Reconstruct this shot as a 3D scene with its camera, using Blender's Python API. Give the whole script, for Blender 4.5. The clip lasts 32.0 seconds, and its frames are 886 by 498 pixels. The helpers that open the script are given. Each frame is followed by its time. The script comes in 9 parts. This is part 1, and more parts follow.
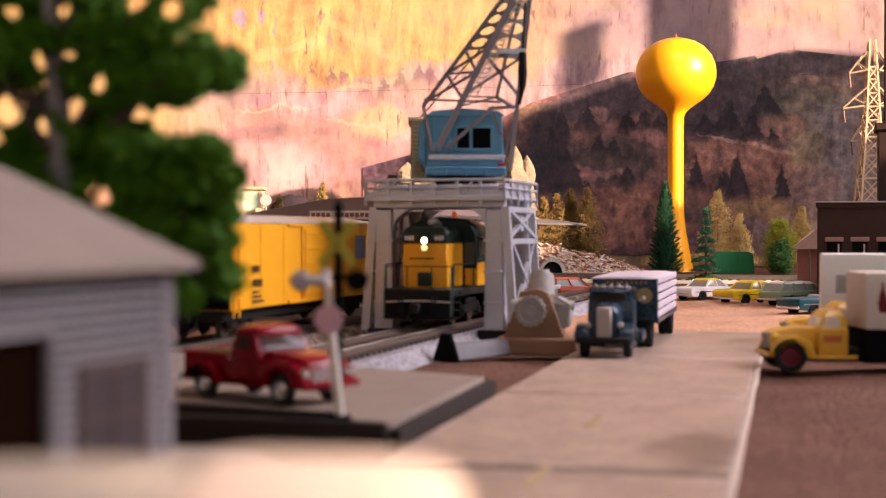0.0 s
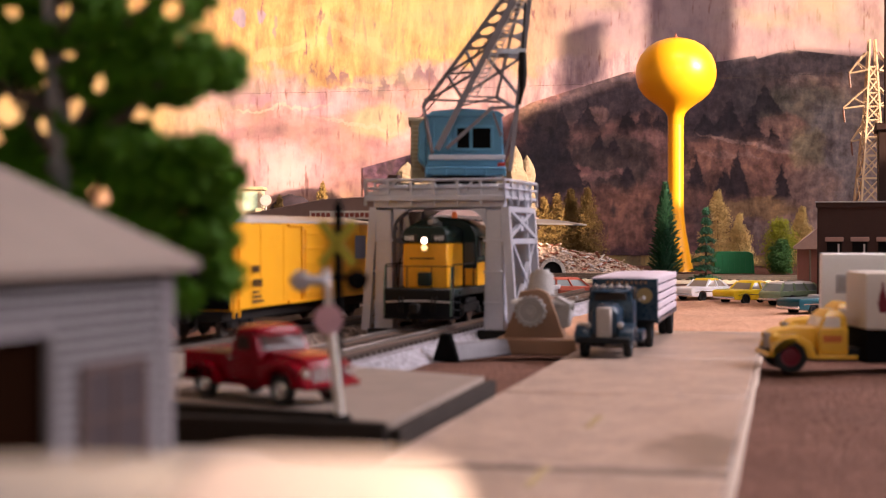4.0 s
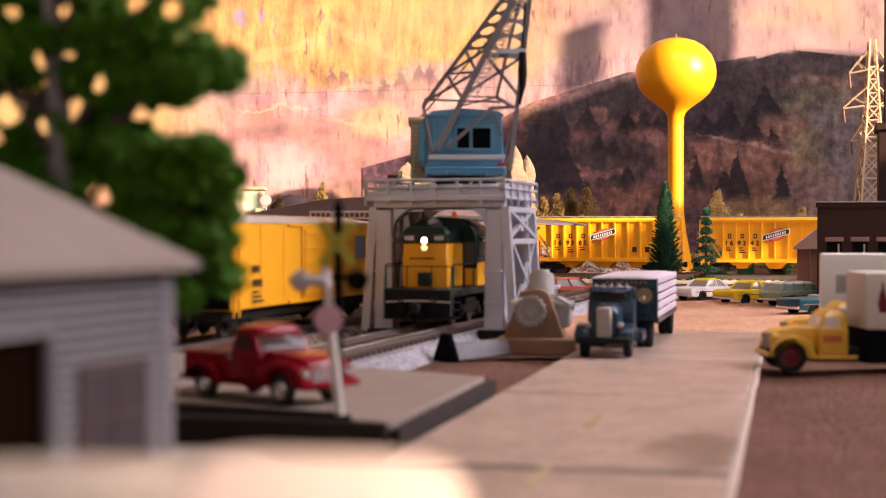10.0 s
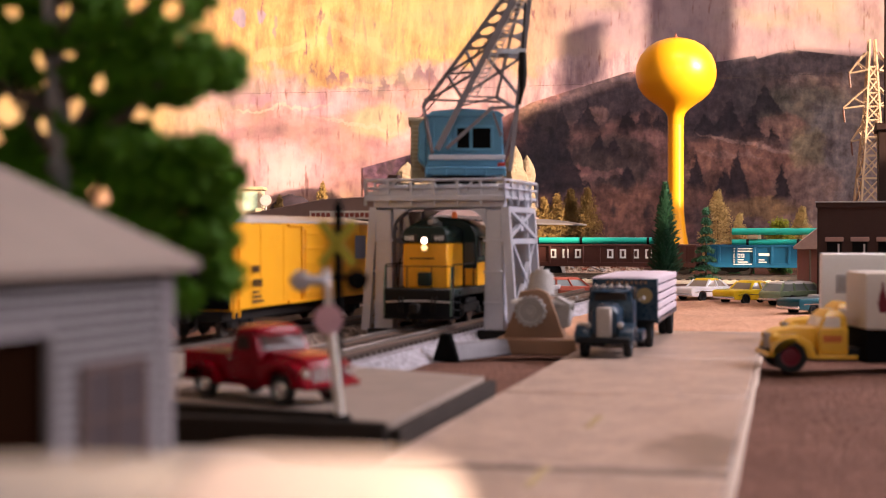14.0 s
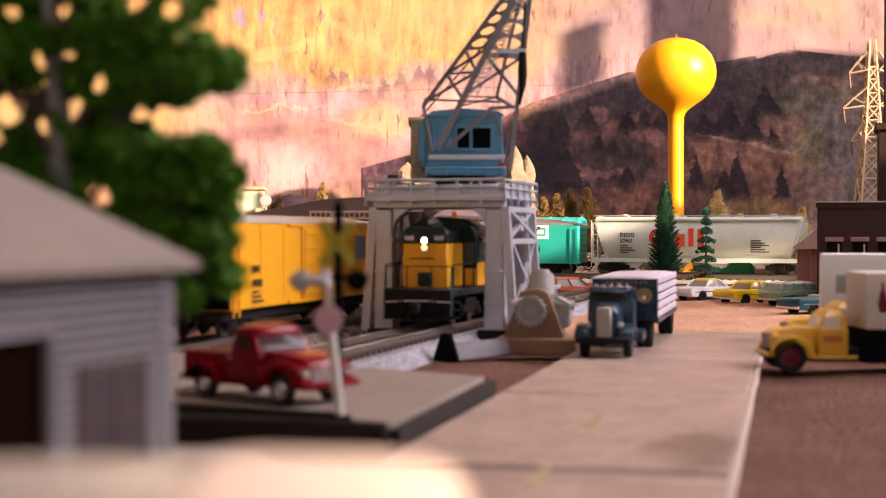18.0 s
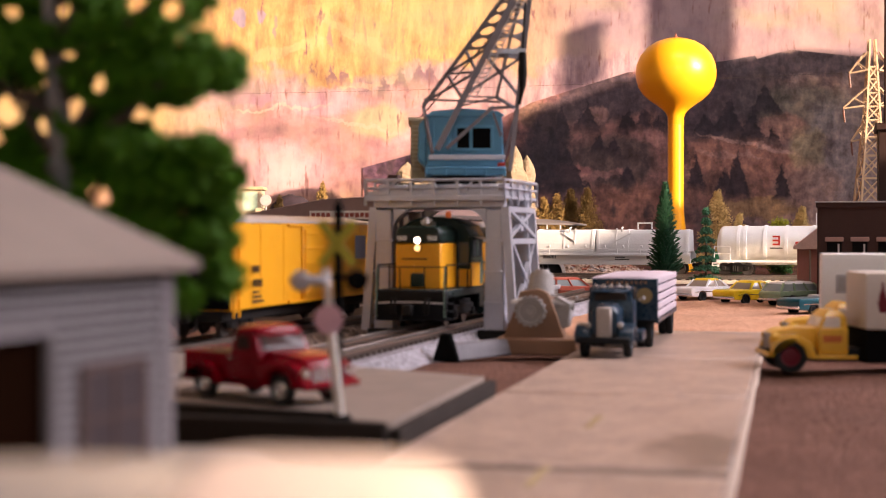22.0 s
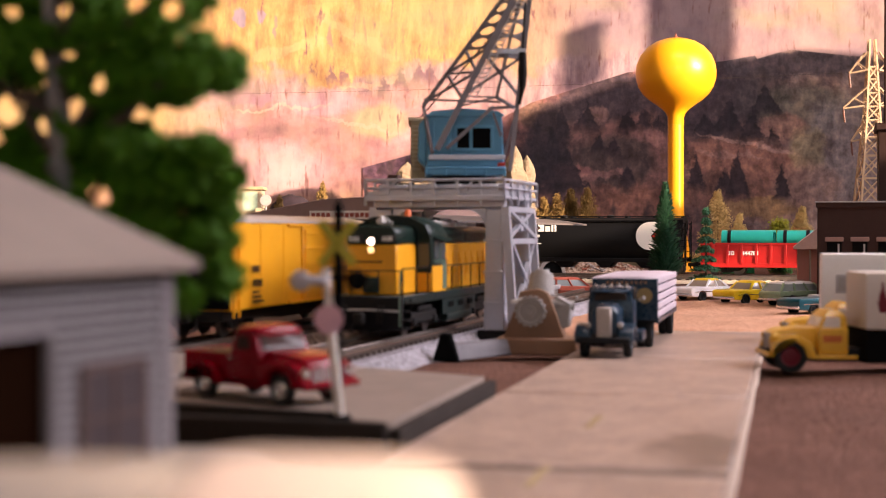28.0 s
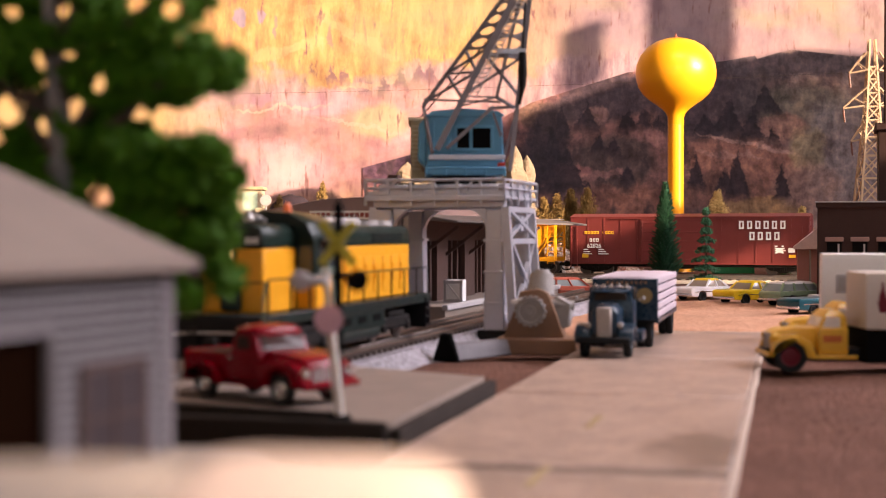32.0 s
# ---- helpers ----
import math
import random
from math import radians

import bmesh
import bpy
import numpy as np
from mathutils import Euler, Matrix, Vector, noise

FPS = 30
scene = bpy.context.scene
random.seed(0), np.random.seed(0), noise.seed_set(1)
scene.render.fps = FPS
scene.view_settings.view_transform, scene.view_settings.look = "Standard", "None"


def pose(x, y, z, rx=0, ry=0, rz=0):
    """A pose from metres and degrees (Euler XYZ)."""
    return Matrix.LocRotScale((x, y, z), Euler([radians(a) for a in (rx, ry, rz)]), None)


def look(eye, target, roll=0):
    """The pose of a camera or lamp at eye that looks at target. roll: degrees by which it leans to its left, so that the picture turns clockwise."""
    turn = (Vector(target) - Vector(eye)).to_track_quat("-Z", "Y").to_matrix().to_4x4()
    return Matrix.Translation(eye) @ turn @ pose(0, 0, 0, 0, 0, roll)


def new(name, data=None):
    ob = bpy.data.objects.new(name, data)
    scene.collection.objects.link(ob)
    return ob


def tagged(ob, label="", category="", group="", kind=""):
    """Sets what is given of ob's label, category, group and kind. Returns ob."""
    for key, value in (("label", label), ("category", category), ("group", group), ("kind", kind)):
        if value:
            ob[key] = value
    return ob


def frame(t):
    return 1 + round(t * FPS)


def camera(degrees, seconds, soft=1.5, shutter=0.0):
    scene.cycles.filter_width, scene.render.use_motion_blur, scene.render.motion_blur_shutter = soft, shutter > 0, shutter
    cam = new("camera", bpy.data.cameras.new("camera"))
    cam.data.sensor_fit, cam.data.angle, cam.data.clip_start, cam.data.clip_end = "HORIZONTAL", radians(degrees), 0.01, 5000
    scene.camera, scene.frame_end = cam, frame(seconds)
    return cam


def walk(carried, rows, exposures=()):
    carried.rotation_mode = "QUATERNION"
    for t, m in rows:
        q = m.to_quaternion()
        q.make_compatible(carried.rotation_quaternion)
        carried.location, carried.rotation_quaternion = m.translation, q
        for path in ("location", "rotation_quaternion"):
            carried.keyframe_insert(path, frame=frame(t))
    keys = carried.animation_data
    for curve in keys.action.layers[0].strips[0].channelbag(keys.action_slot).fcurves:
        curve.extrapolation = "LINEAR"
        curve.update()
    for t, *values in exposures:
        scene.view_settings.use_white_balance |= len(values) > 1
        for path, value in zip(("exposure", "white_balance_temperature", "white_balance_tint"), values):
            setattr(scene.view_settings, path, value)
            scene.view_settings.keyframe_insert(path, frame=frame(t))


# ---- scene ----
# All plan numbers are in scale metres of a 1:87 model railway; K brings them to true metres.
K = 1 / 87
LENS = 33.0
EYE = 4.55
cam = camera(LENS, 32.0, soft=1.0)
CAM_POSE = look((0, 0, EYE * K), (0, 10 * K, (EYE - 0.1132) * K))
walk(cam, [(0.0, CAM_POSE), (32.0, CAM_POSE)])
cam.data.dof.use_dof = True
cam.data.dof.focus_distance = 107 * K
cam.data.dof.aperture_fstop = 21.0
scene.view_settings.exposure = 1.8

# ---- light: low sun and sky through the window on the right, added fills from behind and above ----
SUN_WAY = Vector((-0.75, 0.55, -0.26)).normalized()
world = bpy.data.worlds.new("world")
scene.world = world
world.use_nodes = True
wn = world.node_tree
sky = wn.nodes.new("ShaderNodeTexSky")
sky.sky_type, sky.sun_disc = "NISHITA", False
sky.sun_elevation, sky.sun_rotation = math.asin(-SUN_WAY.z), math.atan2(-SUN_WAY.x, -SUN_WAY.y)
wn.links.new(sky.outputs[0], wn.nodes["Background"].inputs[0])
wn.nodes["Background"].inputs[1].default_value = 0.08
sun = new("sun", bpy.data.lights.new("sun", "SUN"))
sun.data.energy, sun.data.angle, sun.data.color = 5.0, radians(0.6), (1.0, 0.74, 0.54)
sun.matrix_world = SUN_WAY.to_track_quat("-Z", "Y").to_matrix().to_4x4()


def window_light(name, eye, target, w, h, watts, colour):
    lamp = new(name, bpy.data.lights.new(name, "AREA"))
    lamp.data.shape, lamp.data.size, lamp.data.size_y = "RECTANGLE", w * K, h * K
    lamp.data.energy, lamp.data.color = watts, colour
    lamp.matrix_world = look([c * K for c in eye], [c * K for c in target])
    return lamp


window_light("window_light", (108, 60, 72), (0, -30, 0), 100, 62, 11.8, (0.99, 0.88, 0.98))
# fill from an unseen, added window behind the viewer
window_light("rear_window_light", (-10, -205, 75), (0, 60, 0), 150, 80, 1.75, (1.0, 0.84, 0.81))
# overhead fill that brightens the ground more than the mural
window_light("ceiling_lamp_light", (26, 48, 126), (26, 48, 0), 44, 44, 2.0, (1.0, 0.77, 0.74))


# ---- building helpers ----
class G:
    """A heap of faces, in scale metres, out of which one part is made."""

    def __init__(self):
        self.v, self.f = [], []

    def add(self, vs, fs):
        n = len(self.v)
        self.v += [tuple(p) for p in vs]
        self.f += [tuple(i + n for i in f) for f in fs]
        return self

    def bm(self, bm, m=None):
        bm.verts.index_update()
        vs = [(m @ v.co if m else v.co) for v in bm.verts]
        self.add(vs, [[v.index for v in f.verts] for f in bm.faces])
        bm.free()
        return self

    def box(self, x0, y0, z0, x1, y1, z1, b=0.0, m=None):
        bm = bmesh.new()
        bmesh.ops.create_cube(bm, size=1)
        bmesh.ops.transform(bm, verts=bm.verts, matrix=Matrix.Translation(((x0 + x1) / 2, (y0 + y1) / 2, (z0 + z1) / 2))
                            @ Matrix.Diagonal((abs(x1 - x0), abs(y1 - y0), abs(z1 - z0), 1)))
        if b:
            bmesh.ops.bevel(bm, geom=bm.edges[:], offset=b, segments=2 if b > 0.06 else 1, affect="EDGES", profile=0.6)
        return self.bm(bm, m)

    def cyl(self, p, q, r, r2=None, n=12, caps=True):
        p, q = Vector(p), Vector(q)
        r2 = r if r2 is None else r2
        d = (q - p).normalized()
        a = d.orthogonal().normalized()
        c = d.cross(a)
        ring = [(math.cos(2 * math.pi * i / n), math.sin(2 * math.pi * i / n)) for i in range(n)]
        vs = [p + (a * x + c * y) * r for x, y in ring] + [q + (a * x + c * y) * r2 for x, y in ring]
        fs = [(i, (i + 1) % n, n + (i + 1) % n, n + i) for i in range(n)]
        if caps:
            fs += [tuple(range(n))[::-1], tuple(range(n, 2 * n))]
        return self.add(vs, fs)

    def bar(self, p, q, w, h=None):
        """A square bar from p to q."""
        p, q = Vector(p), Vector(q)
        d = (q - p).normalized()
        up = Vector((0, 0, 1)) if abs(d.z) < 0.95 else Vector((0, 1, 0))
        s = d.cross(up).normalized() * w / 2
        u = s.cross(d).normalized() * (h or w) / 2
        vs = [e + i * s + j * u for e in (p, q) for i, j in ((-1, -1), (1, -1), (1, 1), (-1, 1))]
        return self.add(vs, [(3, 2, 1, 0), (4, 5, 6, 7), (0, 1, 5, 4), (1, 2, 6, 5), (2, 3, 7, 6), (3, 0, 4, 7)])

    def rod(self, pts, r, n=6):
        for p, q in zip(pts, pts[1:]):
            self.cyl(p, q, r, n=n)
        return self

    def prism(self, pts, axis, lo, hi, b=0.0):
        """An outline swept along an axis: pts are (y, z), (x, z) or (x, y) for axis x, y, z."""
        put = {"x": lambda a, c, t: (t, a, c), "y": lambda a, c, t: (a, t, c), "z": lambda a, c, t: (a, c, t)}[axis]
        n = len(pts)
        bm = bmesh.new()
        lo_v = [bm.verts.new(put(a, c, lo)) for a, c in pts]
        hi_v = [bm.verts.new(put(a, c, hi)) for a, c in pts]
        bm.faces.new(lo_v)
        bm.faces.new(hi_v[::-1])
        for i in range(n):
            j = (i + 1) % n
            bm.faces.new((lo_v[j], lo_v[i], hi_v[i], hi_v[j]))
        bmesh.ops.recalc_face_normals(bm, faces=bm.faces[:])
        if b:
            bmesh.ops.bevel(bm, geom=bm.edges[:], offset=b, segments=2 if b > 0.06 else 1, affect="EDGES", profile=0.6)
        return self.bm(bm)

    def lathe(self, prof, n=32, at=(0, 0, 0), axis="z", caps=True):
        """prof: (radius, height) from the bottom up."""
        turn = {"z": Matrix(), "x": Matrix.Rotation(radians(90), 4, "Y"), "y": Matrix.Rotation(radians(-90), 4, "X")}[axis]
        vs, fs = [], []
        for r, z in prof:
            for i in range(n):
                a = 2 * math.pi * i / n
                vs.append(Vector(at) + turn @ Vector((r * math.cos(a), r * math.sin(a), z)))
        for k in range(len(prof) - 1):
            for i in range(n):
                j = (i + 1) % n
                fs.append((k * n + i, k * n + j, k * n + n + j, k * n + n + i))
        if caps and prof[0][0] > 1e-4:
            fs.append(tuple(range(n))[::-1])
        if caps and prof[-1][0] > 1e-4:
            fs.append(tuple(range((len(prof) - 1) * n, len(prof) * n)))
        return self.add(vs, fs)

    def turn(self, x, y, degrees):
        c, s = math.cos(radians(degrees)), math.sin(radians(degrees))
        self.v = [(x + (a - x) * c - (b - y) * s, y + (a - x) * s + (b - y) * c, z) for a, b, z in self.v]
        return self

    def mesh(self, name, material, smooth=40):
        me = bpy.data.meshes.new(name)
        me.from_pydata([(x * K, y * K, z * K) for x, y, z in self.v], [], self.f)
        me.materials.append(material)
        if smooth:
            me.polygons.foreach_set("use_smooth", [True] * len(me.polygons))
            me.set_sharp_from_angle(angle=radians(smooth))
        me.update()
        return me


def part(name, g, material, parent=None, label="", smooth=40, at=None):
    """One mesh object under a thing or a part; g is a heap of faces or a finished mesh."""
    ob = new(name, g.mesh(name, material, smooth) if isinstance(g, G) else g)
    ob.parent = parent
    if at:
        ob.matrix_basis = pose(at[0] * K, at[1] * K, at[2] * K, *at[3:])
    if label:
        ob["label"] = label
    return ob


def place(x, y, z=0, rz=0, rx=0, ry=0):
    return pose(x * K, y * K, z * K, rx, ry, rz)


def thing(name, label, category, x, y, z=0, rz=0, group="", kind=""):
    ob = new(name)
    ob.empty_display_size = 0.01
    ob.matrix_basis = place(x, y, z, rz)
    return tagged(ob, label, category, group, kind)


def single(name, g, material, label, category, x=0, y=0, z=0, rz=0, group="", kind="", smooth=40):
    """A thing that is one mesh."""
    ob = part(name, g, material, smooth=smooth)
    ob.matrix_basis = place(x, y, z, rz)
    return tagged(ob, label, category, group, kind)


# ---- materials ----
def nodes_of(name):
    m = bpy.data.materials.new(name)
    m.use_nodes = True
    nt = m.node_tree
    return m, nt, nt.nodes["Principled BSDF"]


def link(nt, a, b):
    nt.links.new(a, b)


def coords(nt, scale=87.0, stretch=(1, 1, 1)):
    tc = nt.nodes.new("ShaderNodeTexCoord")
    mp = nt.nodes.new("ShaderNodeMapping")
    mp.inputs["Scale"].default_value = [scale * s for s in stretch]
    link(nt, tc.outputs["Object"], mp.inputs["Vector"])
    return mp.outputs["Vector"]


def noise_tex(nt, vec, scale, detail=4, rough=0.6):
    n = nt.nodes.new("ShaderNodeTexNoise")
    n.inputs["Scale"].default_value, n.inputs["Detail"].default_value, n.inputs["Roughness"].default_value = scale, detail, rough
    link(nt, vec, n.inputs["Vector"])
    return n.outputs["Fac"]


def ramp(nt, fac, stops):
    r = nt.nodes.new("ShaderNodeValToRGB")
    els = r.color_ramp.elements
    while len(els) < len(stops):
        els.new(0.5)
    for e, (p, c) in zip(els, stops):
        e.position, e.color = p, (*c, 1) if len(c) == 3 else c
    link(nt, fac, r.inputs["Fac"])
    return r.outputs["Color"]


def mix(nt, fac, a, b, mode="MIX"):
    m = nt.nodes.new("ShaderNodeMix")
    m.data_type, m.blend_type = "RGBA", mode
    for sock, val in ((m.inputs["Factor"], fac), (m.inputs["A"], a), (m.inputs["B"], b)):
        if isinstance(val, (int, float)):
            sock.default_value = val
        elif isinstance(val, tuple):
            sock.default_value = (*val, 1)
        else:
            link(nt, val, sock)
    return m.outputs["Result"]


def bump(nt, height, strength, dist, bsdf):
    b = nt.nodes.new("ShaderNodeBump")
    b.inputs["Strength"].default_value, b.inputs["Distance"].default_value = strength, dist * K
    link(nt, height, b.inputs["Height"])
    link(nt, b.outputs["Normal"], bsdf.inputs["Normal"])


def tone(c, k):
    return tuple(min(1.0, x * k) for x in c)


def paint(name, colour, rough=0.5, metal=0.0, vary=0.18, grain=6.0, relief=0.02, coat=0.0, streak=1.0, gloss=0.3):
    """Painted plastic or metal with faint stains and grain."""
    m, nt, p = nodes_of(name)
    vec = coords(nt, stretch=(1, 1, 1 / streak))
    big = noise_tex(nt, vec, 0.7)
    fine = noise_tex(nt, vec, grain, 6)
    a = mix(nt, big, tone(colour, 1 - vary), tone(colour, 1 + vary * 0.6))
    out = ramp(nt, fine, ((0.3, (1 - vary * 0.5,) * 3), (0.7, (1.0,) * 3)))
    link(nt, mix(nt, 1.0, a, out, "MULTIPLY"), p.inputs["Base Color"])
    link(nt, ramp(nt, fine, ((0.2, (max(rough - 0.12, 0.03),) * 3), (0.8, (min(rough + 0.12, 1),) * 3))), p.inputs["Roughness"])
    p.inputs["Metallic"].default_value = metal
    p.inputs["Coat Weight"].default_value = coat
    p.inputs["Specular IOR Level"].default_value = gloss
    if relief:
        bump(nt, fine, 0.5, relief, p)
    return m


def rubble(name, colours, scale, relief=0.12, rough=0.95):
    """Dirt, ballast or gravel: grains of several colours."""
    m, nt, p = nodes_of(name)
    vec = coords(nt)
    v = nt.nodes.new("ShaderNodeTexVoronoi")
    v.inputs["Scale"].default_value = scale
    link(nt, vec, v.inputs["Vector"])
    sep = nt.nodes.new("ShaderNodeSeparateColor")
    link(nt, v.outputs["Color"], sep.inputs[0])
    n = len(colours)
    grains = ramp(nt, sep.outputs[0], [(i / max(n - 1, 1), c) for i, c in enumerate(colours)])
    big = ramp(nt, noise_tex(nt, vec, 0.16, 5), ((0.3, (0.75,) * 3), (0.7, (1.1,) * 3)))
    link(nt, mix(nt, 1.0, grains, big, "MULTIPLY"), p.inputs["Base Color"])
    p.inputs["Roughness"].default_value = rough
    p.inputs["Specular IOR Level"].default_value = 0.1
    bump(nt, v.outputs["Distance"], 0.8, relief, p)
    return m


def glow(name, colour, strength):
    m, nt, p = nodes_of(name)
    p.inputs["Base Color"].default_value = (*colour, 1)
    p.inputs["Emission Color"].default_value = (*colour, 1)
    p.inputs["Emission Strength"].default_value = strength
    return m


def glass(name, colour=(0.05, 0.06, 0.06), rough=0.08, gloss=0.5):
    m, nt, p = nodes_of(name)
    p.inputs["Base Color"].default_value = (*colour, 1)
    p.inputs["Roughness"].default_value = rough
    p.inputs["IOR"].default_value = 1.5
    p.inputs["Specular IOR Level"].default_value = gloss
    return m


M = {}
M["dirt"] = rubble("dirt", [(0.085, 0.04, 0.029), (0.14, 0.069, 0.049), (0.19, 0.098, 0.07)], 9.0, 0.1)
M["pale_dirt"] = rubble("pale_dirt", [(0.4, 0.2, 0.125), (0.54, 0.3, 0.19), (0.62, 0.365, 0.24)], 9.0, 0.05)
M["ballast"] = rubble("ballast", [(0.17, 0.155, 0.165), (0.27, 0.25, 0.27), (0.38, 0.36, 0.39), (0.22, 0.19, 0.2)], 8.0, 0.1)
M["brown_ballast"] = rubble("brown_ballast", [(0.14, 0.1, 0.08), (0.27, 0.2, 0.16), (0.4, 0.31, 0.26)], 5.0, 0.2)
# main line ballast, paled to imitate sun on the stones
M["sunlit_ballast"] = rubble("sunlit_ballast", [(0.3, 0.23, 0.17), (0.55, 0.44, 0.32), (0.68, 0.57, 0.42)], 5.0, 0.12)
# sand with sunlight put into its very pale colour
M["sand"] = rubble("sand", [(0.6, 0.48, 0.32), (0.8, 0.68, 0.48), (0.66, 0.54, 0.38)], 3.0, 0.2)
M["bench_board"] = paint("bench_board", (0.26, 0.215, 0.175), 0.85, vary=0.25, grain=10, relief=0.03)
M["pale_concrete"] = paint("pale_concrete", (0.46, 0.36, 0.29), 0.85, vary=0.15, grain=10, relief=0.03)
def math_node(nt, op, a, b=None, c=None):
    n = nt.nodes.new("ShaderNodeMath")
    n.operation = op
    for sock, val in zip(n.inputs, (a, b, c)):
        if val is None:
            continue
        if isinstance(val, (int, float)):
            sock.default_value = val
        else:
            link(nt, val, sock)
    return n.outputs[0]


def road_material():
    """Cast concrete: pale speckle, tyre-darkened blotches and a few cracks."""
    m, nt, p = nodes_of("concrete")
    vec = coords(nt)
    base = ramp(nt, noise_tex(nt, vec, 0.35, 5), ((0.3, (0.25, 0.183, 0.148)), (0.5, (0.33, 0.24, 0.19)), (0.7, (0.4, 0.295, 0.237))))
    speck = ramp(nt, noise_tex(nt, vec, 22.0, 3, 0.8), ((0.36, (0.55,) * 3), (0.5, (1.0,) * 3), (0.66, (1.35, 1.3, 1.25))))
    base = mix(nt, 1.0, base, speck, "MULTIPLY")
    mottle = ramp(nt, noise_tex(nt, vec, 2.6, 6, 0.75), ((0.36, (0.74, 0.72, 0.72)), (0.5, (1, 1, 1)), (0.64, (1.14, 1.12, 1.08))))
    base = mix(nt, 1.0, base, mottle, "MULTIPLY")
    stain = ramp(nt, noise_tex(nt, vec, 0.22, 6, 0.7), ((0.58, (1, 1, 1)), (0.68, (0.62, 0.6, 0.58))))
    base = mix(nt, 1.0, base, stain, "MULTIPLY")
    # one long ragged dark patch by the kerb
    d = nt.nodes.new("ShaderNodeVectorMath")
    d.operation = "SUBTRACT"
    link(nt, vec, d.inputs[0])
    d.inputs[1].default_value = (2.8, 0.3, 0)
    s = nt.nodes.new("ShaderNodeVectorMath")
    s.operation = "MULTIPLY"
    link(nt, d.outputs[0], s.inputs[0])
    s.inputs[1].default_value = (0.85, 0.3, 0)
    far = nt.nodes.new("ShaderNodeVectorMath")
    far.operation = "LENGTH"
    link(nt, s.outputs[0], far.inputs[0])
    rim = math_node(nt, "MULTIPLY_ADD", noise_tex(nt, vec, 0.9, 7, 0.7), -2.6, math_node(nt, "ADD", far.outputs["Value"], 0.8))
    base = mix(nt, 1.0, base, ramp(nt, rim, ((0.0, (0.5, 0.47, 0.45)), (0.25, (0.66, 0.63, 0.61)), (0.5, (1, 1, 1)))), "MULTIPLY")
    link(nt, base, p.inputs["Base Color"])
    p.inputs["Roughness"].default_value = 0.45
    bump(nt, noise_tex(nt, vec, 18.0, 4, 0.7), 0.4, 0.04, p)
    return m


M["concrete"] = road_material()
M["lane_mark"] = paint("lane_mark", (0.42, 0.31, 0.16), 0.8, vary=0.5, grain=18)
M["asphalt"] = paint("asphalt", (0.035, 0.028, 0.024), 0.9, vary=0.4, grain=14, relief=0.04, gloss=0.1)
M["rail"] = paint("rail", (0.3, 0.26, 0.23), 0.35, metal=0.9)
M["rail_side"] = paint("rail_side", (0.16, 0.1, 0.07), 0.7, metal=0.3)
M["tie"] = paint("tie", (0.07, 0.05, 0.04), 0.85, vary=0.4)
M["tower_yellow"] = paint("tower_yellow", (0.82, 0.35, 0.008), 0.36, vary=0.06, coat=0.15)
M["rail_yellow"] = paint("rail_yellow", (0.8, 0.36, 0.012), 0.42, vary=0.12)
M["deck_green"] = paint("deck_green", (0.006, 0.015, 0.013), 0.4, gloss=0.25)
M["dark_green"] = paint("dark_green", (0.008, 0.019, 0.014), 0.35, gloss=0.2)
M["black"] = paint("black", (0.006, 0.006, 0.007), 0.45, gloss=0.15)
M["matt_black"] = paint("matt_black", (0.004, 0.004, 0.004), 0.9, gloss=0.05)
M["white"] = paint("white", (0.8, 0.79, 0.77), 0.45, vary=0.08)
M["silver"] = paint("silver", (0.5, 0.5, 0.55), 0.38, metal=0.35, vary=0.15, grain=10)
M["crane_blue"] = paint("crane_blue", (0.11, 0.31, 0.47), 0.4, vary=0.15)
M["tan"] = paint("tan", (0.42, 0.33, 0.19), 0.6)
M["dark_brick"] = paint("dark_brick", (0.032, 0.014, 0.011), 0.85, vary=0.3, grain=12)
M["red_brick"] = paint("red_brick", (0.33, 0.14, 0.12), 0.85, vary=0.3, grain=12)
M["roof_grey"] = paint("roof_grey", (0.23, 0.18, 0.148), 0.85, vary=0.2, grain=9)
M["shed_roof"] = paint("shed_roof", (0.55, 0.39, 0.35), 0.85, vary=0.25, grain=9)
M["roof_brown"] = paint("roof_brown", (0.26, 0.165, 0.14), 0.85, vary=0.2, grain=9)
M["wall_brown"] = paint("wall_brown", (0.075, 0.042, 0.034), 0.8, vary=0.25)
M["siding"] = paint("siding", (0.18, 0.158, 0.158), 0.75, vary=0.2, gloss=0.25)
# dark brown of the doors, and of the shade between the shed's boards
M["door_and_gap_dark"] = paint("door_and_gap_dark", (0.009, 0.0035, 0.0018), 0.9, gloss=0.0)
M["glass_dark"] = glass("glass_dark")
M["trim_grey"] = paint("trim_grey", (0.42, 0.4, 0.4), 0.6)
M["bark_grey"] = paint("bark_grey", (0.3, 0.26, 0.23), 0.9, vary=0.35, relief=0.08)
M["bark"] = paint("bark", (0.1, 0.07, 0.05), 0.9, vary=0.4, relief=0.08)
M["room_wall"] = paint("room_wall", (0.34, 0.3, 0.26), 0.9, vary=0.05)
M["room_floor"] = paint("room_floor", (0.2, 0.15, 0.11), 0.7)
M["table"] = paint("table", (0.25, 0.19, 0.14), 0.8)


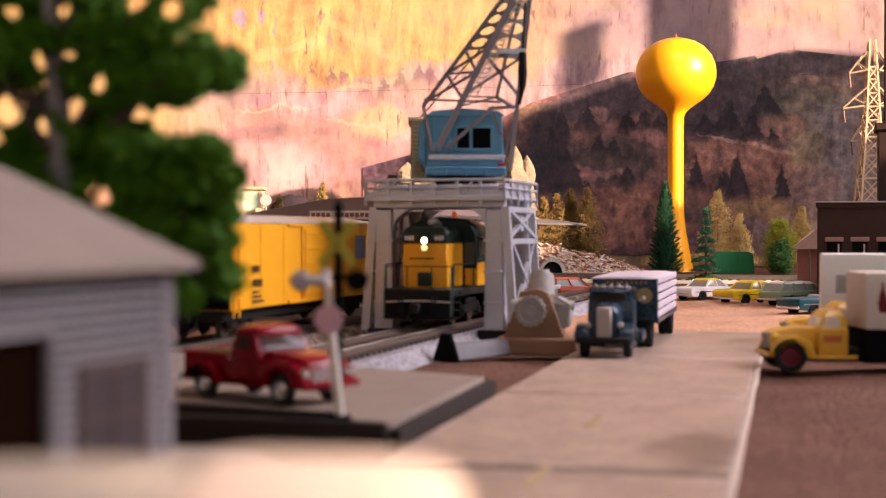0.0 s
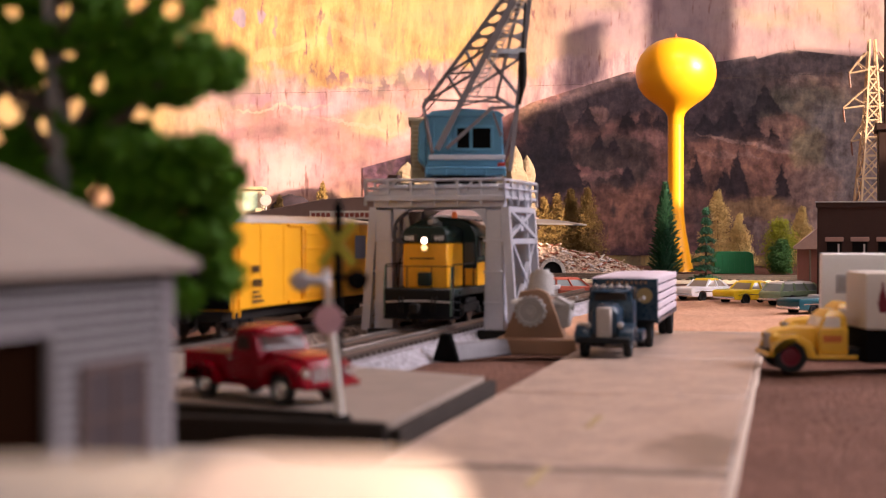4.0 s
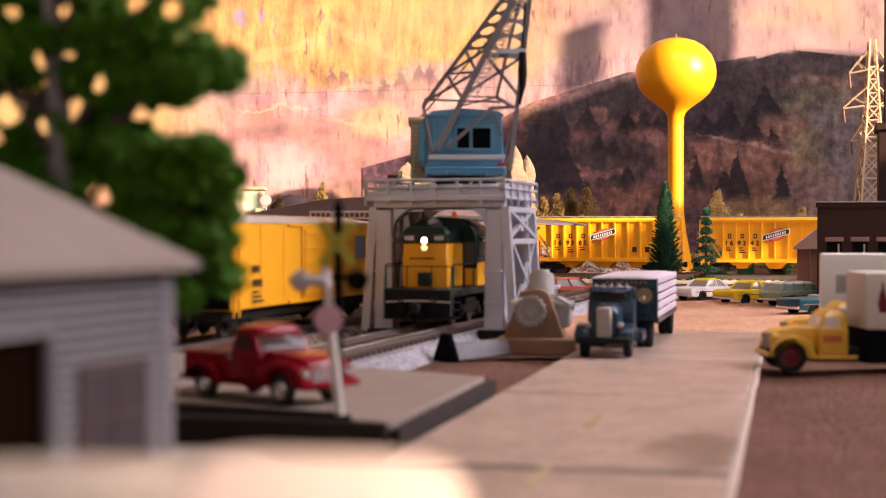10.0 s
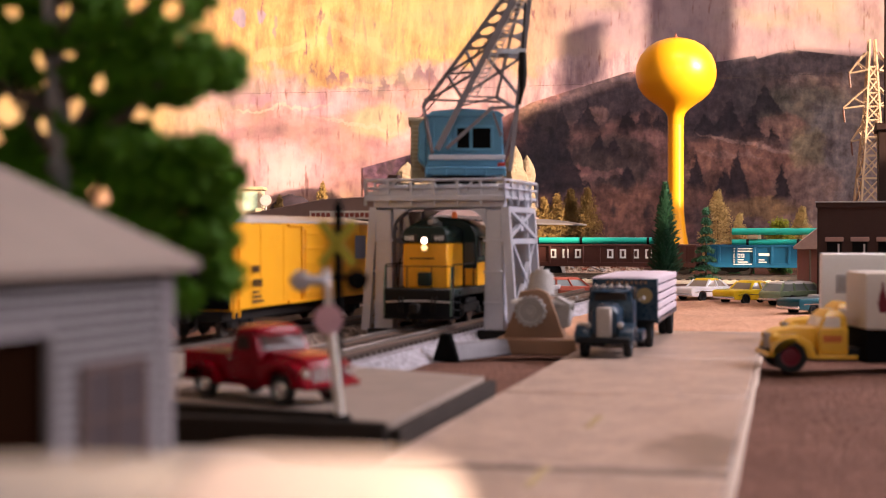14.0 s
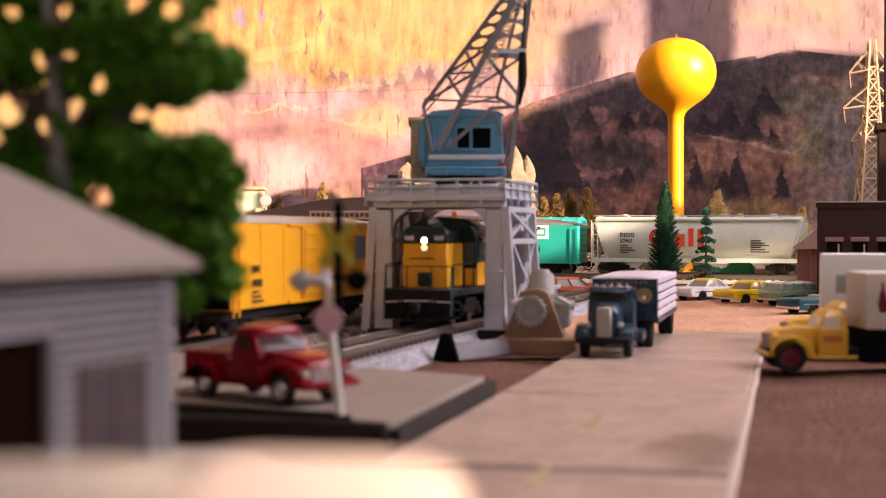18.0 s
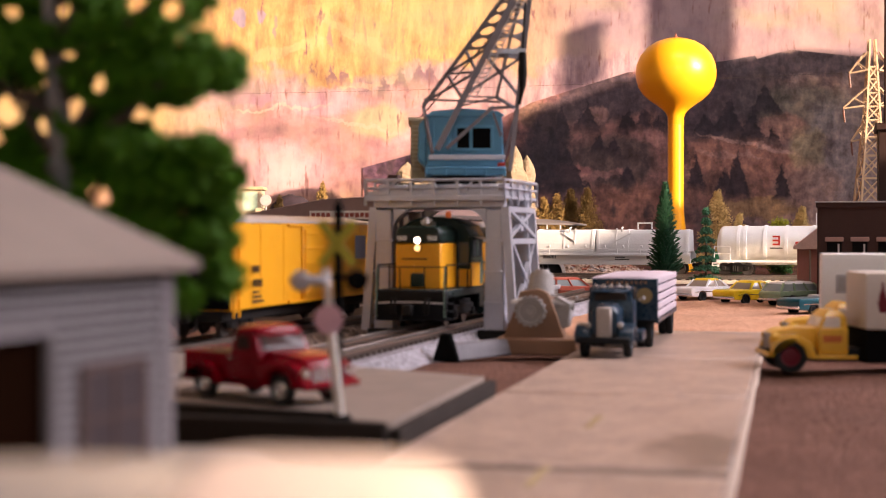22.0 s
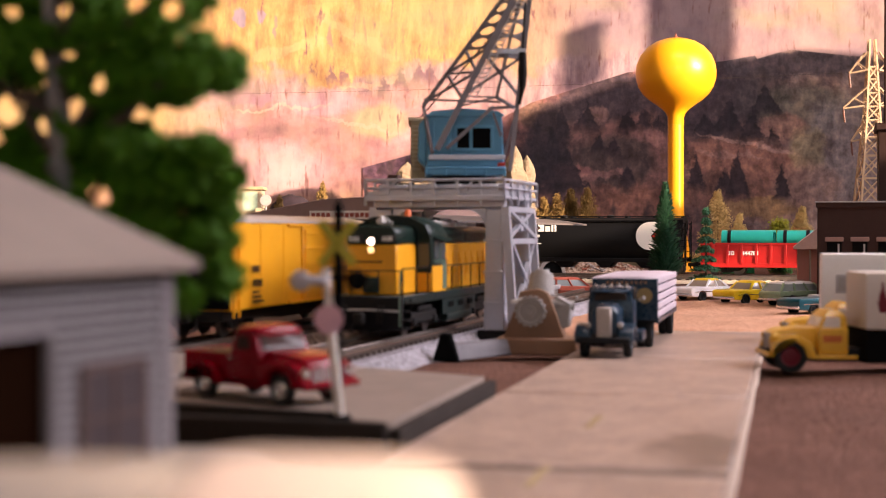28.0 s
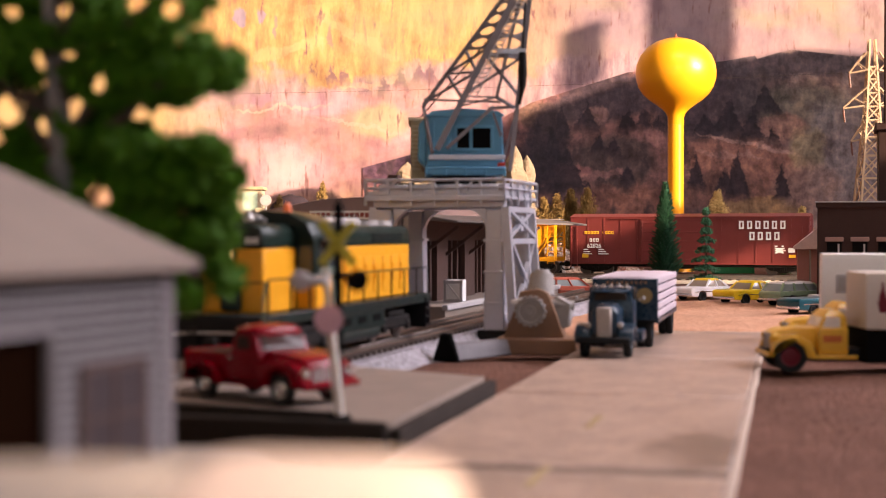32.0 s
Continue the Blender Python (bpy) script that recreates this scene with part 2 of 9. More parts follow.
def fir_mask(nt, vec, scale, height, slope, keep):
    """Pointed firs, one to a cell of the mural; keep is the share of cells that bear one."""
    v = nt.nodes.new("ShaderNodeTexVoronoi")
    v.inputs["Scale"].default_value = scale
    link(nt, vec, v.inputs["Vector"])
    d = nt.nodes.new("ShaderNodeVectorMath")
    d.operation = "SUBTRACT"
    link(nt, vec, d.inputs[0])
    link(nt, v.outputs["Position"], d.inputs[1])
    sep = nt.nodes.new("ShaderNodeSeparateXYZ")
    link(nt, d.outputs[0], sep.inputs[0])
    ragged = noise_tex(nt, vec, 2.6, 6, 0.75)
    wide = math_node(nt, "MULTIPLY", math_node(nt, "SUBTRACT", height, sep.outputs["Z"]), slope)
    wide = math_node(nt, "MULTIPLY", wide, math_node(nt, "MULTIPLY_ADD", ragged, 2.2, -0.25))
    inside = math_node(nt, "SUBTRACT", wide, math_node(nt, "ABSOLUTE", sep.outputs["X"]))
    soft = math_node(nt, "MULTIPLY", inside, 3.0)
    foot = nt.nodes.new("ShaderNodeClamp")
    link(nt, math_node(nt, "MULTIPLY_ADD", ragged, 1.6, math_node(nt, "MULTIPLY_ADD", sep.outputs["Z"], 1.2, height * 1.0 - 0.8)), foot.inputs[0])
    above = foot.outputs[0]
    tint = nt.nodes.new("ShaderNodeSeparateColor")
    link(nt, v.outputs["Color"], tint.inputs[0])
    kept = math_node(nt, "LESS_THAN", tint.outputs[0], keep)
    n = nt.nodes.new("ShaderNodeClamp")
    link(nt, math_node(nt, "MULTIPLY", math_node(nt, "MULTIPLY", soft, above), kept), n.inputs[0])
    return n.outputs[0]


# fields of the two prints: x, z, half width, half height, slant, strength, colour
HILL_FIELDS = (
    (21.4, 11.4, 13.0, 7.4, 0, 0.6, 0.12, 0.07, 0.058),
    (11.2, 17.3, 3.1, 1.6, 0, 0.9, 0.2, 0.115, 0.07),
    (18.3, 19.2, 7.4, 2.6, 12, 0.9, 0.055, 0.04, 0.044),
    (16.8, 17.6, 1.4, 1.0, 0, 0.8, 0.3, 0.17, 0.13),
    (23.0, 14.9, 2.8, 1.1, -4, 0.8, 0.3, 0.15, 0.12),
    (11.2, 13.3, 3.1, 5.0, 0, 0.95, 0.028, 0.018, 0.022),
    (18.9, 12.3, 4.5, 3.0, 0, 0.85, 0.065, 0.047, 0.042),
    (14.0, 11.3, 2.2, 0.7, 0, 0.8, 0.27, 0.12, 0.1),
    (20.2, 6.2, 6.8, 3.4, 0, 0.95, 0.2, 0.092, 0.062),
    (15.2, 10.5, 5.0, 0.5, 6, 0.5, 0.3, 0.15, 0.12),
    (28.8, 19.5, 5.9, 5.3, 0, 0.9, 0.05, 0.036, 0.04),
    (38.1, 23.1, 8.7, 1.6, 0, 0.85, 0.075, 0.057, 0.06),
    (35.0, 19.2, 3.1, 3.4, 0, 0.8, 0.06, 0.045, 0.045),
    (39.7, 18.2, 5.3, 2.8, 0, 0.7, 0.13, 0.115, 0.08),
    (44.0, 13.3, 5.3, 5.9, 0, 0.75, 0.21, 0.175, 0.155),
    (37.2, 16.1, 2.5, 1.5, 0, 0.85, 0.28, 0.15, 0.105),
    (33.2, 11.9, 7.1, 2.7, -6, 0.95, 0.25, 0.118, 0.08),
    (33.8, 14.1, 5.7, 0.3, -11, 0.7, 0.44, 0.26, 0.2),
    (31.6, 13.0, 3.7, 0.3, -4, 0.5, 0.4, 0.22, 0.17),
    (40.0, 13.6, 2.0, 2.5, 0, 0.6, 0.3, 0.23, 0.11),
    (31.9, 8.9, 6.8, 2.0, 0, 0.9, 0.15, 0.075, 0.055),
    (34.7, 7.2, 5.0, 1.2, 0, 0.8, 0.27, 0.16, 0.07),
    (40.0, 9.6, 3.7, 2.5, 0, 0.7, 0.26, 0.16, 0.12),
    (-5.8, 12.0, 4.3, 2.5, 0, 0.9, 0.085, 0.045, 0.06),
)
MURAL_FIELDS = (
    (-43.0, 18.5, 15.5, 11.0, 0, 0.85, 0.44, 0.31, 0.12),
    (-21.3, 19.3, 2.8, 0.8, 0, 0.8, 0.3, 0.17, 0.2),
    (-13.2, 18.7, 3.7, 1.4, 0, 0.7, 0.42, 0.25, 0.27),
    (-6.7, 16.6, 3.2, 2.0, 0, 0.75, 0.3, 0.3, 0.16),
    (-17.6, 18.0, 5.6, 0.2, 4, 0.45, 0.56, 0.37, 0.26),
    (-8.9, 16.1, 5.6, 0.2, -12, 0.4, 0.52, 0.32, 0.24),
    (-7.7, 20.7, 3.7, 0.3, 8, 0.5, 0.5, 0.34, 0.2),
    (-22.2, 28.1, 0.7, 1.0, 0, 0.9, 0.25, 0.2, 0.26),
    (-19.9, 27.9, 0.5, 0.9, 0, 0.9, 0.26, 0.2, 0.26),
    (-18.3, 27.0, 0.2, 1.2, 0, 0.8, 0.3, 0.17, 0.17),
    (-12.3, 26.1, 0.3, 1.5, 0, 0.8, 0.28, 0.17, 0.14),
    (25.1, 27.5, 7.4, 3.7, 0, 0.4, 0.26, 0.19, 0.22),
    (-19.4, 11.4, 7.4, 3.1, 0, 0.5, 0.58, 0.36, 0.36),
    (-14.8, 28.7, 4.3, 0.6, 20, 0.3, 0.5, 0.36, 0.14),
    (-8.9, 25.7, 6.2, 0.6, -30, 0.35, 0.52, 0.38, 0.18),
    (-17.6, 24.4, 5.0, 0.7, 12, 0.4, 0.52, 0.38, 0.18),
)
# single firs of the prints: x, top, foot, half width
HILL_FIRS = (
    (10.4, 17.3, 9.3, 1.49),
    (12.0, 16.7, 8.6, 1.61),
    (13.0, 19.0, 14.5, 0.87),
    (9.3, 15.1, 9.6, 1.24),
    (15.8, 19.2, 15.3, 1.18),
    (13.6, 14.2, 8.2, 1.86),
    (20.2, 18.2, 15.0, 1.11),
    (22.0, 18.5, 15.3, 1.05),
    (23.6, 17.7, 15.1, 0.87),
    (20.1, 12.2, 9.1, 0.93),
    (17.1, 15.4, 12.7, 0.99),
    (18.6, 15.3, 12.2, 0.99),
    (32.2, 13.8, 7.6, 1.24),
    (30.8, 11.9, 8.2, 0.99),
    (37.1, 12.4, 7.5, 0.87),
    (28.8, 17.7, 14.8, 1.36),
    (31.3, 19.3, 14.7, 1.55),
    (33.8, 18.4, 14.0, 1.24),
    (36.1, 16.2, 13.8, 0.99),
    (35.3, 20.8, 16.7, 1.73),
    (9.0, 9.9, 6.2, 1.36),
    (15.8, 10.3, 8.2, 0.99),
    (27.7, 13.8, 8.6, 0.87),
)
MURAL_FIRS = (
    (-12.2, 23.4, 20.2, 0.68),
    (-10.9, 22.8, 20.3, 0.74),
    (-6.4, 22.2, 19.3, 0.62),
    (-4.6, 23.3, 19.8, 0.68),
    (-2.6, 23.4, 20.3, 0.93),
    (-1.5, 23.3, 20.3, 0.93),
    (-14.4, 23.1, 21.3, 0.56),
    (-15.1, 22.1, 20.1, 0.5),
)


def warped(nt, vec, scale, amount, detail=4):
    """The place on a print, shifted by noise so that no edge runs clean."""
    n = nt.nodes.new("ShaderNodeTexNoise")
    n.inputs["Scale"].default_value, n.inputs["Detail"].default_value, n.inputs["Roughness"].default_value = scale, detail, 0.65
    link(nt, vec, n.inputs["Vector"])
    out = nt.nodes.new("ShaderNodeVectorMath")
    out.operation = "MULTIPLY_ADD"
    link(nt, n.outputs["Color"], out.inputs[0])
    out.inputs[1].default_value = (amount, 0, amount)
    link(nt, vec, out.inputs[2])
    back = nt.nodes.new("ShaderNodeVectorMath")
    back.operation = "SUBTRACT"
    link(nt, out.outputs[0], back.inputs[0])
    back.inputs[1].default_value = (amount / 2, 0, amount / 2)
    return back.outputs[0]


def print_fields(nt, vec, base, fields):
    """Broad fields of colour with soft ragged borders."""
    place_v = warped(nt, vec, 0.4, 3.0, 7)
    for x, z, rx, rz, slant, strength, *colour in fields:
        mp = nt.nodes.new("ShaderNodeMapping")
        mp.vector_type = "TEXTURE"
        mp.inputs["Location"].default_value = (x, 0, z)
        mp.inputs["Rotation"].default_value = (0, radians(-slant), 0)
        mp.inputs["Scale"].default_value = (rx, 1, rz)
        link(nt, place_v, mp.inputs["Vector"])
        far = nt.nodes.new("ShaderNodeVectorMath")
        far.operation = "LENGTH"
        link(nt, mp.outputs[0], far.inputs[0])
        fade = nt.nodes.new("ShaderNodeMapRange")
        fade.inputs[1].default_value, fade.inputs[2].default_value, fade.inputs[3].default_value, fade.inputs[4].default_value = 0.8, 1.15, strength, 0.0
        link(nt, far.outputs["Value"], fade.inputs[0])
        base = mix(nt, fade.outputs[0], base, tuple(colour))
    return base


def print_firs(nt, vec, firs):
    """A mask of pointed firs with ragged sides."""
    sep = nt.nodes.new("ShaderNodeSeparateXYZ")
    link(nt, warped(nt, vec, 1.0, 2.0, 7), sep.inputs[0])
    total = None
    for x, top, foot, half in firs:
        slope = 1.5 * half / (top - foot)
        wide = math_node(nt, "MULTIPLY_ADD", sep.outputs["Z"], -slope, top * slope)
        inside = math_node(nt, "SUBTRACT", wide, math_node(nt, "ABSOLUTE", math_node(nt, "SUBTRACT", sep.outputs["X"], x)))
        inside = math_node(nt, "MINIMUM", math_node(nt, "MULTIPLY", inside, 4.0), math_node(nt, "MULTIPLY_ADD", sep.outputs["Z"], 0.8, -foot * 0.8))
        total = inside if total is None else math_node(nt, "MAXIMUM", total, inside)
    out = nt.nodes.new("ShaderNodeClamp")
    link(nt, total, out.inputs[0])
    return out.outputs[0]


def mural_material():
    """A photographic mural of a wooded mountainside."""
    m, nt, p = nodes_of("mural")
    vec = coords(nt, stretch=(1, 0, 1))
    tall = coords(nt, stretch=(1, 0, 0.25))
    slant = nt.nodes.new("ShaderNodeMapping")
    slant.inputs["Rotation"].default_value = (0, radians(24), 0)
    slant.inputs["Scale"].default_value = (0.7, 1, 1.25)
    link(nt, vec, slant.inputs["Vector"])
    sep = nt.nodes.new("ShaderNodeSeparateXYZ")
    link(nt, vec, sep.inputs[0])
    ground = ramp(nt, noise_tex(nt, slant.outputs[0], 0.12, 9, 0.62), ((0.3, (0.15, 0.08, 0.09)), (0.44, (0.3, 0.155, 0.155)), (0.54, (0.44, 0.235, 0.225)), (0.68, (0.58, 0.37, 0.34))))
    grass = ramp(nt, noise_tex(nt, vec, 0.3, 8), ((0.35, (0.3, 0.15, 0.14)), (0.65, (0.22, 0.18, 0.1))))
    base = mix(nt, ramp(nt, noise_tex(nt, vec, 0.09, 4), ((0.45, (0, 0, 0)), (0.62, (0.8,) * 3))), ground, grass)
    low = nt.nodes.new("ShaderNodeMapRange")
    low.inputs[1].default_value, low.inputs[2].default_value, low.inputs[3].default_value, low.inputs[4].default_value = 4.0, 11.0, 1.0, 0.0
    link(nt, sep.outputs["Z"], low.inputs[0])
    scrub = ramp(nt, noise_tex(nt, tall, 0.5, 7, 0.7), ((0.35, (0.1, 0.06, 0.03)), (0.55, (0.32, 0.2, 0.06)), (0.75, (0.42, 0.28, 0.1))))
    base = mix(nt, low.outputs[0], base, scrub)
    lean = nt.nodes.new("ShaderNodeMapping")
    lean.inputs["Rotation"].default_value = (0, radians(-38), 0)
    lean.inputs["Scale"].default_value = (1, 1, 0.3)
    link(nt, vec, lean.inputs["Vector"])
    aspen = ramp(nt, math_node(nt, "MULTIPLY_ADD", noise_tex(nt, lean.outputs[0], 0.5, 8, 0.7), 0.55, math_node(nt, "MULTIPLY", noise_tex(nt, tall, 1.0, 9, 0.72), 0.45)), ((0.34, (0.2, 0.1, 0.08)), (0.44, (0.36, 0.2, 0.085)), (0.54, (0.43, 0.29, 0.105)), (0.68, (0.47, 0.36, 0.19))))
    edge = math_node(nt, "MULTIPLY_ADD", noise_tex(nt, vec, 0.07, 5), 20.0, sep.outputs["Z"])
    high = nt.nodes.new("ShaderNodeMapRange")
    high.inputs[1].default_value, high.inputs[2].default_value = 28.2, 32.2
    link(nt, edge, high.inputs[0])
    east = nt.nodes.new("ShaderNodeMapRange")
    east.inputs[1].default_value, east.inputs[2].default_value, east.inputs[3].default_value, east.inputs[4].default_value = 3.0, 17.0, 1.0, 0.0
    link(nt, sep.outputs["X"], east.inputs[0])
    haze = ramp(nt, noise_tex(nt, vec, 0.12, 6), ((0.35, (0.24, 0.16, 0.18)), (0.6, (0.38, 0.25, 0.23))))
    upper = mix(nt, east.outputs[0], haze, aspen)
    base = mix(nt, high.outputs[0], base, upper)
    line = math_node(nt, "MULTIPLY", math_node(nt, "MULTIPLY", high.outputs[0], math_node(nt, "SUBTRACT", 1.0, high.outputs[0])), 2.8)
    dusk = ramp(nt, noise_tex(nt, tall, 0.7, 7, 0.7), ((0.42, (0.16, 0.1, 0.14)), (0.58, (0.42, 0.29, 0.3))))
    base = mix(nt, line, base, dusk)
    patch = ramp(nt, noise_tex(nt, vec, 0.06, 3), ((0.44, (0.08,) * 3), (0.58, (0.75,) * 3)))
    less = math_node(nt, "MULTIPLY_ADD", high.outputs[0], -0.75, 1.0)
    patch = mix(nt, 1.0, patch, less, "MULTIPLY")
    base = mix(nt, mix(nt, 1.0, fir_mask(nt, vec, 0.55, 0.85, 0.32, 0.4), mix(nt, 1.0, patch, (0.35, 0.35, 0.35), "MULTIPLY"), "MULTIPLY"), base, (0.2, 0.12, 0.13))
    base = print_fields(nt, vec, base, MURAL_FIELDS)
    base = mix(nt, math_node(nt, "MULTIPLY", print_firs(nt, vec, MURAL_FIRS), 0.8), base, (0.15, 0.08, 0.1))
    # slim trunks and gaps among the aspens
    trunk = ramp(nt, noise_tex(nt, coords(nt, stretch=(1, 0, 0.16)), 1.7, 4, 0.6), ((0.37, (1.0,) * 3), (0.43, (0, 0, 0))))
    base = mix(nt, mix(nt, 1.0, trunk, ramp(nt, noise_tex(nt, vec, 0.25, 3), ((0.42, (0, 0, 0)), (0.6, (1, 1, 1)))), "MULTIPLY"), base, (0.2, 0.1, 0.09))
    strokes = ramp(nt, noise_tex(nt, coords(nt, stretch=(1, 0, 0.45)), 0.33, 9, 0.66), ((0.36, (0.66, 0.6, 0.64)), (0.47, (0.9, 0.88, 0.88)), (0.58, (1.06, 1.06, 1.03))))
    base = mix(nt, 1.0, base, strokes, "MULTIPLY")
    moss = ramp(nt, noise_tex(nt, slant.outputs[0], 0.08, 5), ((0.52, (0, 0, 0)), (0.66, (0.55,) * 3)))
    base = mix(nt, moss, base, (0.3, 0.27, 0.14))
    base = mix(nt, 1.0, base, (0.9, 0.9, 0.96), "MULTIPLY")
    link(nt, base, p.inputs["Base Color"])
    p.inputs["Roughness"].default_value = 0.55
    p.inputs["Specular IOR Level"].default_value = 0.2
    return m


def hill_print():
    """The darker photograph of the near hill: brown slopes under dense firs."""
    m, nt, p = nodes_of("hill_print")
    vec = coords(nt, stretch=(1, 0, 1))
    slant = nt.nodes.new("ShaderNodeMapping")
    slant.inputs["Rotation"].default_value = (0, radians(-16), 0)
    slant.inputs["Scale"].default_value = (0.5, 1, 1.5)
    link(nt, vec, slant.inputs["Vector"])
    base = ramp(nt, noise_tex(nt, slant.outputs[0], 0.13, 9, 0.65), ((0.36, (0.026, 0.014, 0.016)), (0.46, (0.1, 0.045, 0.042)), (0.55, (0.22, 0.096, 0.075)), (0.68, (0.4, 0.2, 0.155))))
    sep = nt.nodes.new("ShaderNodeSeparateXYZ")
    link(nt, vec, sep.inputs[0])
    hazy = nt.nodes.new("ShaderNodeMapRange")
    hazy.inputs[1].default_value, hazy.inputs[2].default_value = 26.0, 42.0
    link(nt, sep.outputs["X"], hazy.inputs[0])
    mist = ramp(nt, noise_tex(nt, vec, 0.3, 7, 0.65), ((0.35, (0.13, 0.08, 0.07)), (0.5, (0.23, 0.15, 0.115)), (0.65, (0.34, 0.26, 0.21))))
    base = mix(nt, hazy.outputs[0], base, mist)
    base = print_fields(nt, vec, base, HILL_FIELDS)
    patch = ramp(nt, noise_tex(nt, slant.outputs[0], 0.1, 5), ((0.42, (0.0,) * 3), (0.58, (0.85,) * 3)))
    clear = math_node(nt, "MULTIPLY_ADD", hazy.outputs[0], -0.85, 1.0)
    patch = mix(nt, 1.0, patch, clear, "MULTIPLY")
    for scale, height, slope, keep, colour in ((0.42, 1.2, 0.4, 0.85, (0.05, 0.032, 0.03)), (0.28, 1.9, 0.36, 0.7, (0.04, 0.026, 0.026))):
        base = mix(nt, mix(nt, 1.0, fir_mask(nt, vec, scale, height, slope, keep), patch, "MULTIPLY"), base, colour)
    base = mix(nt, math_node(nt, "MULTIPLY", print_firs(nt, vec, HILL_FIRS), 0.93), base, (0.022, 0.015, 0.019))
    # mottled leaf cover in the hazy part
    leaves = ramp(nt, noise_tex(nt, vec, 0.9, 6, 0.7), ((0.36, (0.6, 0.58, 0.62)), (0.5, (0.93, 0.95, 1.1)), (0.64, (1.5, 1.46, 1.5))))
    base = mix(nt, 1.0, base, leaves, "MULTIPLY")
    clumps = ramp(nt, noise_tex(nt, coords(nt, stretch=(1, 0, 0.4)), 0.32, 9, 0.72), ((0.37, (0.55, 0.52, 0.55)), (0.5, (1.05, 1.05, 1.1)), (0.64, (1.4, 1.32, 1.25))))
    base = mix(nt, 1.0, base, clumps, "MULTIPLY")
    link(nt, base, p.inputs["Base Color"])
    p.inputs["Roughness"].default_value = 0.4
    p.inputs["Specular IOR Level"].default_value = 0.2
    return m


M["hill_print"] = hill_print()
M["mural"] = mural_material()

# ---- the room round the layout ----
XL, XR, YN, YF, ZF, ZC = -150, 110, -212, 166, -85, 135


def room():
    single("floor", G().box(XL - 3, YN - 3, ZF - 3, XR + 3, YF + 3, ZF), M["room_floor"], "brown floor of the layout room", "floor", kind="structure")
    single("ceiling", G().box(XL - 3, YN - 3, ZC, XR + 3, YF + 3, ZC + 3), M["room_wall"], "plain beige ceiling of the layout room", "ceiling", kind="structure")
    single("wall_west", G().box(XL - 3, YN, ZF, XL, YF, ZC), M["room_wall"], "plain beige room wall", "wall", kind="structure")
    single("wall_north", G().box(XL - 3, YF, ZF, XR + 3, YF + 3, ZC), M["room_wall"], "plain beige room wall behind the mural", "wall", kind="structure")
    # east wall: the window's sill lies at 37.9; beyond y = 77 unseen blocks and a mullion are shaped to shade the mural
    # and slots below and further south are added to throw sun on the sand and the ledge
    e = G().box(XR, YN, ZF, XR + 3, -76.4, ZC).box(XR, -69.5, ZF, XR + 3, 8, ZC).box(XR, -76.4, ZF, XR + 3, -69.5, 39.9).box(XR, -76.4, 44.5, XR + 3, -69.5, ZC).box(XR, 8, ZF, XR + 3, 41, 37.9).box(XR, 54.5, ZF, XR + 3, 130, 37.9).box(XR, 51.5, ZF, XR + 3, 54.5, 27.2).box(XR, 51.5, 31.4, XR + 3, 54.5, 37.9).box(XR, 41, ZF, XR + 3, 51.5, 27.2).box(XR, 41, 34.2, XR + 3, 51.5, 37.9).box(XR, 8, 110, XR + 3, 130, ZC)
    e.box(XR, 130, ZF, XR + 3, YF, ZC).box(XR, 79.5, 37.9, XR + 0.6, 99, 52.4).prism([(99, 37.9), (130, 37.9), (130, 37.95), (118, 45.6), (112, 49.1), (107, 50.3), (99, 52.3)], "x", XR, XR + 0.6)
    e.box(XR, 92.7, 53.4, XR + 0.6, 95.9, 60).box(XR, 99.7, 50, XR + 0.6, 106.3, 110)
    single("wall_east", e, M["room_wall"], "beige room wall with a window opening and added sun slots", "wall", kind="structure")
    # opening added only to house the rear fill
    s = G().box(XL - 3, YN - 3, ZF, XR + 3, YN, 32).box(XL - 3, YN - 3, 118, XR + 3, YN, ZC)
    s.box(XL - 3, YN - 3, 32, -90, YN, 118).box(70, YN - 3, 32, XR + 3, YN, 118)
    single("wall_south", s, M["room_wall"], "beige room wall with an unseen window added for fill", "wall", kind="structure")
    # unseen fixture added to go with the overhead fill
    lamp = thing("ceiling_lamp", "unseen square ceiling lamp added as overhead fill", "lamp", 26, 48, ZC)
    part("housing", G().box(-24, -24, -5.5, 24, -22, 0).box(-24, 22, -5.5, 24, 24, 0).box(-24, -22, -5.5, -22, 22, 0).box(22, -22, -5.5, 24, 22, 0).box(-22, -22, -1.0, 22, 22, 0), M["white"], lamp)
    part("diffuser", G().box(-21.8, -21.8, -5.0, 21.8, 21.8, -4.0), glow("diffuser", (1.0, 0.9, 0.8), 0.8), lamp, "glowing panel of the added ceiling lamp")
    single("layout_table", G().box(XL + 10, YN + 20, -8, XR - 2, YF - 1, -3.0, 0.4), M["table"], "wooden table that carries the model railway", "table")
    single("backdrop", G().box(XL + 12, YF - 2.0, -3, XR - 2, YF - 1.2, 70), M["mural"],
           "photographic mural of a wooded autumn mountainside", "backdrop", kind="structure")
    # a second print, cut out along its ridge and pasted over the first
    single("backdrop_hill", G().prism([(-8.8, 2), (-8.8, 11.6), (-3.6, 13.0), (3.4, 15.4), (9.6, 18.7), (20.1, 22.0), (26, 22.7), (31, 23.3), (34.1, 23.85), (34.4, 23.5), (36.4, 24.1), (38.1, 24.5),
                                       (42, 24.1), (46.1, 23.7), (52, 22.6), (70, 17), (90, 12), (104, 10), (104, 2)], "y", YF - 2.12, YF - 2.02), M["hill_print"],
           "dark photographic cut-out of a wooded hill", "backdrop", kind="structure")


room()


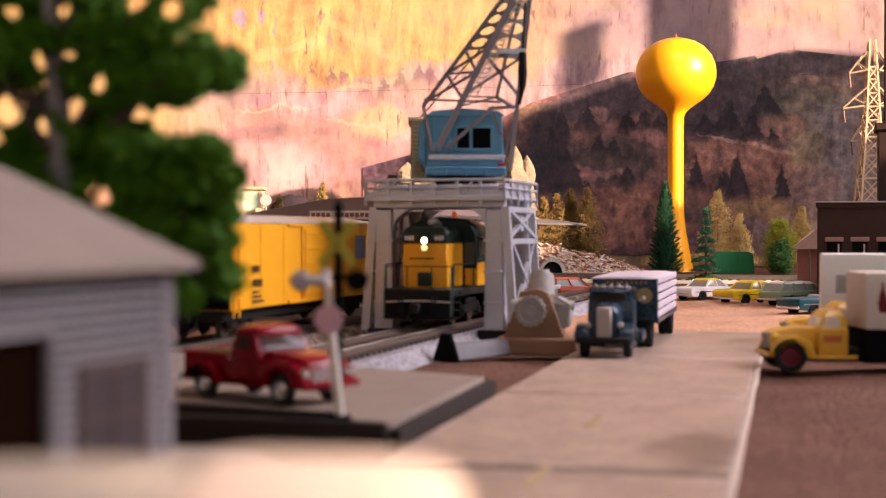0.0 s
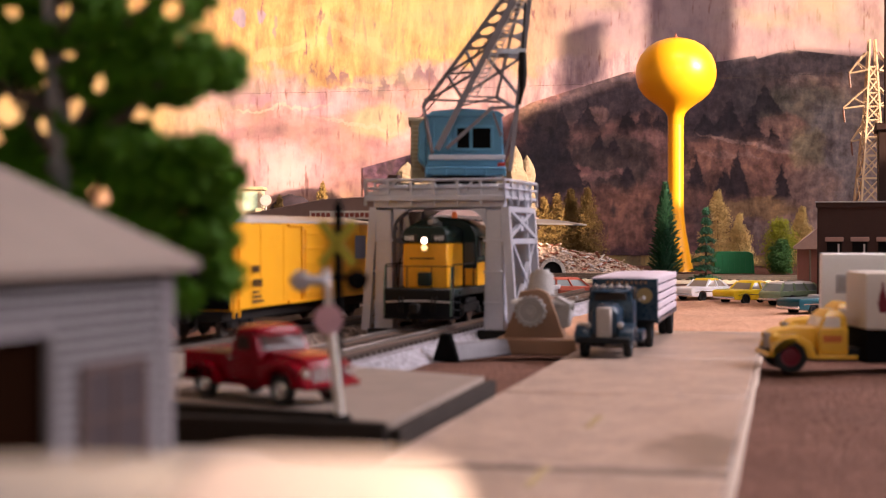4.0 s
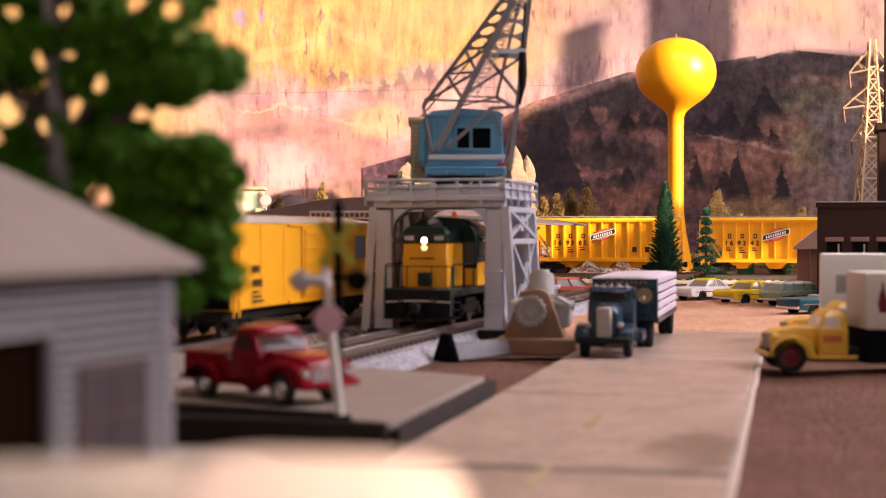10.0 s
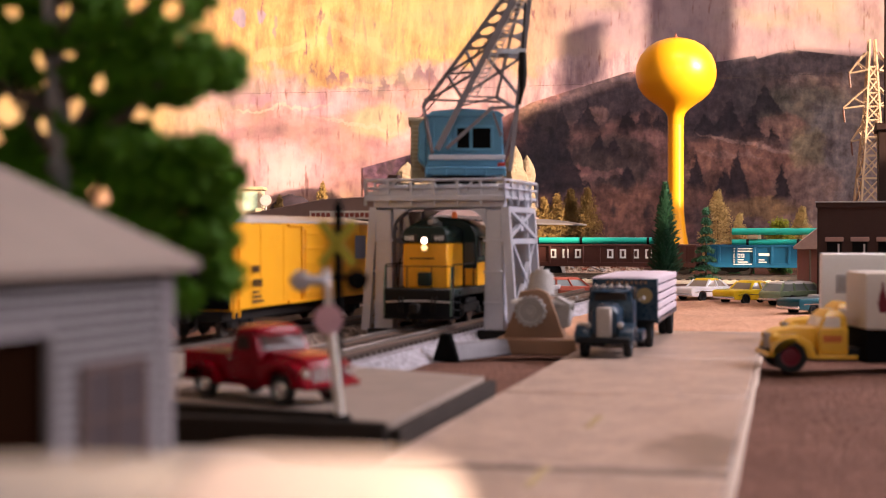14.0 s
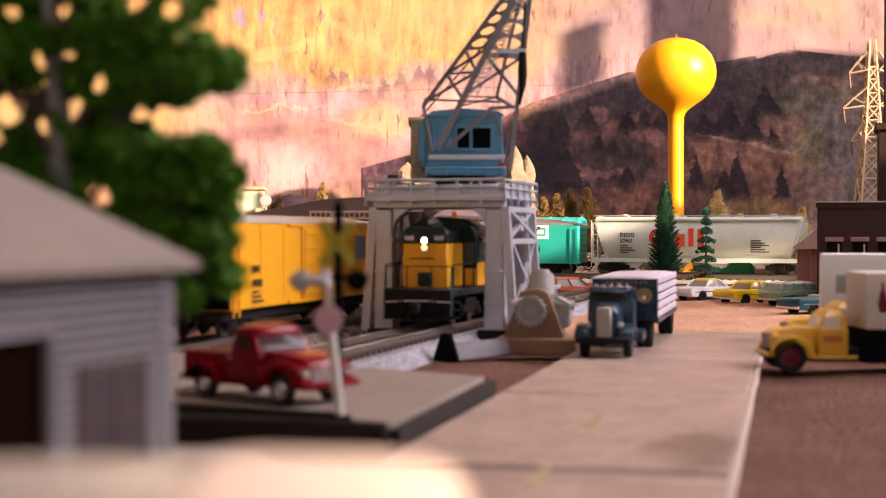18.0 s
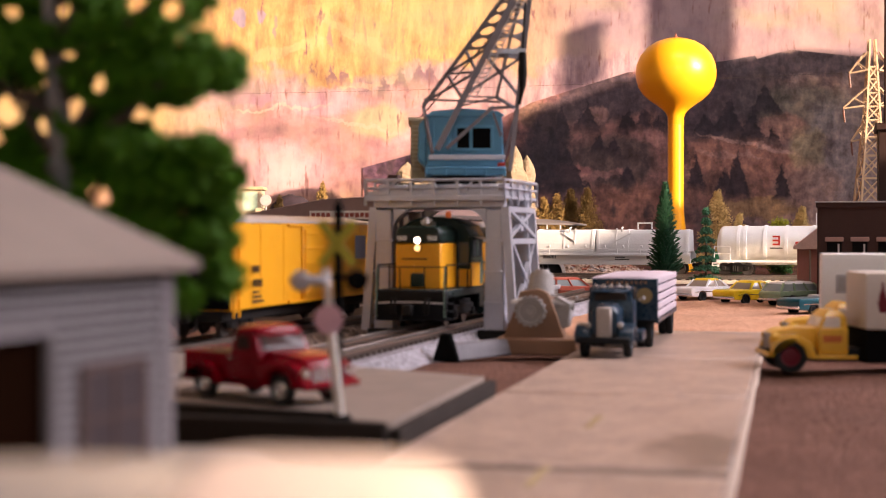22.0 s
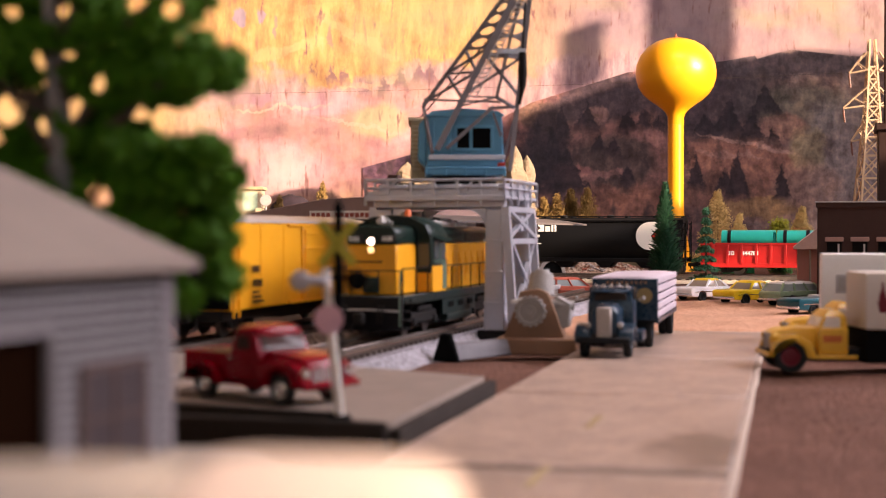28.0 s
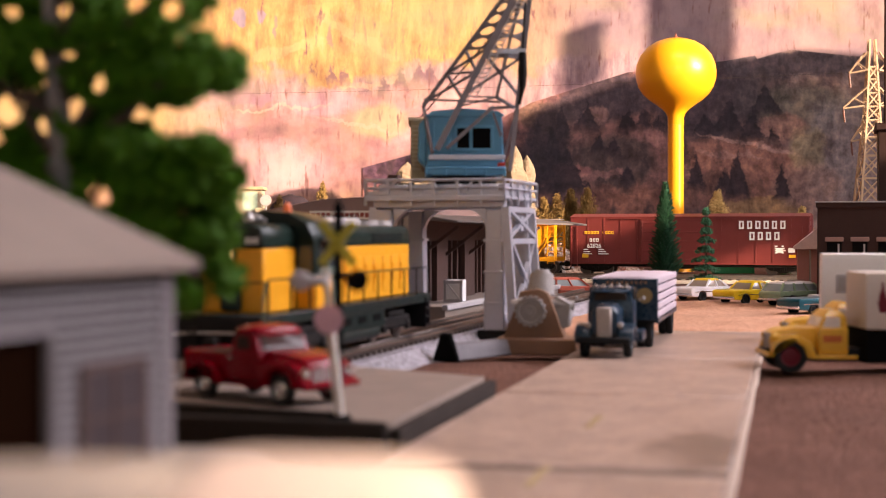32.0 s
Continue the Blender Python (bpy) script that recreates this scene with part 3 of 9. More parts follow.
def ground_height(x, y):
    z = 0.25 * noise.noise((x / 9, y / 9, 0)) + 0.1 * noise.noise((x / 3, y / 3, 4)) - 0.12
    # low drifts of soil beside the road
    east = min(max((x - 7.2) / 2.5, 0), 1) * min(max((46 - y) / 5, 0), 1) * min(max((y - 16) / 4, 0), 1)
    z += east * (0.42 * noise.noise((x / 2.6 + 3, y / 4.2, 1)) + 0.1)
    return z + min(max((y - 99) / 6, 0), 1) * 0.95


def sheet(x0, x1, nx, y0, y1, ny, height):
    g = G()
    for j in range(ny + 1):
        for i in range(nx + 1):
            x, y = x0 + (x1 - x0) * i / nx, y0 + (y1 - y0) * j / ny
            g.v.append((x, y, height(x, y)))
    g.f = [(j * (nx + 1) + i, j * (nx + 1) + i + 1, (j + 1) * (nx + 1) + i + 1, (j + 1) * (nx + 1) + i) for j in range(ny) for i in range(nx)]
    return g


def ground():
    """The scenery sheet: flat, with faint swells away from the road and the tracks."""
    single("ground", sheet(XL + 11, XR - 3, 210, YN + 21, YF - 2.5, 300, ground_height), M["dirt"], "reddish brown dirt ground of the model layout", "ground", kind="structure", smooth=80)

    def lot(x, y):
        # dips under the ground along a ragged edge
        edge = min(x - 2.0, 31.0 - x, y - 62.5, 101.5 - y) + 1.5 * noise.noise((x / 4, y / 4, 9))
        if y < 69 and x < 15.5:
            edge = min(edge, y - 66.0)
        return ground_height(x, y) + min(max(edge, -1.0), 1.0) * 0.16 + 0.1 * noise.noise((x / 2.2, y / 2.2, 2))

    single("parking_lot", sheet(0, 33, 66, 60, 103, 86, lot), M["pale_dirt"], "pale pinkish dirt of the parking lot", "ground", kind="structure", smooth=80)


ground()

ROAD_TURN = -13.0      # degrees about z from the y axis, to the right


def along(turn, x, y, s, side=0.0):
    """A point s along a line that leaves (x, y) turned to the right of the y axis, side metres to its right."""
    a = radians(-turn)
    return x + s * math.sin(a) + side * math.cos(a), y + s * math.cos(a) - side * math.sin(a)


# one ledge in two colours: darker for shade, paler for the sun patch
M["ledge_shaded"] = paint("ledge_shaded", (0.27, 0.225, 0.185), 0.85, vary=0.2, grain=8, relief=0.03)
M["ledge"] = paint("ledge", (0.6, 0.46, 0.36), 0.8, vary=0.1, grain=10, relief=0.03)
M["crossing_board"] = paint("crossing_board", (0.24, 0.185, 0.15), 0.8, vary=0.35, grain=4, relief=0.04)
M["tar"] = paint("tar", (0.13, 0.098, 0.08), 0.8, vary=0.4, grain=10)


def road():
    # left edge passes (-0.75, 31), right edge (6.1, 31)
    r = thing("road", "worn concrete road of cast slabs", "road", 2.675, 31, 0.0, ROAD_TURN, kind="structure")
    w = 3.33
    y = -30.0
    for n in (26.6, 13.0, 12.3, 14.5):
        part("slab", G().box(-w, y + 0.07, -0.3, w, y + n - 0.07, 0.16, 0.05), M["concrete"], r)
        half = 0.25 if y < -20 else 0.06
        part("joint", G().box(-w + 0.02, y + n - half, -0.3, w - 0.02, y + n + half, 0.164 if y < -20 else 0.13), M["tar"], r, "dark tar joint")
        y += n
    part("kerb", G().box(w + 0.004, -30, -0.3, w + 0.15, y, 0.172, 0.03), M["pale_concrete"], r, "pale worn kerb strip")
    for y0 in (-22.0, -13.5, -5.5, 2.5):
        part("lane_mark", G().box(-0.1, y0, 0.158, 0.08, y0 + 2.4, 0.166), M["lane_mark"], r, "worn yellow lane mark")
    c = thing("crossing_road", "raised concrete road to the level crossing", "road", 0, 0, kind="structure")
    a, b = Vector((-1.08, 30.5)), Vector((1.15, 40.4))
    way = Vector((-0.775, 0.632))
    n = 4
    for i in range(n):
        p, q = a + way * (i * 4.5 + 0.02), a + way * (i * 4.5 + 4.48)
        u, t = b + way * (i * 4.5 + 0.02), b + way * (i * 4.5 + 4.48)
        part("slab", G().prism([(v.x, v.y) for v in (p, u, t, q)], "z", -0.2, 0.65, 0.04), M["crossing_board"], c)
    s = (b - a).normalized()
    e = Vector((s.y, -s.x)) * 0.28
    part("edge_beam", G().prism([(v.x, v.y) for v in (a + e * 0.05 - s * 0.2, a + e - s * 0.2, b + e + s * 0.1, b + e * 0.05 + s * 0.1)], "z", -0.2, 0.56, 0.08), M["asphalt"], c,
         "black timber edge of the crossing road")
    f = Vector((-0.632, -0.775)) * 0.35
    for (x0, y0), (x1, y1), top in (((-1.2, 30.1), (-6.4, 31.6), 0.72), ((-2.2, 30.8), (-6.5, 32.9), 0.85)):
        part("edge_beam", G().prism([(x0, y0 - 0.12), (x0 + 0.1, y0), (x0, y0 + 0.12), (x1, y1 + 0.12), (x1, y1 - 0.12)], "z", -0.2, top, 0.09), M["asphalt"], c, "black round-ended timber before the crossing road")
    part("edge_beam", G().prism([(v.x, v.y) for v in (a + f * 0.05, a + way * 18 + f * 0.05, a + way * 18 + f, a + f)], "z", -0.2, 0.5, 0.08), M["asphalt"], c,
         "black timber edge of the crossing road")


road()

# foreground bench on which the house stands
single("foreground_bench", G().prism([(-40, -30), (-1.4, -30), (-1.4, 15.0), (-1.6, 18.0), (-2.3, 19.3), (-5.6, 19.8), (-30, 26)], "z", -2.9, 1.78, 0.2), M["bench_board"],
       "raised pale foreground bench at the edge of the layout", "bench", kind="structure")

# the ledge is split where the painted sun patch ends
single("foreground_ledge", G().prism([(-1.3, -20), (0.05, -20), (0.12, 8.0), (0.02, 8.7), (-0.3, 9.0), (-1.2, 9.15), (-1.42, 8.9)], "z", -2.9, 3.22, 0.1), M["ledge"],
       "front ledge of the layout, sun patch painted in its pale colour", "ledge", kind="structure")

single("foreground_board", G().prism([(-7.0, -20), (-1.44, -20), (-1.44, 8.85), (-2.2, 9.0), (-7.0, 8.6)], "z", -2.9, 3.2, 0.1), M["ledge_shaded"],
       "same front ledge, painted darker where the sun misses it", "ledge", kind="structure")

# ---- tracks ----
RAIL = 0.8
YARD_TURN = -15.2


def yard_point(d, side=0.0):
    """Along the track of the waiting engine; d = 0 where the engine's front first stands, negative towards the viewer."""
    return along(YARD_TURN, -0.72, 59.6, d, side)


TIE = G().box(-1.3, -0.13, -0.16, 1.3, 0.13, 0.0, 0.02).mesh("tie", M["tie"])


def straight_track(name, label, x, y, z, turn, length, ballast, ties):
    t = thing(name, label, "track", x, y, z, turn, group="tracks", kind="structure")
    part("ballast", G().prism([(-2.6, -1.2), (2.6, -1.2), (1.75, -0.3), (-1.75, -0.3)], "y", 0, length), ballast, t, "crushed stone ballast bed")
    for sx in (-0.75, 0.75):
        part("rail", G().box(sx - 0.06, 0, -0.2, sx + 0.06, length, 0.0, 0.015), M["rail"], t)
        part("rail_foot", G().box(sx - 0.11, 0, -0.22, sx + 0.11, length, -0.13), M["rail_side"], t, "rusty rail foot")
    if ties:
        for i in range(int(length / 0.62)):
            part("tie", TIE, None, t, at=(0, 0.3 + i * 0.62, -0.17))
    return t


x, y = yard_point(-24.3)
straight_track("yard_track", "model railway track on grey ballast", x, y, RAIL, YARD_TURN, 74.3, M["ballast"], True)
x, y = yard_point(-36, -5.75)
straight_track("siding_track", "model railway siding on brown ballast", x, y, RAIL, YARD_TURN, 45.5, M["brown_ballast"], True)

# ---- main line: straight behind the town, then round to both sides ----
MAIN_A = radians(18)
MAIN_Z = 1.24
MX, MY = (1017 - 784) / 2650 * 120.0, 120.0
BEND = 38.0
S_R, S_L = 50.0, -70.0


def main_line(s):
    """Place and heading (degrees about z) on the main line, s metres along it."""
    ux, uy = math.cos(MAIN_A), -math.sin(MAIN_A)
    if S_L <= s <= S_R:
        return MX + ux * s, MY + uy * s, -math.degrees(MAIN_A)
    if s > S_R:
        x, y, d = MX + ux * S_R, MY + uy * S_R, s - S_R
        full = math.pi / 2 - MAIN_A
        a = min(d / BEND, full)
        h = -MAIN_A - a
        x += BEND * (math.sin(MAIN_A + a) - math.sin(MAIN_A))
        y += -BEND * (math.cos(MAIN_A) - math.cos(MAIN_A + a))
        rest = max(d - BEND * full, 0)
        return x, y - rest, math.degrees(h)
    x, y, d = MX + ux * S_L, MY + uy * S_L, S_L - s
    full = math.pi / 2 + MAIN_A
    a = min(d / BEND, full)
    h = -MAIN_A + a
    x -= BEND * (math.sin(a - MAIN_A) + math.sin(MAIN_A))
    y -= BEND * (math.cos(MAIN_A) - math.cos(a - MAIN_A))
    rest = max(d - BEND * full, 0)
    return x, y - rest, math.degrees(h)


def swept(profile, side, s0, s1, step=2.5):
    """A profile of (across, height) swept along the main line."""
    g, n = G(), len(profile)
    count = int((s1 - s0) / step)
    for i in range(count + 1):
        x, y, h = main_line(s0 + (s1 - s0) * i / count)
        a = radians(h)
        for c, z in profile:
            c += side
            g.v.append((x - c * math.sin(a), y + c * math.cos(a), z))
    g.f = [(i * n + k, i * n + (k + 1) % n, (i + 1) * n + (k + 1) % n, (i + 1) * n + k) for i in range(count) for k in range(n)]
    return g


def main_track(name, label, side, s0, s1, ballast):
    t = thing(name, label, "track", 0, 0, 0, group="tracks", kind="structure")
    z = MAIN_Z
    part("ballast", swept([(-2.5, z - 1.7), (2.5, z - 1.7), (1.8, z - 0.24), (-1.8, z - 0.24)], side, s0, s1), ballast, t, "stone ballast bed")
    for c in (-0.75, 0.75):
        part("rail", swept([(c - 0.06, z - 0.2), (c + 0.06, z - 0.2), (c + 0.06, z), (c - 0.06, z)], side, s0, s1), M["rail"], t)
    ties = G()
    k = s0
    while k < s1:
        x, y, h = main_line(k)
        a = radians(h)
        ties.box(-0.13, -1.3, -0.16, 0.13, 1.3, 0, m=Matrix.Translation((x - side * math.sin(a), y + side * math.cos(a), z - 0.15)) @ Matrix.Rotation(a, 4, "Z"))
        k += 0.62
    tagged(part("ties", ties, M["tie"], t, "row of dark wooden ties", smooth=0), kind="stuff")


main_track("main_track", "main line track of the passing train", 0.0, -372, 318, M["sunlit_ballast"])
main_track("second_track", "empty second main line track", -5.4, -60, 46, M["sand"])
single("sand_strip", swept([(-4.0, 0.4), (-1.9, 0.4), (-1.9, 1.1), (-4.0, 1.06)], 0.0, 7.0, 47.0), M["sand"], "sand strip beside the main line, painted pale for sunlight", "ground", kind="structure", smooth=0)
single("sand_verge", swept([(-10.5, 0.3), (-7.4, 0.3), (-7.4, 0.98), (-10.0, 0.85)], 0.0, 9.0, 47.0), M["sand"], "sandy verge before the tracks, painted pale for sunlight", "ground", kind="structure", smooth=0)

# the passing train: where each car's two ends lie along it
CONSIST = ((157.66, 137.49), ((135.52, 124.2), (122.72, 111.41), (109.52, 97.9), (96.54, 84.87)), (83.57, 67.21), (66.32, 49.84),
           (48.8, 30.61), (29.4, 13.01), (11.96, -3.41), (-4.84, -22.86), ((-24.5, -39.51), (-41.91, -56.84), (-59.07, -74.49)),
           (-75.84, -91.82), (-93.01, -109.23), (-110.77, -127.27), (-129.11, -147.63), (-148.8, -160.2))


def train_at(t):
    """How far the train has come at t seconds."""
    d = t - 19
    return 11.3156 * d + 0.00626 * d * d - 0.0002416 * d ** 3

# ---- rolling stock; local x runs forwards, y = 0 on the centre line, z = 0 on the railhead ----
M["lettering_black"] = paint("lettering_black", (0.02, 0.018, 0.015), 0.6, vary=0.05, relief=0)
M["lettering_white"] = paint("lettering_white", (0.78, 0.77, 0.74), 0.6, vary=0.05, relief=0)
M["lettering_red"] = paint("lettering_red", (0.55, 0.05, 0.03), 0.6, vary=0.05, relief=0)
M["emblem_pink"] = paint("emblem_pink", (0.6, 0.16, 0.16), 0.6, vary=0.05, relief=0)
M["lettering_yellow"] = paint("lettering_yellow", (0.75, 0.42, 0.02), 0.6, vary=0.05, relief=0)
M["hopper_orange"] = paint("hopper_orange", (0.88, 0.39, 0.01), 0.45, vary=0.12)
M["gondola_blue"] = paint("gondola_blue", (0.006, 0.09, 0.19), 0.5)
M["pipe_green"] = paint("pipe_green", (0.02, 0.45, 0.35), 0.35, vary=0.08)
M["gondola_brown"] = paint("gondola_brown", (0.07, 0.022, 0.017), 0.6)
M["gondola_red"] = paint("gondola_red", (0.42, 0.014, 0.014), 0.45)
M["car_grey"] = paint("car_grey", (0.5, 0.53, 0.48), 0.5)
M["box_green"] = paint("box_green", (0.025, 0.42, 0.34), 0.45, vary=0.12)
M["coil_white"] = paint("coil_white", (0.5, 0.5, 0.51), 0.45, vary=0.1)
M["coil_orange"] = paint("coil_orange", (0.82, 0.17, 0.006), 0.45, vary=0.1)
M["wheat_red"] = paint("wheat_red", (0.66, 0.07, 0.03), 0.45)
M["wheat_brown"] = paint("wheat_brown", (0.05, 0.01, 0.01), 0.5)
M["box_maroon"] = paint("box_maroon", (0.15, 0.025, 0.022), 0.55, vary=0.2)
M["truck_steel"] = paint("truck_steel", (0.013, 0.011, 0.01), 0.65, vary=0.4, gloss=0.15)
M["wheel_steel"] = paint("wheel_steel", (0.12, 0.1, 0.09), 0.4, metal=0.7)
M["roof_silver"] = paint("roof_silver", (0.5, 0.47, 0.45), 0.45, metal=0.4)
M["beacon"] = glow("beacon", (0.6, 0.12, 0.03), 0.1)
M["grey_green"] = paint("grey_green", (0.1, 0.15, 0.11), 0.4)
M["headlight"] = glow("headlight", (1.0, 0.7, 0.58), 3.5)
M["headlight_low"] = glow("headlight_low", (1.0, 0.55, 0.2), 0.8)

WHEELS = G()
for wy in (-0.75, 0.75):
    WHEELS.lathe([(0.02, -0.07), (0.3, -0.05), (0.36, -0.07), (0.45, -0.07), (0.45, 0.05), (0.49, 0.06), (0.49, 0.08), (0.02, 0.06)], 20, (0, wy, 0), "y")
WHEELS.cyl((0, -1.05, 0), (0, 1.05, 0), 0.09, n=8)
WHEELS = WHEELS.mesh("wheelset", M["wheel_steel"])
BOGIE = G()
for wy in (-1.0, 1.0):
    BOGIE.prism([(-1.25, 0.5), (-1.25, 0.72), (-0.6, 0.8), (-0.35, 0.95), (0.35, 0.95), (0.6, 0.8), (1.25, 0.72), (1.25, 0.5), (0.95, 0.34), (0.5, 0.3), (0.3, 0.18), (-0.3, 0.18), (-0.5, 0.3), (-0.95, 0.34)],
                "y", wy - 0.08, wy + 0.08, 0.02)
    for bx in (-0.88, 0.88):
        BOGIE.box(bx - 0.16, wy - 0.14, 0.36, bx + 0.16, wy + 0.14, 0.68, 0.03)
    for bx in (-0.16, 0, 0.16):
        BOGIE.cyl((bx, wy - 0.1, 0.3), (bx, wy - 0.1, 0.7), 0.07, n=8)
BOGIE.box(-0.22, -1.05, 0.4, 0.22, 1.05, 0.85, 0.03)
BOGIE = BOGIE.mesh("bogie", M["truck_steel"])


def bogie(t, x):
    b = part("bogie", BOGIE, None, t, at=(x, 0, 0))
    for wx in (-0.88, 0.88):
        part("wheelset", WHEELS, None, b, at=(wx, 0, 0.46))


def couplers(t, x0, x1):
    for x, s in ((x0, -1), (x1, 1)):
        g = G().box(x - 0.05, -0.13, 0.62, x + s * 0.45, 0.13, 0.88, 0.03).box(x + s * 0.4, -0.2, 0.55, x + s * 0.68, 0.2, 0.98, 0.06)
        g.rod([(x + s * 0.1, -0.3, 0.7), (x + s * 0.3, -0.35, 0.35), (x + s * 0.6, -0.25, 0.3)], 0.045)
        part("coupler", g, M["truck_steel"], t)


def ladder(t, x, y, z0, z1, material, w=0.5, n=6):
    g = G()
    for s in (-w / 2, w / 2):
        g.bar((x + s, y, z0), (x + s, y, z1), 0.06)
    for i in range(n):
        z = z0 + (z1 - z0) * (i + 0.5) / n
        g.bar((x - w / 2, y, z), (x + w / 2, y, z), 0.05)
    part("ladder", g, material, t)


def text_mesh(text, size, material, bold=0.0):
    c = bpy.data.curves.new("lettering", "FONT")
    c.body, c.size, c.extrude, c.offset = text, size * K, 0.004 * K, bold * K
    c.resolution_u = 3
    ob = bpy.data.objects.new("lettering", c)
    me = bpy.data.meshes.new_from_object(ob)
    bpy.data.objects.remove(ob)
    me.materials.clear()
    me.materials.append(material)
    return me


def lettering(t, text, x, y, z, size, material, bold=0.0, label=""):
    """Lettering on a side that faces -y; x, z is the lower left corner."""
    ob = part("lettering", text_mesh(text, size, material, bold), None, t, label or "painted lettering")
    ob.matrix_basis = pose(x * K, y * K, z * K, 90)
    return ob


def bars(t, x, y, z, rows, material, label="painted marking"):
    """Plain bars in the place of a marking: rows of (x, z, width, height)."""
    g = G()
    for bx, bz, w, h in rows:
        g.box(x + bx, y - 0.006, z + bz, x + bx + w, y + 0.01, z + bz + h)
    return part("marking", g, material, t, label, smooth=0)


def word(n, h, w=0.72, gap=0.28, x=0, z=0):
    """n plain hollow blocks of letter size."""
    out = []
    for i in range(n):
        a, b = x + i * (w + gap) * h, 0.2 * h
        out += [(a, z, b, h), (a + w * h - b, z, b, h), (a + b, z, w * h - 2 * b, b), (a + b, z + h - b, w * h - 2 * b, b)]
    return out


def small_print(x=0, z=0, n=3, w=1.2):
    return [(x, z - i * 0.17, w * (0.55 + 0.45 * ((i * 7) % 3) / 2), 0.08) for i in range(n)]


def car(name, label, category, s_front, s_rear):
    """A car whose body reaches from s_rear to s_front along the train; the origin lies halfway."""
    t = thing(name, label, category, 0, 0, MAIN_Z, group="passing train")
    TRAIN.append((t, (s_front + s_rear) / 2, s_front - s_rear, 0.0))
    return t, (s_front - s_rear) / 2


TRAIN = []


def box_car(t, h, w, zt, body, door_at, door_w, ribs=10, roof=None, posts=True, z0=0.8, ends=None):
    y = w / 2
    sides = G().prism([(-y, z0), (y, z0), (y, zt - 0.25), (0, zt), (-y, zt - 0.25)], "x", -h, h, 0.03)
    b = part("body", sides, body, t)
    if roof:
        part("roof", G().prism([(-y - 0.03, zt - 0.27), (0, zt - 0.02), (y + 0.03, zt - 0.27), (y + 0.03, zt - 0.19), (0, zt + 0.06), (-y - 0.03, zt - 0.19)], "x", -h - 0.02, h + 0.02, 0.01), roof, t)
    n = int(h * 2 / 1.25)
    g = G()
    for i in range(n + 1):
        x = -h + 0.05 + (2 * h - 0.1) * i / n
        for s in (-1, 1):
            g.bar((x, s * (y + 0.01), zt - 0.22), (x, s * 0.05, zt + 0.03), 0.05)
    part("roof_ribs", g, roof or body, t)
    for s in (-1, 1):
        if posts:
            for i in range(ribs + 1):
                x = -h + 0.12 + (2 * h - 0.24) * i / ribs
                if abs(x - door_at) > door_w / 2 + 0.1:
                    part("side_post", G().box(x - 0.05, s * y - 0.03, z0 + 0.1, x + 0.05, s * y + 0.03, zt - 0.3), body, t)
        d = G().box(door_at - door_w / 2, s * (y + 0.01) - 0.07, z0 + 0.12, door_at + door_w / 2, s * (y + 0.01) + 0.07, zt - 0.38, 0.02)
        dp = part("door", d, body, t, "ribbed sliding door")
        for i in range(5):
            z = z0 + 0.35 + (zt - z0 - 1.0) * i / 4
            part("door_rib", G().box(door_at - door_w / 2 + 0.06, s * (y + 0.08) - 0.03, z - 0.05, door_at + door_w / 2 - 0.06, s * (y + 0.08) + 0.03, z + 0.05, 0.015), body, dp)
        part("door_bar", G().cyl((door_at - door_w / 2 + 0.15, s * (y + 0.14), z0 + 0.2), (door_at - door_w / 2 + 0.15, s * (y + 0.14), zt - 0.5), 0.035, n=6), body, dp)
        part("door_track", G().box(door_at - door_w, s * (y + 0.05) - 0.05, z0 + 0.02, door_at + door_w, s * (y + 0.05) + 0.05, z0 + 0.12).box(
            door_at - door_w, s * (y + 0.05) - 0.05, zt - 0.38, door_at + door_w, s * (y + 0.05) + 0.05, zt - 0.3), body, t)
        for x in (-h + 0.35, h - 0.35):
            ladder(t, x, s * (y + 0.08), z0 - 0.25, zt - 0.9, body)
    for s in (-1, 1):
        e = G()
        for i in range(8):
            z = z0 + 0.3 + i * (zt - z0 - 0.8) / 7
            e.box(s * h - 0.04, -y + 0.12, z - 0.07, s * h + 0.06, y - 0.12, z + 0.07, 0.03)
        part("end_ribs", e.box(s * h - 0.01, -y + 0.03, z0 + 0.03, s * h + 0.015, y - 0.03, zt - 0.3), ends or body, t)
    part("underframe", G().box(-h, -1.2, 0.6, h, 1.2, z0 + 0.02, 0.02).box(-1.8, -0.9, 0.45, 1.8, 0.9, 0.8, 0.03), M["truck_steel"], t)
    bogie(t, -h + 2.0)
    bogie(t, h - 2.0)
    couplers(t, -h, h)
    return b


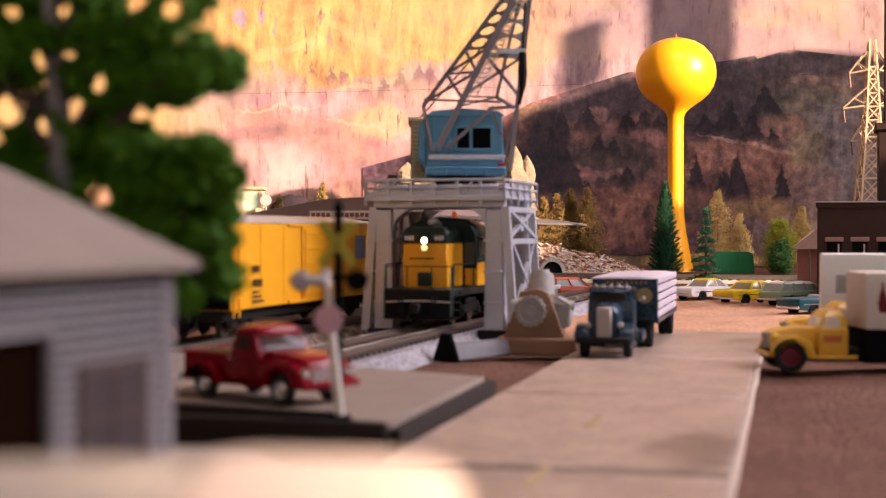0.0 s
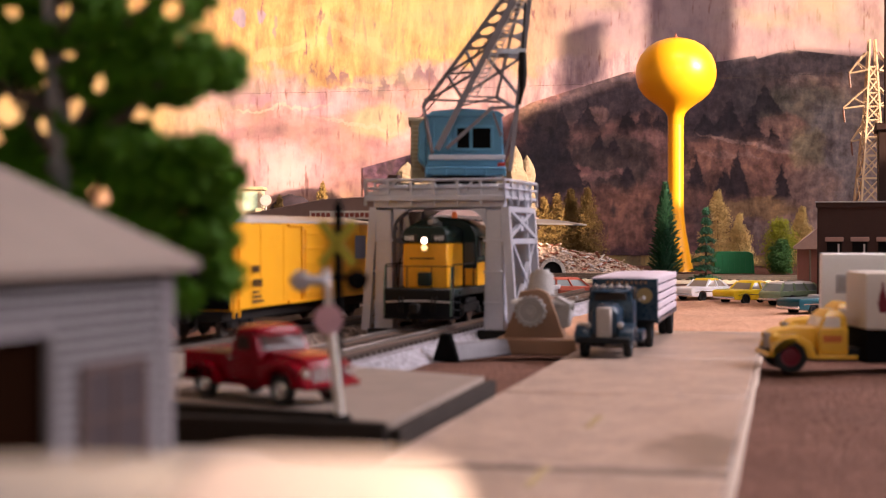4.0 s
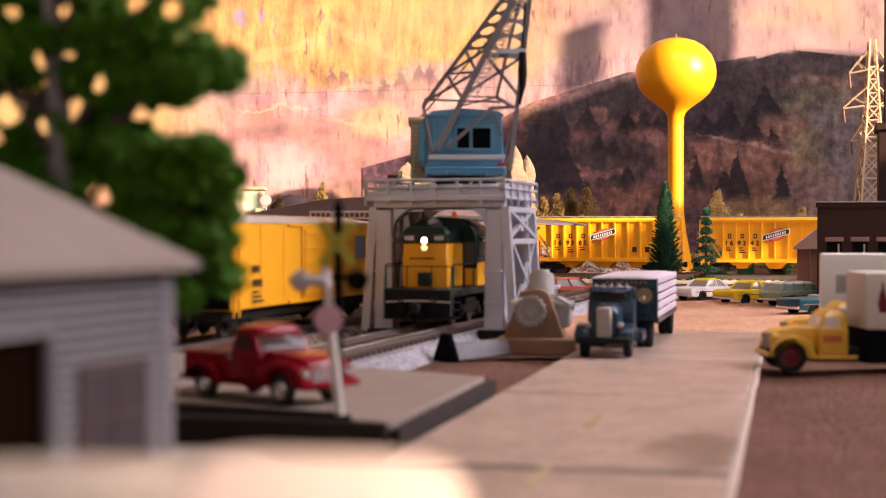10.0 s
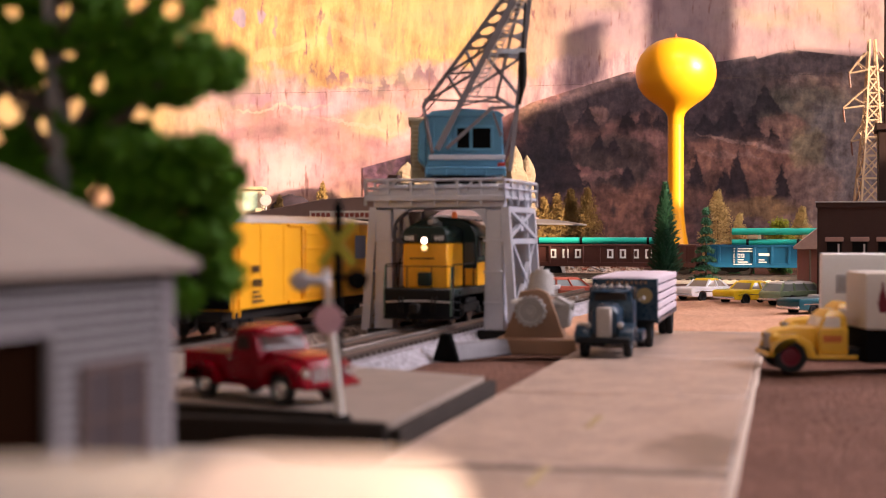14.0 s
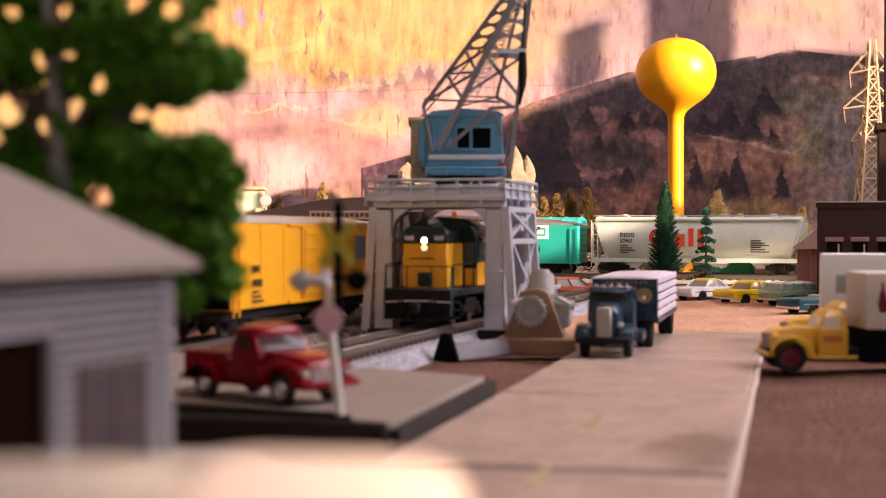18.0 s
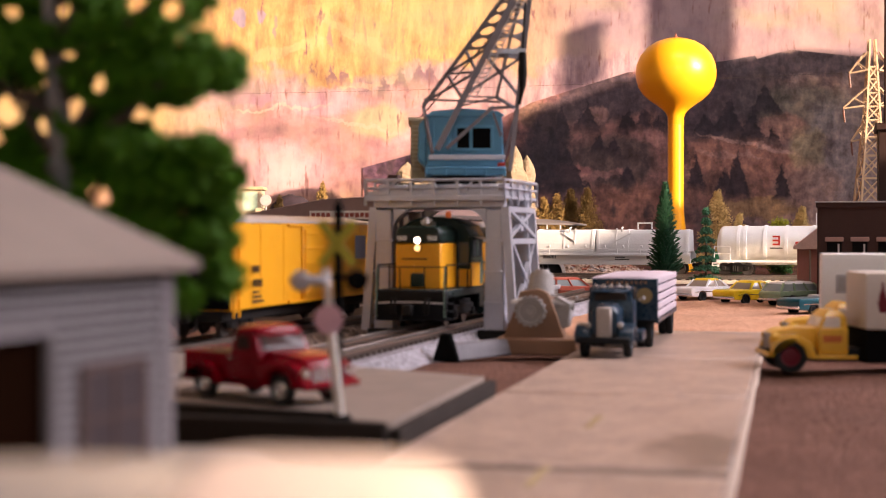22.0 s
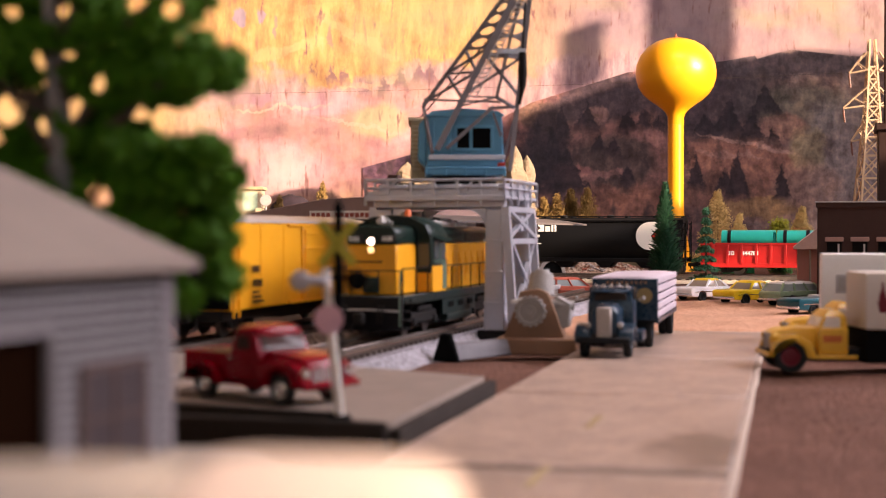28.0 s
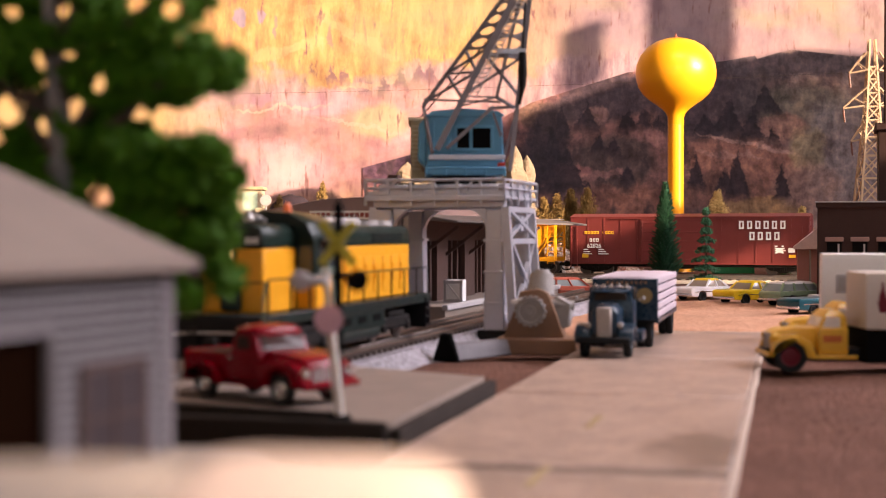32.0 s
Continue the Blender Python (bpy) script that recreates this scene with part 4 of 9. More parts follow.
def rib_hopper(t, h, zt=4.3, body=None):
    """A covered hopper with ribbed sides and sloped ends."""
    y, z0 = 1.5, 1.2
    slope = 1.7
    part("body", G().prism([(-h + 0.1, zt - 0.3), (h - 0.1, zt - 0.3), (h - 0.1, zt - 0.7), (h - slope, z0 + 0.7), (h - slope, z0), (-h + slope, z0), (-h + slope, z0 + 0.7), (-h + 0.1, zt - 0.7)], "y", -y + 0.1, y - 0.1, 0.03), body, t)
    part("roof", G().prism([(-y, zt - 0.3), (y, zt - 0.3), (0.9, zt - 0.06), (-0.9, zt - 0.06)], "x", -h + 0.05, h - 0.05, 0.02), body, t)
    walk_way = G().box(-h - 0.1, -0.75, zt, h + 0.1, 0.75, zt + 0.06)
    for i in range(12):
        x = -h + 0.3 + i * (2 * h - 0.6) / 11
        walk_way.box(x - 0.05, -0.7, zt - 0.1, x + 0.05, 0.7, zt)
    part("roof_walk", walk_way, M["roof_silver"], t, "grey roof walkway")
    n = 8
    for s in (-1, 1):
        part("side_sill", G().box(-h, s * y - 0.06, z0 - 0.22, h, s * y + 0.06, z0 + 0.08, 0.02), body, t)
        part("top_rail", G().box(-h, s * y - 0.07, zt - 0.42, h, s * y + 0.07, zt - 0.24, 0.02), body, t)
        for i in range(n + 1):
            x = -h + slope + 0.05 + (2 * h - 2 * slope - 0.1) * i / n
            part("side_rib", G().box(x - 0.06, s * (y - 0.03) - 0.08, z0, x + 0.06, s * (y - 0.03) + 0.08, zt - 0.35), body, t)
        for e in (-1, 1):
            part("corner_post", G().box(e * h - 0.06, s * y - 0.05, z0 - 0.2, e * h + 0.06, s * y + 0.05, zt - 0.3), body, t)
            ladder(t, e * (h - 0.4), s * (y + 0.04), z0 - 0.45, zt - 0.35, body, w=0.55, n=8)
            part("brace", G().bar((e * (h - 0.1), s * (y - 0.15), zt - 0.75), (e * (h - slope), s * (y - 0.15), z0), 0.1), body, t)
    for i in range(3):
        x = (i - 1) * (h - slope) * 0.66
        part("outlet", G().prism([(x - 1.05, z0), (x + 1.05, z0), (x + 0.45, 0.5), (x - 0.45, 0.5)], "y", -0.95, 0.95, 0.03), body, t)
    bogie(t, -h + 1.45)
    bogie(t, h - 1.45)
    couplers(t, -h, h)


def gondola(t, h, zt, body, ribs=11):
    y, z0 = 1.5, 0.85
    g = G().box(-h, -y, z0, h, y, z0 + 0.15)
    for s in (-1, 1):
        g.box(-h, s * y - 0.06, z0, h, s * y + 0.06, zt, 0.02)
        g.box(s * h - 0.06, -y, z0, s * h + 0.06, y, zt, 0.02)
    part("body", g, body, t)
    for s in (-1, 1):
        part("top_rail", G().box(-h - 0.06, s * (y + 0.03) - 0.1, zt - 0.14, h + 0.06, s * (y + 0.03) + 0.1, zt + 0.04, 0.03), body, t)
        part("side_sill", G().box(-h, s * (y + 0.03) - 0.07, z0 - 0.25, h, s * (y + 0.03) + 0.07, z0 + 0.1, 0.02), body, t)
        for i in range(ribs + 1):
            x = -h + 0.9 + (2 * h - 1.8) * i / ribs
            part("side_rib", G().prism([(x - 0.1, z0), (x + 0.1, z0), (x + 0.1, zt - 0.1), (x - 0.1, zt - 0.1)], "y", s * (y + 0.05) - 0.09, s * (y + 0.05) + 0.09, 0.02), body, t)
        for e in (-1, 1):
            ladder(t, e * (h - 0.35), s * (y + 0.1), z0 - 0.3, zt - 0.1, body, n=4)
    part("underframe", G().box(-h + 0.3, -1.0, 0.6, h - 0.3, 1.0, z0), M["truck_steel"], t)
    bogie(t, -h + 1.9)
    bogie(t, h - 1.9)
    couplers(t, -h, h)


def load(name, label, category, t, g, material, smooth=40):
    """A loose thing that rides in a car and moves with it."""
    ob = single(name, g, material, label, category, 0, 0, MAIN_Z, group="loads of the passing train", smooth=smooth)
    mid, length = next((m, n) for c, m, n, k in TRAIN if c is t)
    TRAIN.append((ob, mid, length, 0.0))
    return ob


def tube(x0, x1, y, z, r, n=20):
    """An open pipe along x."""
    return G().lathe([(r * 0.86, x0), (r, x0), (r, x1), (r * 0.86, x1), (r * 0.86, x0)], n, (0, y, z), "x", False)


def tank_body(h, r, zc, dome=0.55, n=32):
    prof = [(0.02, -h)]
    for i in range(1, 8):
        a = math.pi / 2 * i / 7
        prof.append((r * math.sin(a), -h + dome * (1 - math.cos(a))))
    prof += [(r, 0)] + [(p, -z) for p, z in prof[::-1]]
    return G().lathe(prof, n, (0, 0, zc), "x")


def railing(pts, h=1.0, r=0.035, mid=True):
    g = G()
    for p in pts:
        g.cyl(p, (p[0], p[1], p[2] + h), r, n=6)
    for p, q in zip(pts, pts[1:]):
        for k in ((0.5, 1.0) if mid else (1.0,)):
            g.cyl((p[0], p[1], p[2] + h * k), (q[0], q[1], q[2] + h * k), r, n=6)
    return g


def rail_run(t, name, pts, h, r, material, mid=False):
    """A handrail on posts, each a piece of its own."""
    a, b = pts[0], pts[-1]
    top = part(name, G().cyl((a[0], a[1], a[2] + h), (b[0], b[1], b[2] + h), r, n=6), material, t)
    if mid:
        part("mid_rail", G().cyl((a[0], a[1], a[2] + h / 2), (b[0], b[1], b[2] + h / 2), r, n=6), material, top)
    for p in pts:
        part("post", G().cyl(p, (p[0], p[1], p[2] + h), r, n=6), material, top)
    return top


def tank_car(t, h, r, zc, body, frame_m, bands=(), platform=0.0, saddle=True):
    part("tank", tank_body(h - 0.25, r, zc), body, t)
    for x in bands:
        part("band", G().lathe([(r - 0.02, x - 0.12), (r + 0.07, x - 0.12), (r + 0.07, x + 0.12), (r - 0.02, x + 0.12)], 32, (0, 0, zc), "x"), body, t)
    part("underframe", G().box(-h, -0.55, 0.8, h, 0.55, 1.15, 0.03).box(-h, -1.3, 0.95, -h + 1.6, 1.3, 1.1).box(h - 1.6, -1.3, 0.95, h, 1.3, 1.1), frame_m, t)
    for s in (-1, 1):
        part("side_sill", G().box(-h, s * 1.42 - 0.05, 1.0, h, s * 1.42 + 0.05, 1.16), frame_m, t)
        part("handrail", railing([(x, s * 1.45, 1.1) for x in (-h + 0.2, -h + 1.4)], 1.1).add(*_pair(railing([(x, s * 1.45, 1.1) for x in (h - 1.4, h - 0.2)], 1.1))), frame_m, t)
        for e in (-1, 1):
            ladder(t, e * (h - 0.3), s * 1.46, 0.35, 1.1, frame_m, n=3)
    for x in (-h + 2.1, h - 2.1):
        part("saddle", G().prism([(-0.5, 1.1), (0.5, 1.1), (1.25, zc - 0.3), (1.0, zc - 0.8), (-1.0, zc - 0.8), (-1.25, zc - 0.3)], "x", x - 0.35, x + 0.35), frame_m, t)
    top = zc + r
    if platform is not None:
        p = platform
        part("manway", G().lathe([(0.5, top - 0.15), (0.5, top + 0.25), (0.58, top + 0.28), (0.58, top + 0.36), (0.2, top + 0.44)], 16, (p, 0, 0)), body, t)
        part("platform", G().box(p - 1.2, -1.1, top - 0.03, p + 1.2, -0.62, top + 0.04).box(p - 1.2, 0.62, top - 0.03, p + 1.2, 1.1, top + 0.04), frame_m, t)
        g = railing([(p - 1.2, -1.08, top), (p - 0.5, -1.08, top), (p + 0.5, -1.08, top), (p + 1.2, -1.08, top)], 0.95)
        g.add(*_pair(railing([(p - 1.2, 1.08, top), (p + 1.2, 1.08, top)], 0.95)))
        part("railing", g, frame_m, t)
        ladder(t, p, -1.52, 1.1, top, frame_m, n=8)
    bogie(t, -h + 1.75)
    bogie(t, h - 1.75)
    couplers(t, -h, h)


def _pair(g):
    return g.v, g.f


def round_hopper(t, h, body, zt=4.55, slope=1.2, lower=None, roof=None, side_bulge=0.35):
    """A covered hopper with smooth rounded sides."""
    z0 = 1.25
    outline = []
    for i in range(13):
        a = math.pi * i / 12
        yy = 1.15 + side_bulge * math.sin(a)
        outline.append((yy, z0 + (zt - 0.25 - z0) * i / 12))
    pts = outline + [(0.7, zt - 0.05), (-0.7, zt - 0.05)] + [(-yy, zz) for yy, zz in outline[::-1]]
    g = G()
    n = len(pts)
    cut = [(-h + 0.25, -h + slope), (h - 0.25, h - slope)]
    rings = []
    for top_x, bot_x in (cut[0], (-h + slope + 0.3, -h + slope + 0.3), (h - slope - 0.3, h - slope - 0.3), cut[1]):
        ring = []
        for yy, zz in pts:
            k = max(0.0, min(1.0, (zz - z0) / (zt - 0.6 - z0)))
            ring.append((bot_x + (top_x - bot_x) * k, yy, zz))
        rings.append(ring)
    for ring in rings:
        g.v += ring
    for k in range(3):
        g.f += [(k * n + i, k * n + (i + 1) % n, (k + 1) * n + (i + 1) % n, (k + 1) * n + i) for i in range(n)]
    g.f += [tuple(range(n)), tuple(range(3 * n, 4 * n))[::-1]]
    part("body", g, body, t)
    for s in (-1, 1):
        part("side_sill", G().box(-h, s * 1.4 - 0.06, z0 - 0.3, h, s * 1.4 + 0.06, z0 + 0.02, 0.02), lower or body, t)
        part("eave", G().box(-h + 0.25, s * 1.28 - 0.1, zt - 0.36, h - 0.25, s * 1.28 + 0.1, zt - 0.22, 0.02), roof or body, t)
        for e in (-1, 1):
            ladder(t, e * (h - 0.25), s * 1.42, z0 - 0.6, zt - 0.3, lower or body, n=8)
            part("end_brace", G().bar((e * (h - 0.3), s * 1.2, zt - 0.8), (e * (h - slope), s * 1.2, z0), 0.12).bar((e * (h - 0.1), s * 1.3, z0), (e * (h - 0.1), s * 1.3, zt - 0.5), 0.1), lower or body, t)
    rw = G().box(-h, -0.7, zt + 0.02, h, -0.35, zt + 0.08).box(-h, 0.35, zt + 0.02, h, 0.7, zt + 0.08)
    for i in range(8):
        x = -h + 0.4 + (2 * h - 0.8) * i / 7
        rw.box(x - 0.1, -0.75, zt - 0.2, x + 0.1, 0.75, zt + 0.03)
    part("roof_walk", rw, roof or M["roof_silver"], t, "grey roof walkway")
    hatch = G()
    for i in range(4):
        x = (i - 1.5) * (h - 1.2) * 0.55
        hatch.lathe([(0.32, zt - 0.1), (0.32, zt + 0.12), (0.05, zt + 0.18)], 12, (x, 0, 0))
    part("hatches", hatch, roof or body, t)
    for i in range(4):
        x = (i - 1.5) * (h - 1.9) * 0.52
        part("outlet", G().prism([(x - 1.1, z0), (x + 1.1, z0), (x + 0.35, 0.5), (x - 0.35, 0.5)], "y", -0.9, 0.9, 0.03), lower or body, t)
    bogie(t, -h + 1.7)
    bogie(t, h - 1.7)
    couplers(t, -h, h)


def coil_car(t, h, hood, deck):
    z0 = 0.85
    part("frame", G().prism([(-1.4, z0 + 0.35), (1.4, z0 + 0.35), (1.4, z0 + 0.9), (1.5, z0 + 0.95), (1.5, z0 + 0.75), (1.45, z0), (-1.45, z0), (-1.5, z0 + 0.75), (-1.5, z0 + 0.95), (-1.4, z0 + 0.9)], "x", -h, h), deck, t)
    for s in (-1, 1):
        part("side_sill", G().prism([(-h, z0 + 0.8), (h, z0 + 0.8), (h, z0 + 0.25), (h - 2.8, z0 - 0.1), (-h + 2.8, z0 - 0.1), (-h, z0 + 0.25)], "y", s * 1.5 - 0.05, s * 1.5 + 0.05, 0.02), deck, t)
        part("walkway", G().box(-h, s * 1.62 - 0.12, z0 + 0.62, h, s * 1.62 + 0.12, z0 + 0.68), deck, t)
        posts = [(-h + 0.2 + i * (2 * h - 0.4) / 8, s * 1.7, z0 + 0.65) for i in range(9)]
        part("handrail", railing(posts, 0.45, 0.03, False), deck, t)
    prof = [(-1.42, 0), (-1.36, 0.6), (-1.12, 1.4), (-0.98, 1.62), (-0.85, 1.7), (0.85, 1.7), (0.98, 1.62), (1.12, 1.4), (1.36, 0.6), (1.42, 0)]
    for a, b in ((-h + 0.15, -0.05), (0.05, h - 0.15)):
        c = part("cover", G().prism([(yy, zz + z0 + 0.95) for yy, zz in prof], "x", a, b, 0.03), hood, t, "flat-sided coil cover", smooth=20)
        for k in (0.03, 0.35, 0.66, 0.97):
            x = a + (b - a) * k
            part("cover_rib", G().prism([(yy * 1.02, (zz * 1.02) + z0 + 0.95) for yy, zz in prof], "x", x - 0.06, x + 0.06), hood, c)
        for k in (0.28, 0.72):
            x = a + (b - a) * k
            part("cover_bracket", G().bar((x, -1.1, z0 + 2.5), (x, -1.3, z0 + 2.75), 0.1).bar((x, -1.3, z0 + 2.75), (x, -0.6, z0 + 2.85), 0.08), hood, c)
        for k in range(5):
            x = a + (b - a) * (0.1 + 0.2 * k)
            part("lug", G().box(x - 0.07, -1.46, z0 + 1.25, x + 0.07, -1.36, z0 + 1.42, 0.02), hood, c)
        for k, d in ((0.22, 1.1), (0.78, -1.1)):
            x = a + (b - a) * k
            part("cover_brace", G().bar((x, -1.36, z0 + 1.75), (x + d, -1.14, z0 + 2.35), 0.09).bar((x, -1.4, z0 + 1.5), (x, -0.98, z0 + 2.75), 0.07), hood, c)
        m = (a + b) / 2
        lift = G().bar((m - 0.55, 0, 3.55), (m - 0.55, 0, 4.05), 0.1).bar((m + 0.55, 0, 3.55), (m + 0.55, 0, 4.05), 0.1).bar((m - 0.6, 0, 4.02), (m + 0.6, 0, 4.02), 0.1)
        part("lifting_frame", lift, hood, c)
    bogie(t, -h + 1.8)
    bogie(t, h - 1.8)
    couplers(t, -h, h)


def emblem(t, x, y, z, k):
    """The slanted round emblem with a bar across, as plain shapes."""
    def slab(name, pts, lift, material, label):
        return part(name, G().prism([(x + px * k, z + pz * k) for px, pz in pts], "y", y - lift, y + 0.01), M[material], t, label)

    rim = [(0.62 * math.cos(radians(q)), 0.42 * math.sin(radians(q)) + 0.16 * math.cos(radians(q))) for q in range(0, 360, 20)]
    slab("emblem_edge", rim, 0.006, "lettering_red", "red rim of the emblem")
    slab("emblem", [(px * 0.86, pz * 0.86) for px, pz in rim], 0.012, "emblem_pink", "pink round emblem")
    slab("emblem_frame", [(-0.9, -0.42), (-0.9, -0.02), (0.9, 0.46), (0.9, 0.06)], 0.018, "lettering_white", "white edge of the bar")
    slab("emblem_bar", [(-0.85, -0.36), (-0.85, -0.06), (0.85, 0.4), (0.85, 0.1)], 0.022, "lettering_black", "black bar across the emblem")
    for i in range(9):
        a = -0.68 + i * 0.155
        slab("emblem_mark", [(a, -0.27 + (a + 0.68) * 0.27), (a + 0.09, -0.245 + (a + 0.68) * 0.27), (a + 0.09, -0.06 + (a + 0.68) * 0.27), (a, -0.085 + (a + 0.68) * 0.27)], 0.03, "lettering_white", "")


def build_train():
    k = 0.972
    # the engine at the head
    t, h = car("diesel_locomotive", "yellow and dark green modern diesel locomotive hauling the train", "locomotive", *HEAD)
    road_engine(t, h)
    hopper_numbers = ("169144", "169242", "169305", "169053")
    for (a, b), number in zip(HOPPERS, hopper_numbers):
        t, h = car("covered_hopper", "orange-yellow ribbed covered hopper with a slanted emblem", "freight car", a, b)
        rib_hopper(t, h, 4.5, M["hopper_orange"])
        panel = (2 * h - 3.5) / 8
        for i in range(3):
            x = -h + 1.75 + panel * (i + 0.5)
            bars(t, x - 0.13, -1.42, 2.82, word(1, 0.36), M["lettering_black"])
            lettering(t, number[2 * i] + " " + number[2 * i + 1], x - 0.36, -1.43, 2.3, 0.5, M["lettering_black"], 0.016, "two figures of the number " + number)
            bars(t, x - 0.25, -1.42, 2.05, small_print(n=2 + i % 2, w=0.5), M["lettering_black"])
        emblem(t, 0.1, -1.56, 3.1, 1.12)
        for x in (h - 3.4, h - 2.4):
            bars(t, x, -1.5, 1.75, [(0, 0, 0.34, 0.4)], M["lettering_black"])
    t, h = car("gondola", "dark blue ribbed gondola carrying green pipes", "freight car", *BLUE_GON)
    gondola(t, h, 2.3, M["gondola_blue"])
    bars(t, h - 3.9, -1.68, 1.3, [(0, 0, 0.85, 0.75), (0.95, 0.55, 0.85, 0.2), (1.27, 0, 0.22, 0.56)], M["lettering_white"], "white block initials")
    bars(t, -h + 2.0, -1.61, 2.0, [(0, 0, 1.5, 0.09), (0, -0.2, 1.5, 0.09)] + word(3, 0.3, x=0, z=-0.65) + small_print(0, -0.85, 3, 1.4) + [(1.9, -0.5, 0.8, 0.2)] + small_print(1.9, -0.85, 2, 0.8), M["lettering_white"])
    bars(t, h - 1.25, -1.68, 1.25, [(0, 0, 0.5, 0.08), (0, 0.62, 0.5, 0.08), (0, 0, 0.08, 0.7), (0.42, 0, 0.08, 0.7), (0, 0.31, 0.5, 0.08)], M["lettering_white"])
    pipes(t, ((-h + 1.8, -h + 5.2), (-h + 5.4, h - 3.2)), 3.05, 3.35)
    pipes2(t, -h + 1.8, h - 2.6, 2.5)
    t, h = car("gondola", "dark red-brown ribbed gondola carrying green pipes", "freight car", *BROWN_GON)
    gondola(t, h, 2.3, M["gondola_brown"])
    bars(t, -3.3, -1.61, 1.25, word(3, 0.72, 0.7, 0.7) + word(4, 0.72, 0.7, 0.7, x=4.6), M["lettering_white"], "white block lettering")
    bars(t, -h + 1.3, -1.61, 1.8, word(3, 0.2) + small_print(0, -0.3, 3, 0.9), M["lettering_white"])
    bars(t, h - 3.0, -1.61, 1.2, [(0, 0, 0.45, 0.08), (0, 0.42, 0.45, 0.08), (0, 0, 0.08, 0.5), (0.4, 0, 0.08, 0.5)], M["lettering_white"])
    pipes2(t, -h + 2.6, h - 2.4, 2.62)
    # tank car
    t, h = car("tank_car", "orange-yellow tank car on a black frame", "freight car", *TANK)
    tank_car(t, h, 1.36, 2.5, M["rail_yellow"], M["black"], (), 0.6)
    bars(t, -h + 2.0, -1.38, 2.6, word(4, 0.22, x=0) + word(6, 0.22, x=1.3), M["lettering_black"])
    bars(t, h - 7.0, -1.385, 2.6, word(9, 0.16) + word(7, 0.16, x=0.3, z=-0.3), M["lettering_black"])
    # black segment in place of the shade on the tank's underside
    belly = [radians(202 + i * 136 / 16) for i in range(17)]
    part("belly", G().prism([(1.385 * math.cos(q), 2.5 + 1.385 * math.sin(q)) for q in belly], "x", -h + 0.7, h - 0.7), M["black"], t, "black segment painting the shade under the tank", smooth=30)
    rail = part("side_rail", G().cyl((-h + 1.0, -1.5, 2.45), (h - 1.0, -1.5, 2.45), 0.05, n=8), M["rail_yellow"], t)
    for i in range(7):
        x = -h + 1.3 + i * (2 * h - 2.6) / 6
        part("bracket", G().bar((x, -1.3, 2.45), (x, -1.52, 2.45), 0.08, 0.14), M["rail_yellow"], rail)
    part("jacket_stripe", G().lathe([(1.365, -h + 3.0), (1.37, -h + 3.0), (1.37, h - 3.0), (1.365, h - 3.0)], 32, (0, 0, 2.5), "x"), M["rail_yellow"], t)
    # grey hopper with big red lettering
    t, h = car("covered_hopper", "pale grey rounded hopper with big red lettering", "freight car", *GREY_HOPPER)
    round_hopper(t, h, M["car_grey"], 4.55)
    y = -1.53
    bars(t, -h + 4.6, y, 2.2, [(1.75, 0, 1.02, 0.95), (3.05, 0, 0.4, 1.4), (3.75, 0, 0.5, 1.35)], M["lettering_red"], "big red block mark")
    ring = G()
    rim = [radians(4 + i * 352 / 24) for i in range(25)]
    cx, cz = -h + 5.3, 2.88
    ring.prism([(cx + 0.72 * math.cos(q), cz + 0.7 * math.sin(q)) for q in rim] + [(cx + 0.36 * math.cos(q), cz + 0.36 * math.sin(q)) for q in rim[::-1]], "y", y - 0.006, y + 0.01)
    part("marking", ring, M["lettering_red"], t, "red ring")
    bars(t, -h + 2.3, y, 2.95, word(4, 0.3), M["lettering_black"])
    lettering(t, "52463", -h + 2.3, y - 0.01, 2.5, 0.4, M["lettering_black"], 0.01, "black car number 52463")
    bars(t, -h + 2.3, y, 2.2, small_print(n=4, w=1.2), M["lettering_black"])
    bars(t, h - 4.0, y, 2.6, small_print(n=6, w=1.4), M["lettering_black"])
    # green boxcar
    t, h = car("boxcar", "bright sea-green boxcar with a ribbed door", "freight car", *GREEN_BOX)
    box_car(t, h, 3.1, 4.5, M["box_green"], -0.3, 3.0, 8, posts=False)
    y = -1.56
    part("emblem", G().box(h - 4.6, y - 0.008, 2.75, h - 2.4, y + 0.01, 3.85, 0.003), M["lettering_white"], t, "white interlocked emblem panel")
    bars(t, h - 4.3, y - 0.008, 3.0, [(0, 0, 0.16, 0.65), (0.16, 0.5, 1.5, 0.15), (0.16, 0.0, 1.5, 0.13), (1.5, 0.13, 0.16, 0.37)], M["box_green"])
    bars(t, -h + 1.6, y, 3.65, word(4, 0.26) + word(7, 0.26, x=1.35), M["lettering_white"], "white block lettering")
    bars(t, -h + 3.3, y, 2.4, word(2, 0.42, 0.95, 0.3), M["lettering_white"], "white block initials")
    lettering(t, "628048", -h + 2.7, y - 0.01, 1.85, 0.5, M["lettering_white"], 0.015, "white car number 628048")
    bars(t, -h + 2.8, y, 1.65, small_print(n=3, w=1.8), M["lettering_white"])
    bars(t, h - 3.4, y, 1.7, [(0, 0, 0.3, 0.4), (0.0, 0.5, 0.3, 0.06)], M["lettering_black"])
    # white tank car with heavy bands
    t, h = car("tank_car", "white banded tank car with red markings", "freight car", *WTANK)
    tank_car(t, h, 1.46, 2.32, M["white"], M["white"], (-h + 2.0, -h + 2.5, -h + 4.0, -h + 5.6, -1.4, 1.4, h - 5.6, h - 4.0, h - 2.3, h - 1.8), 0.0)
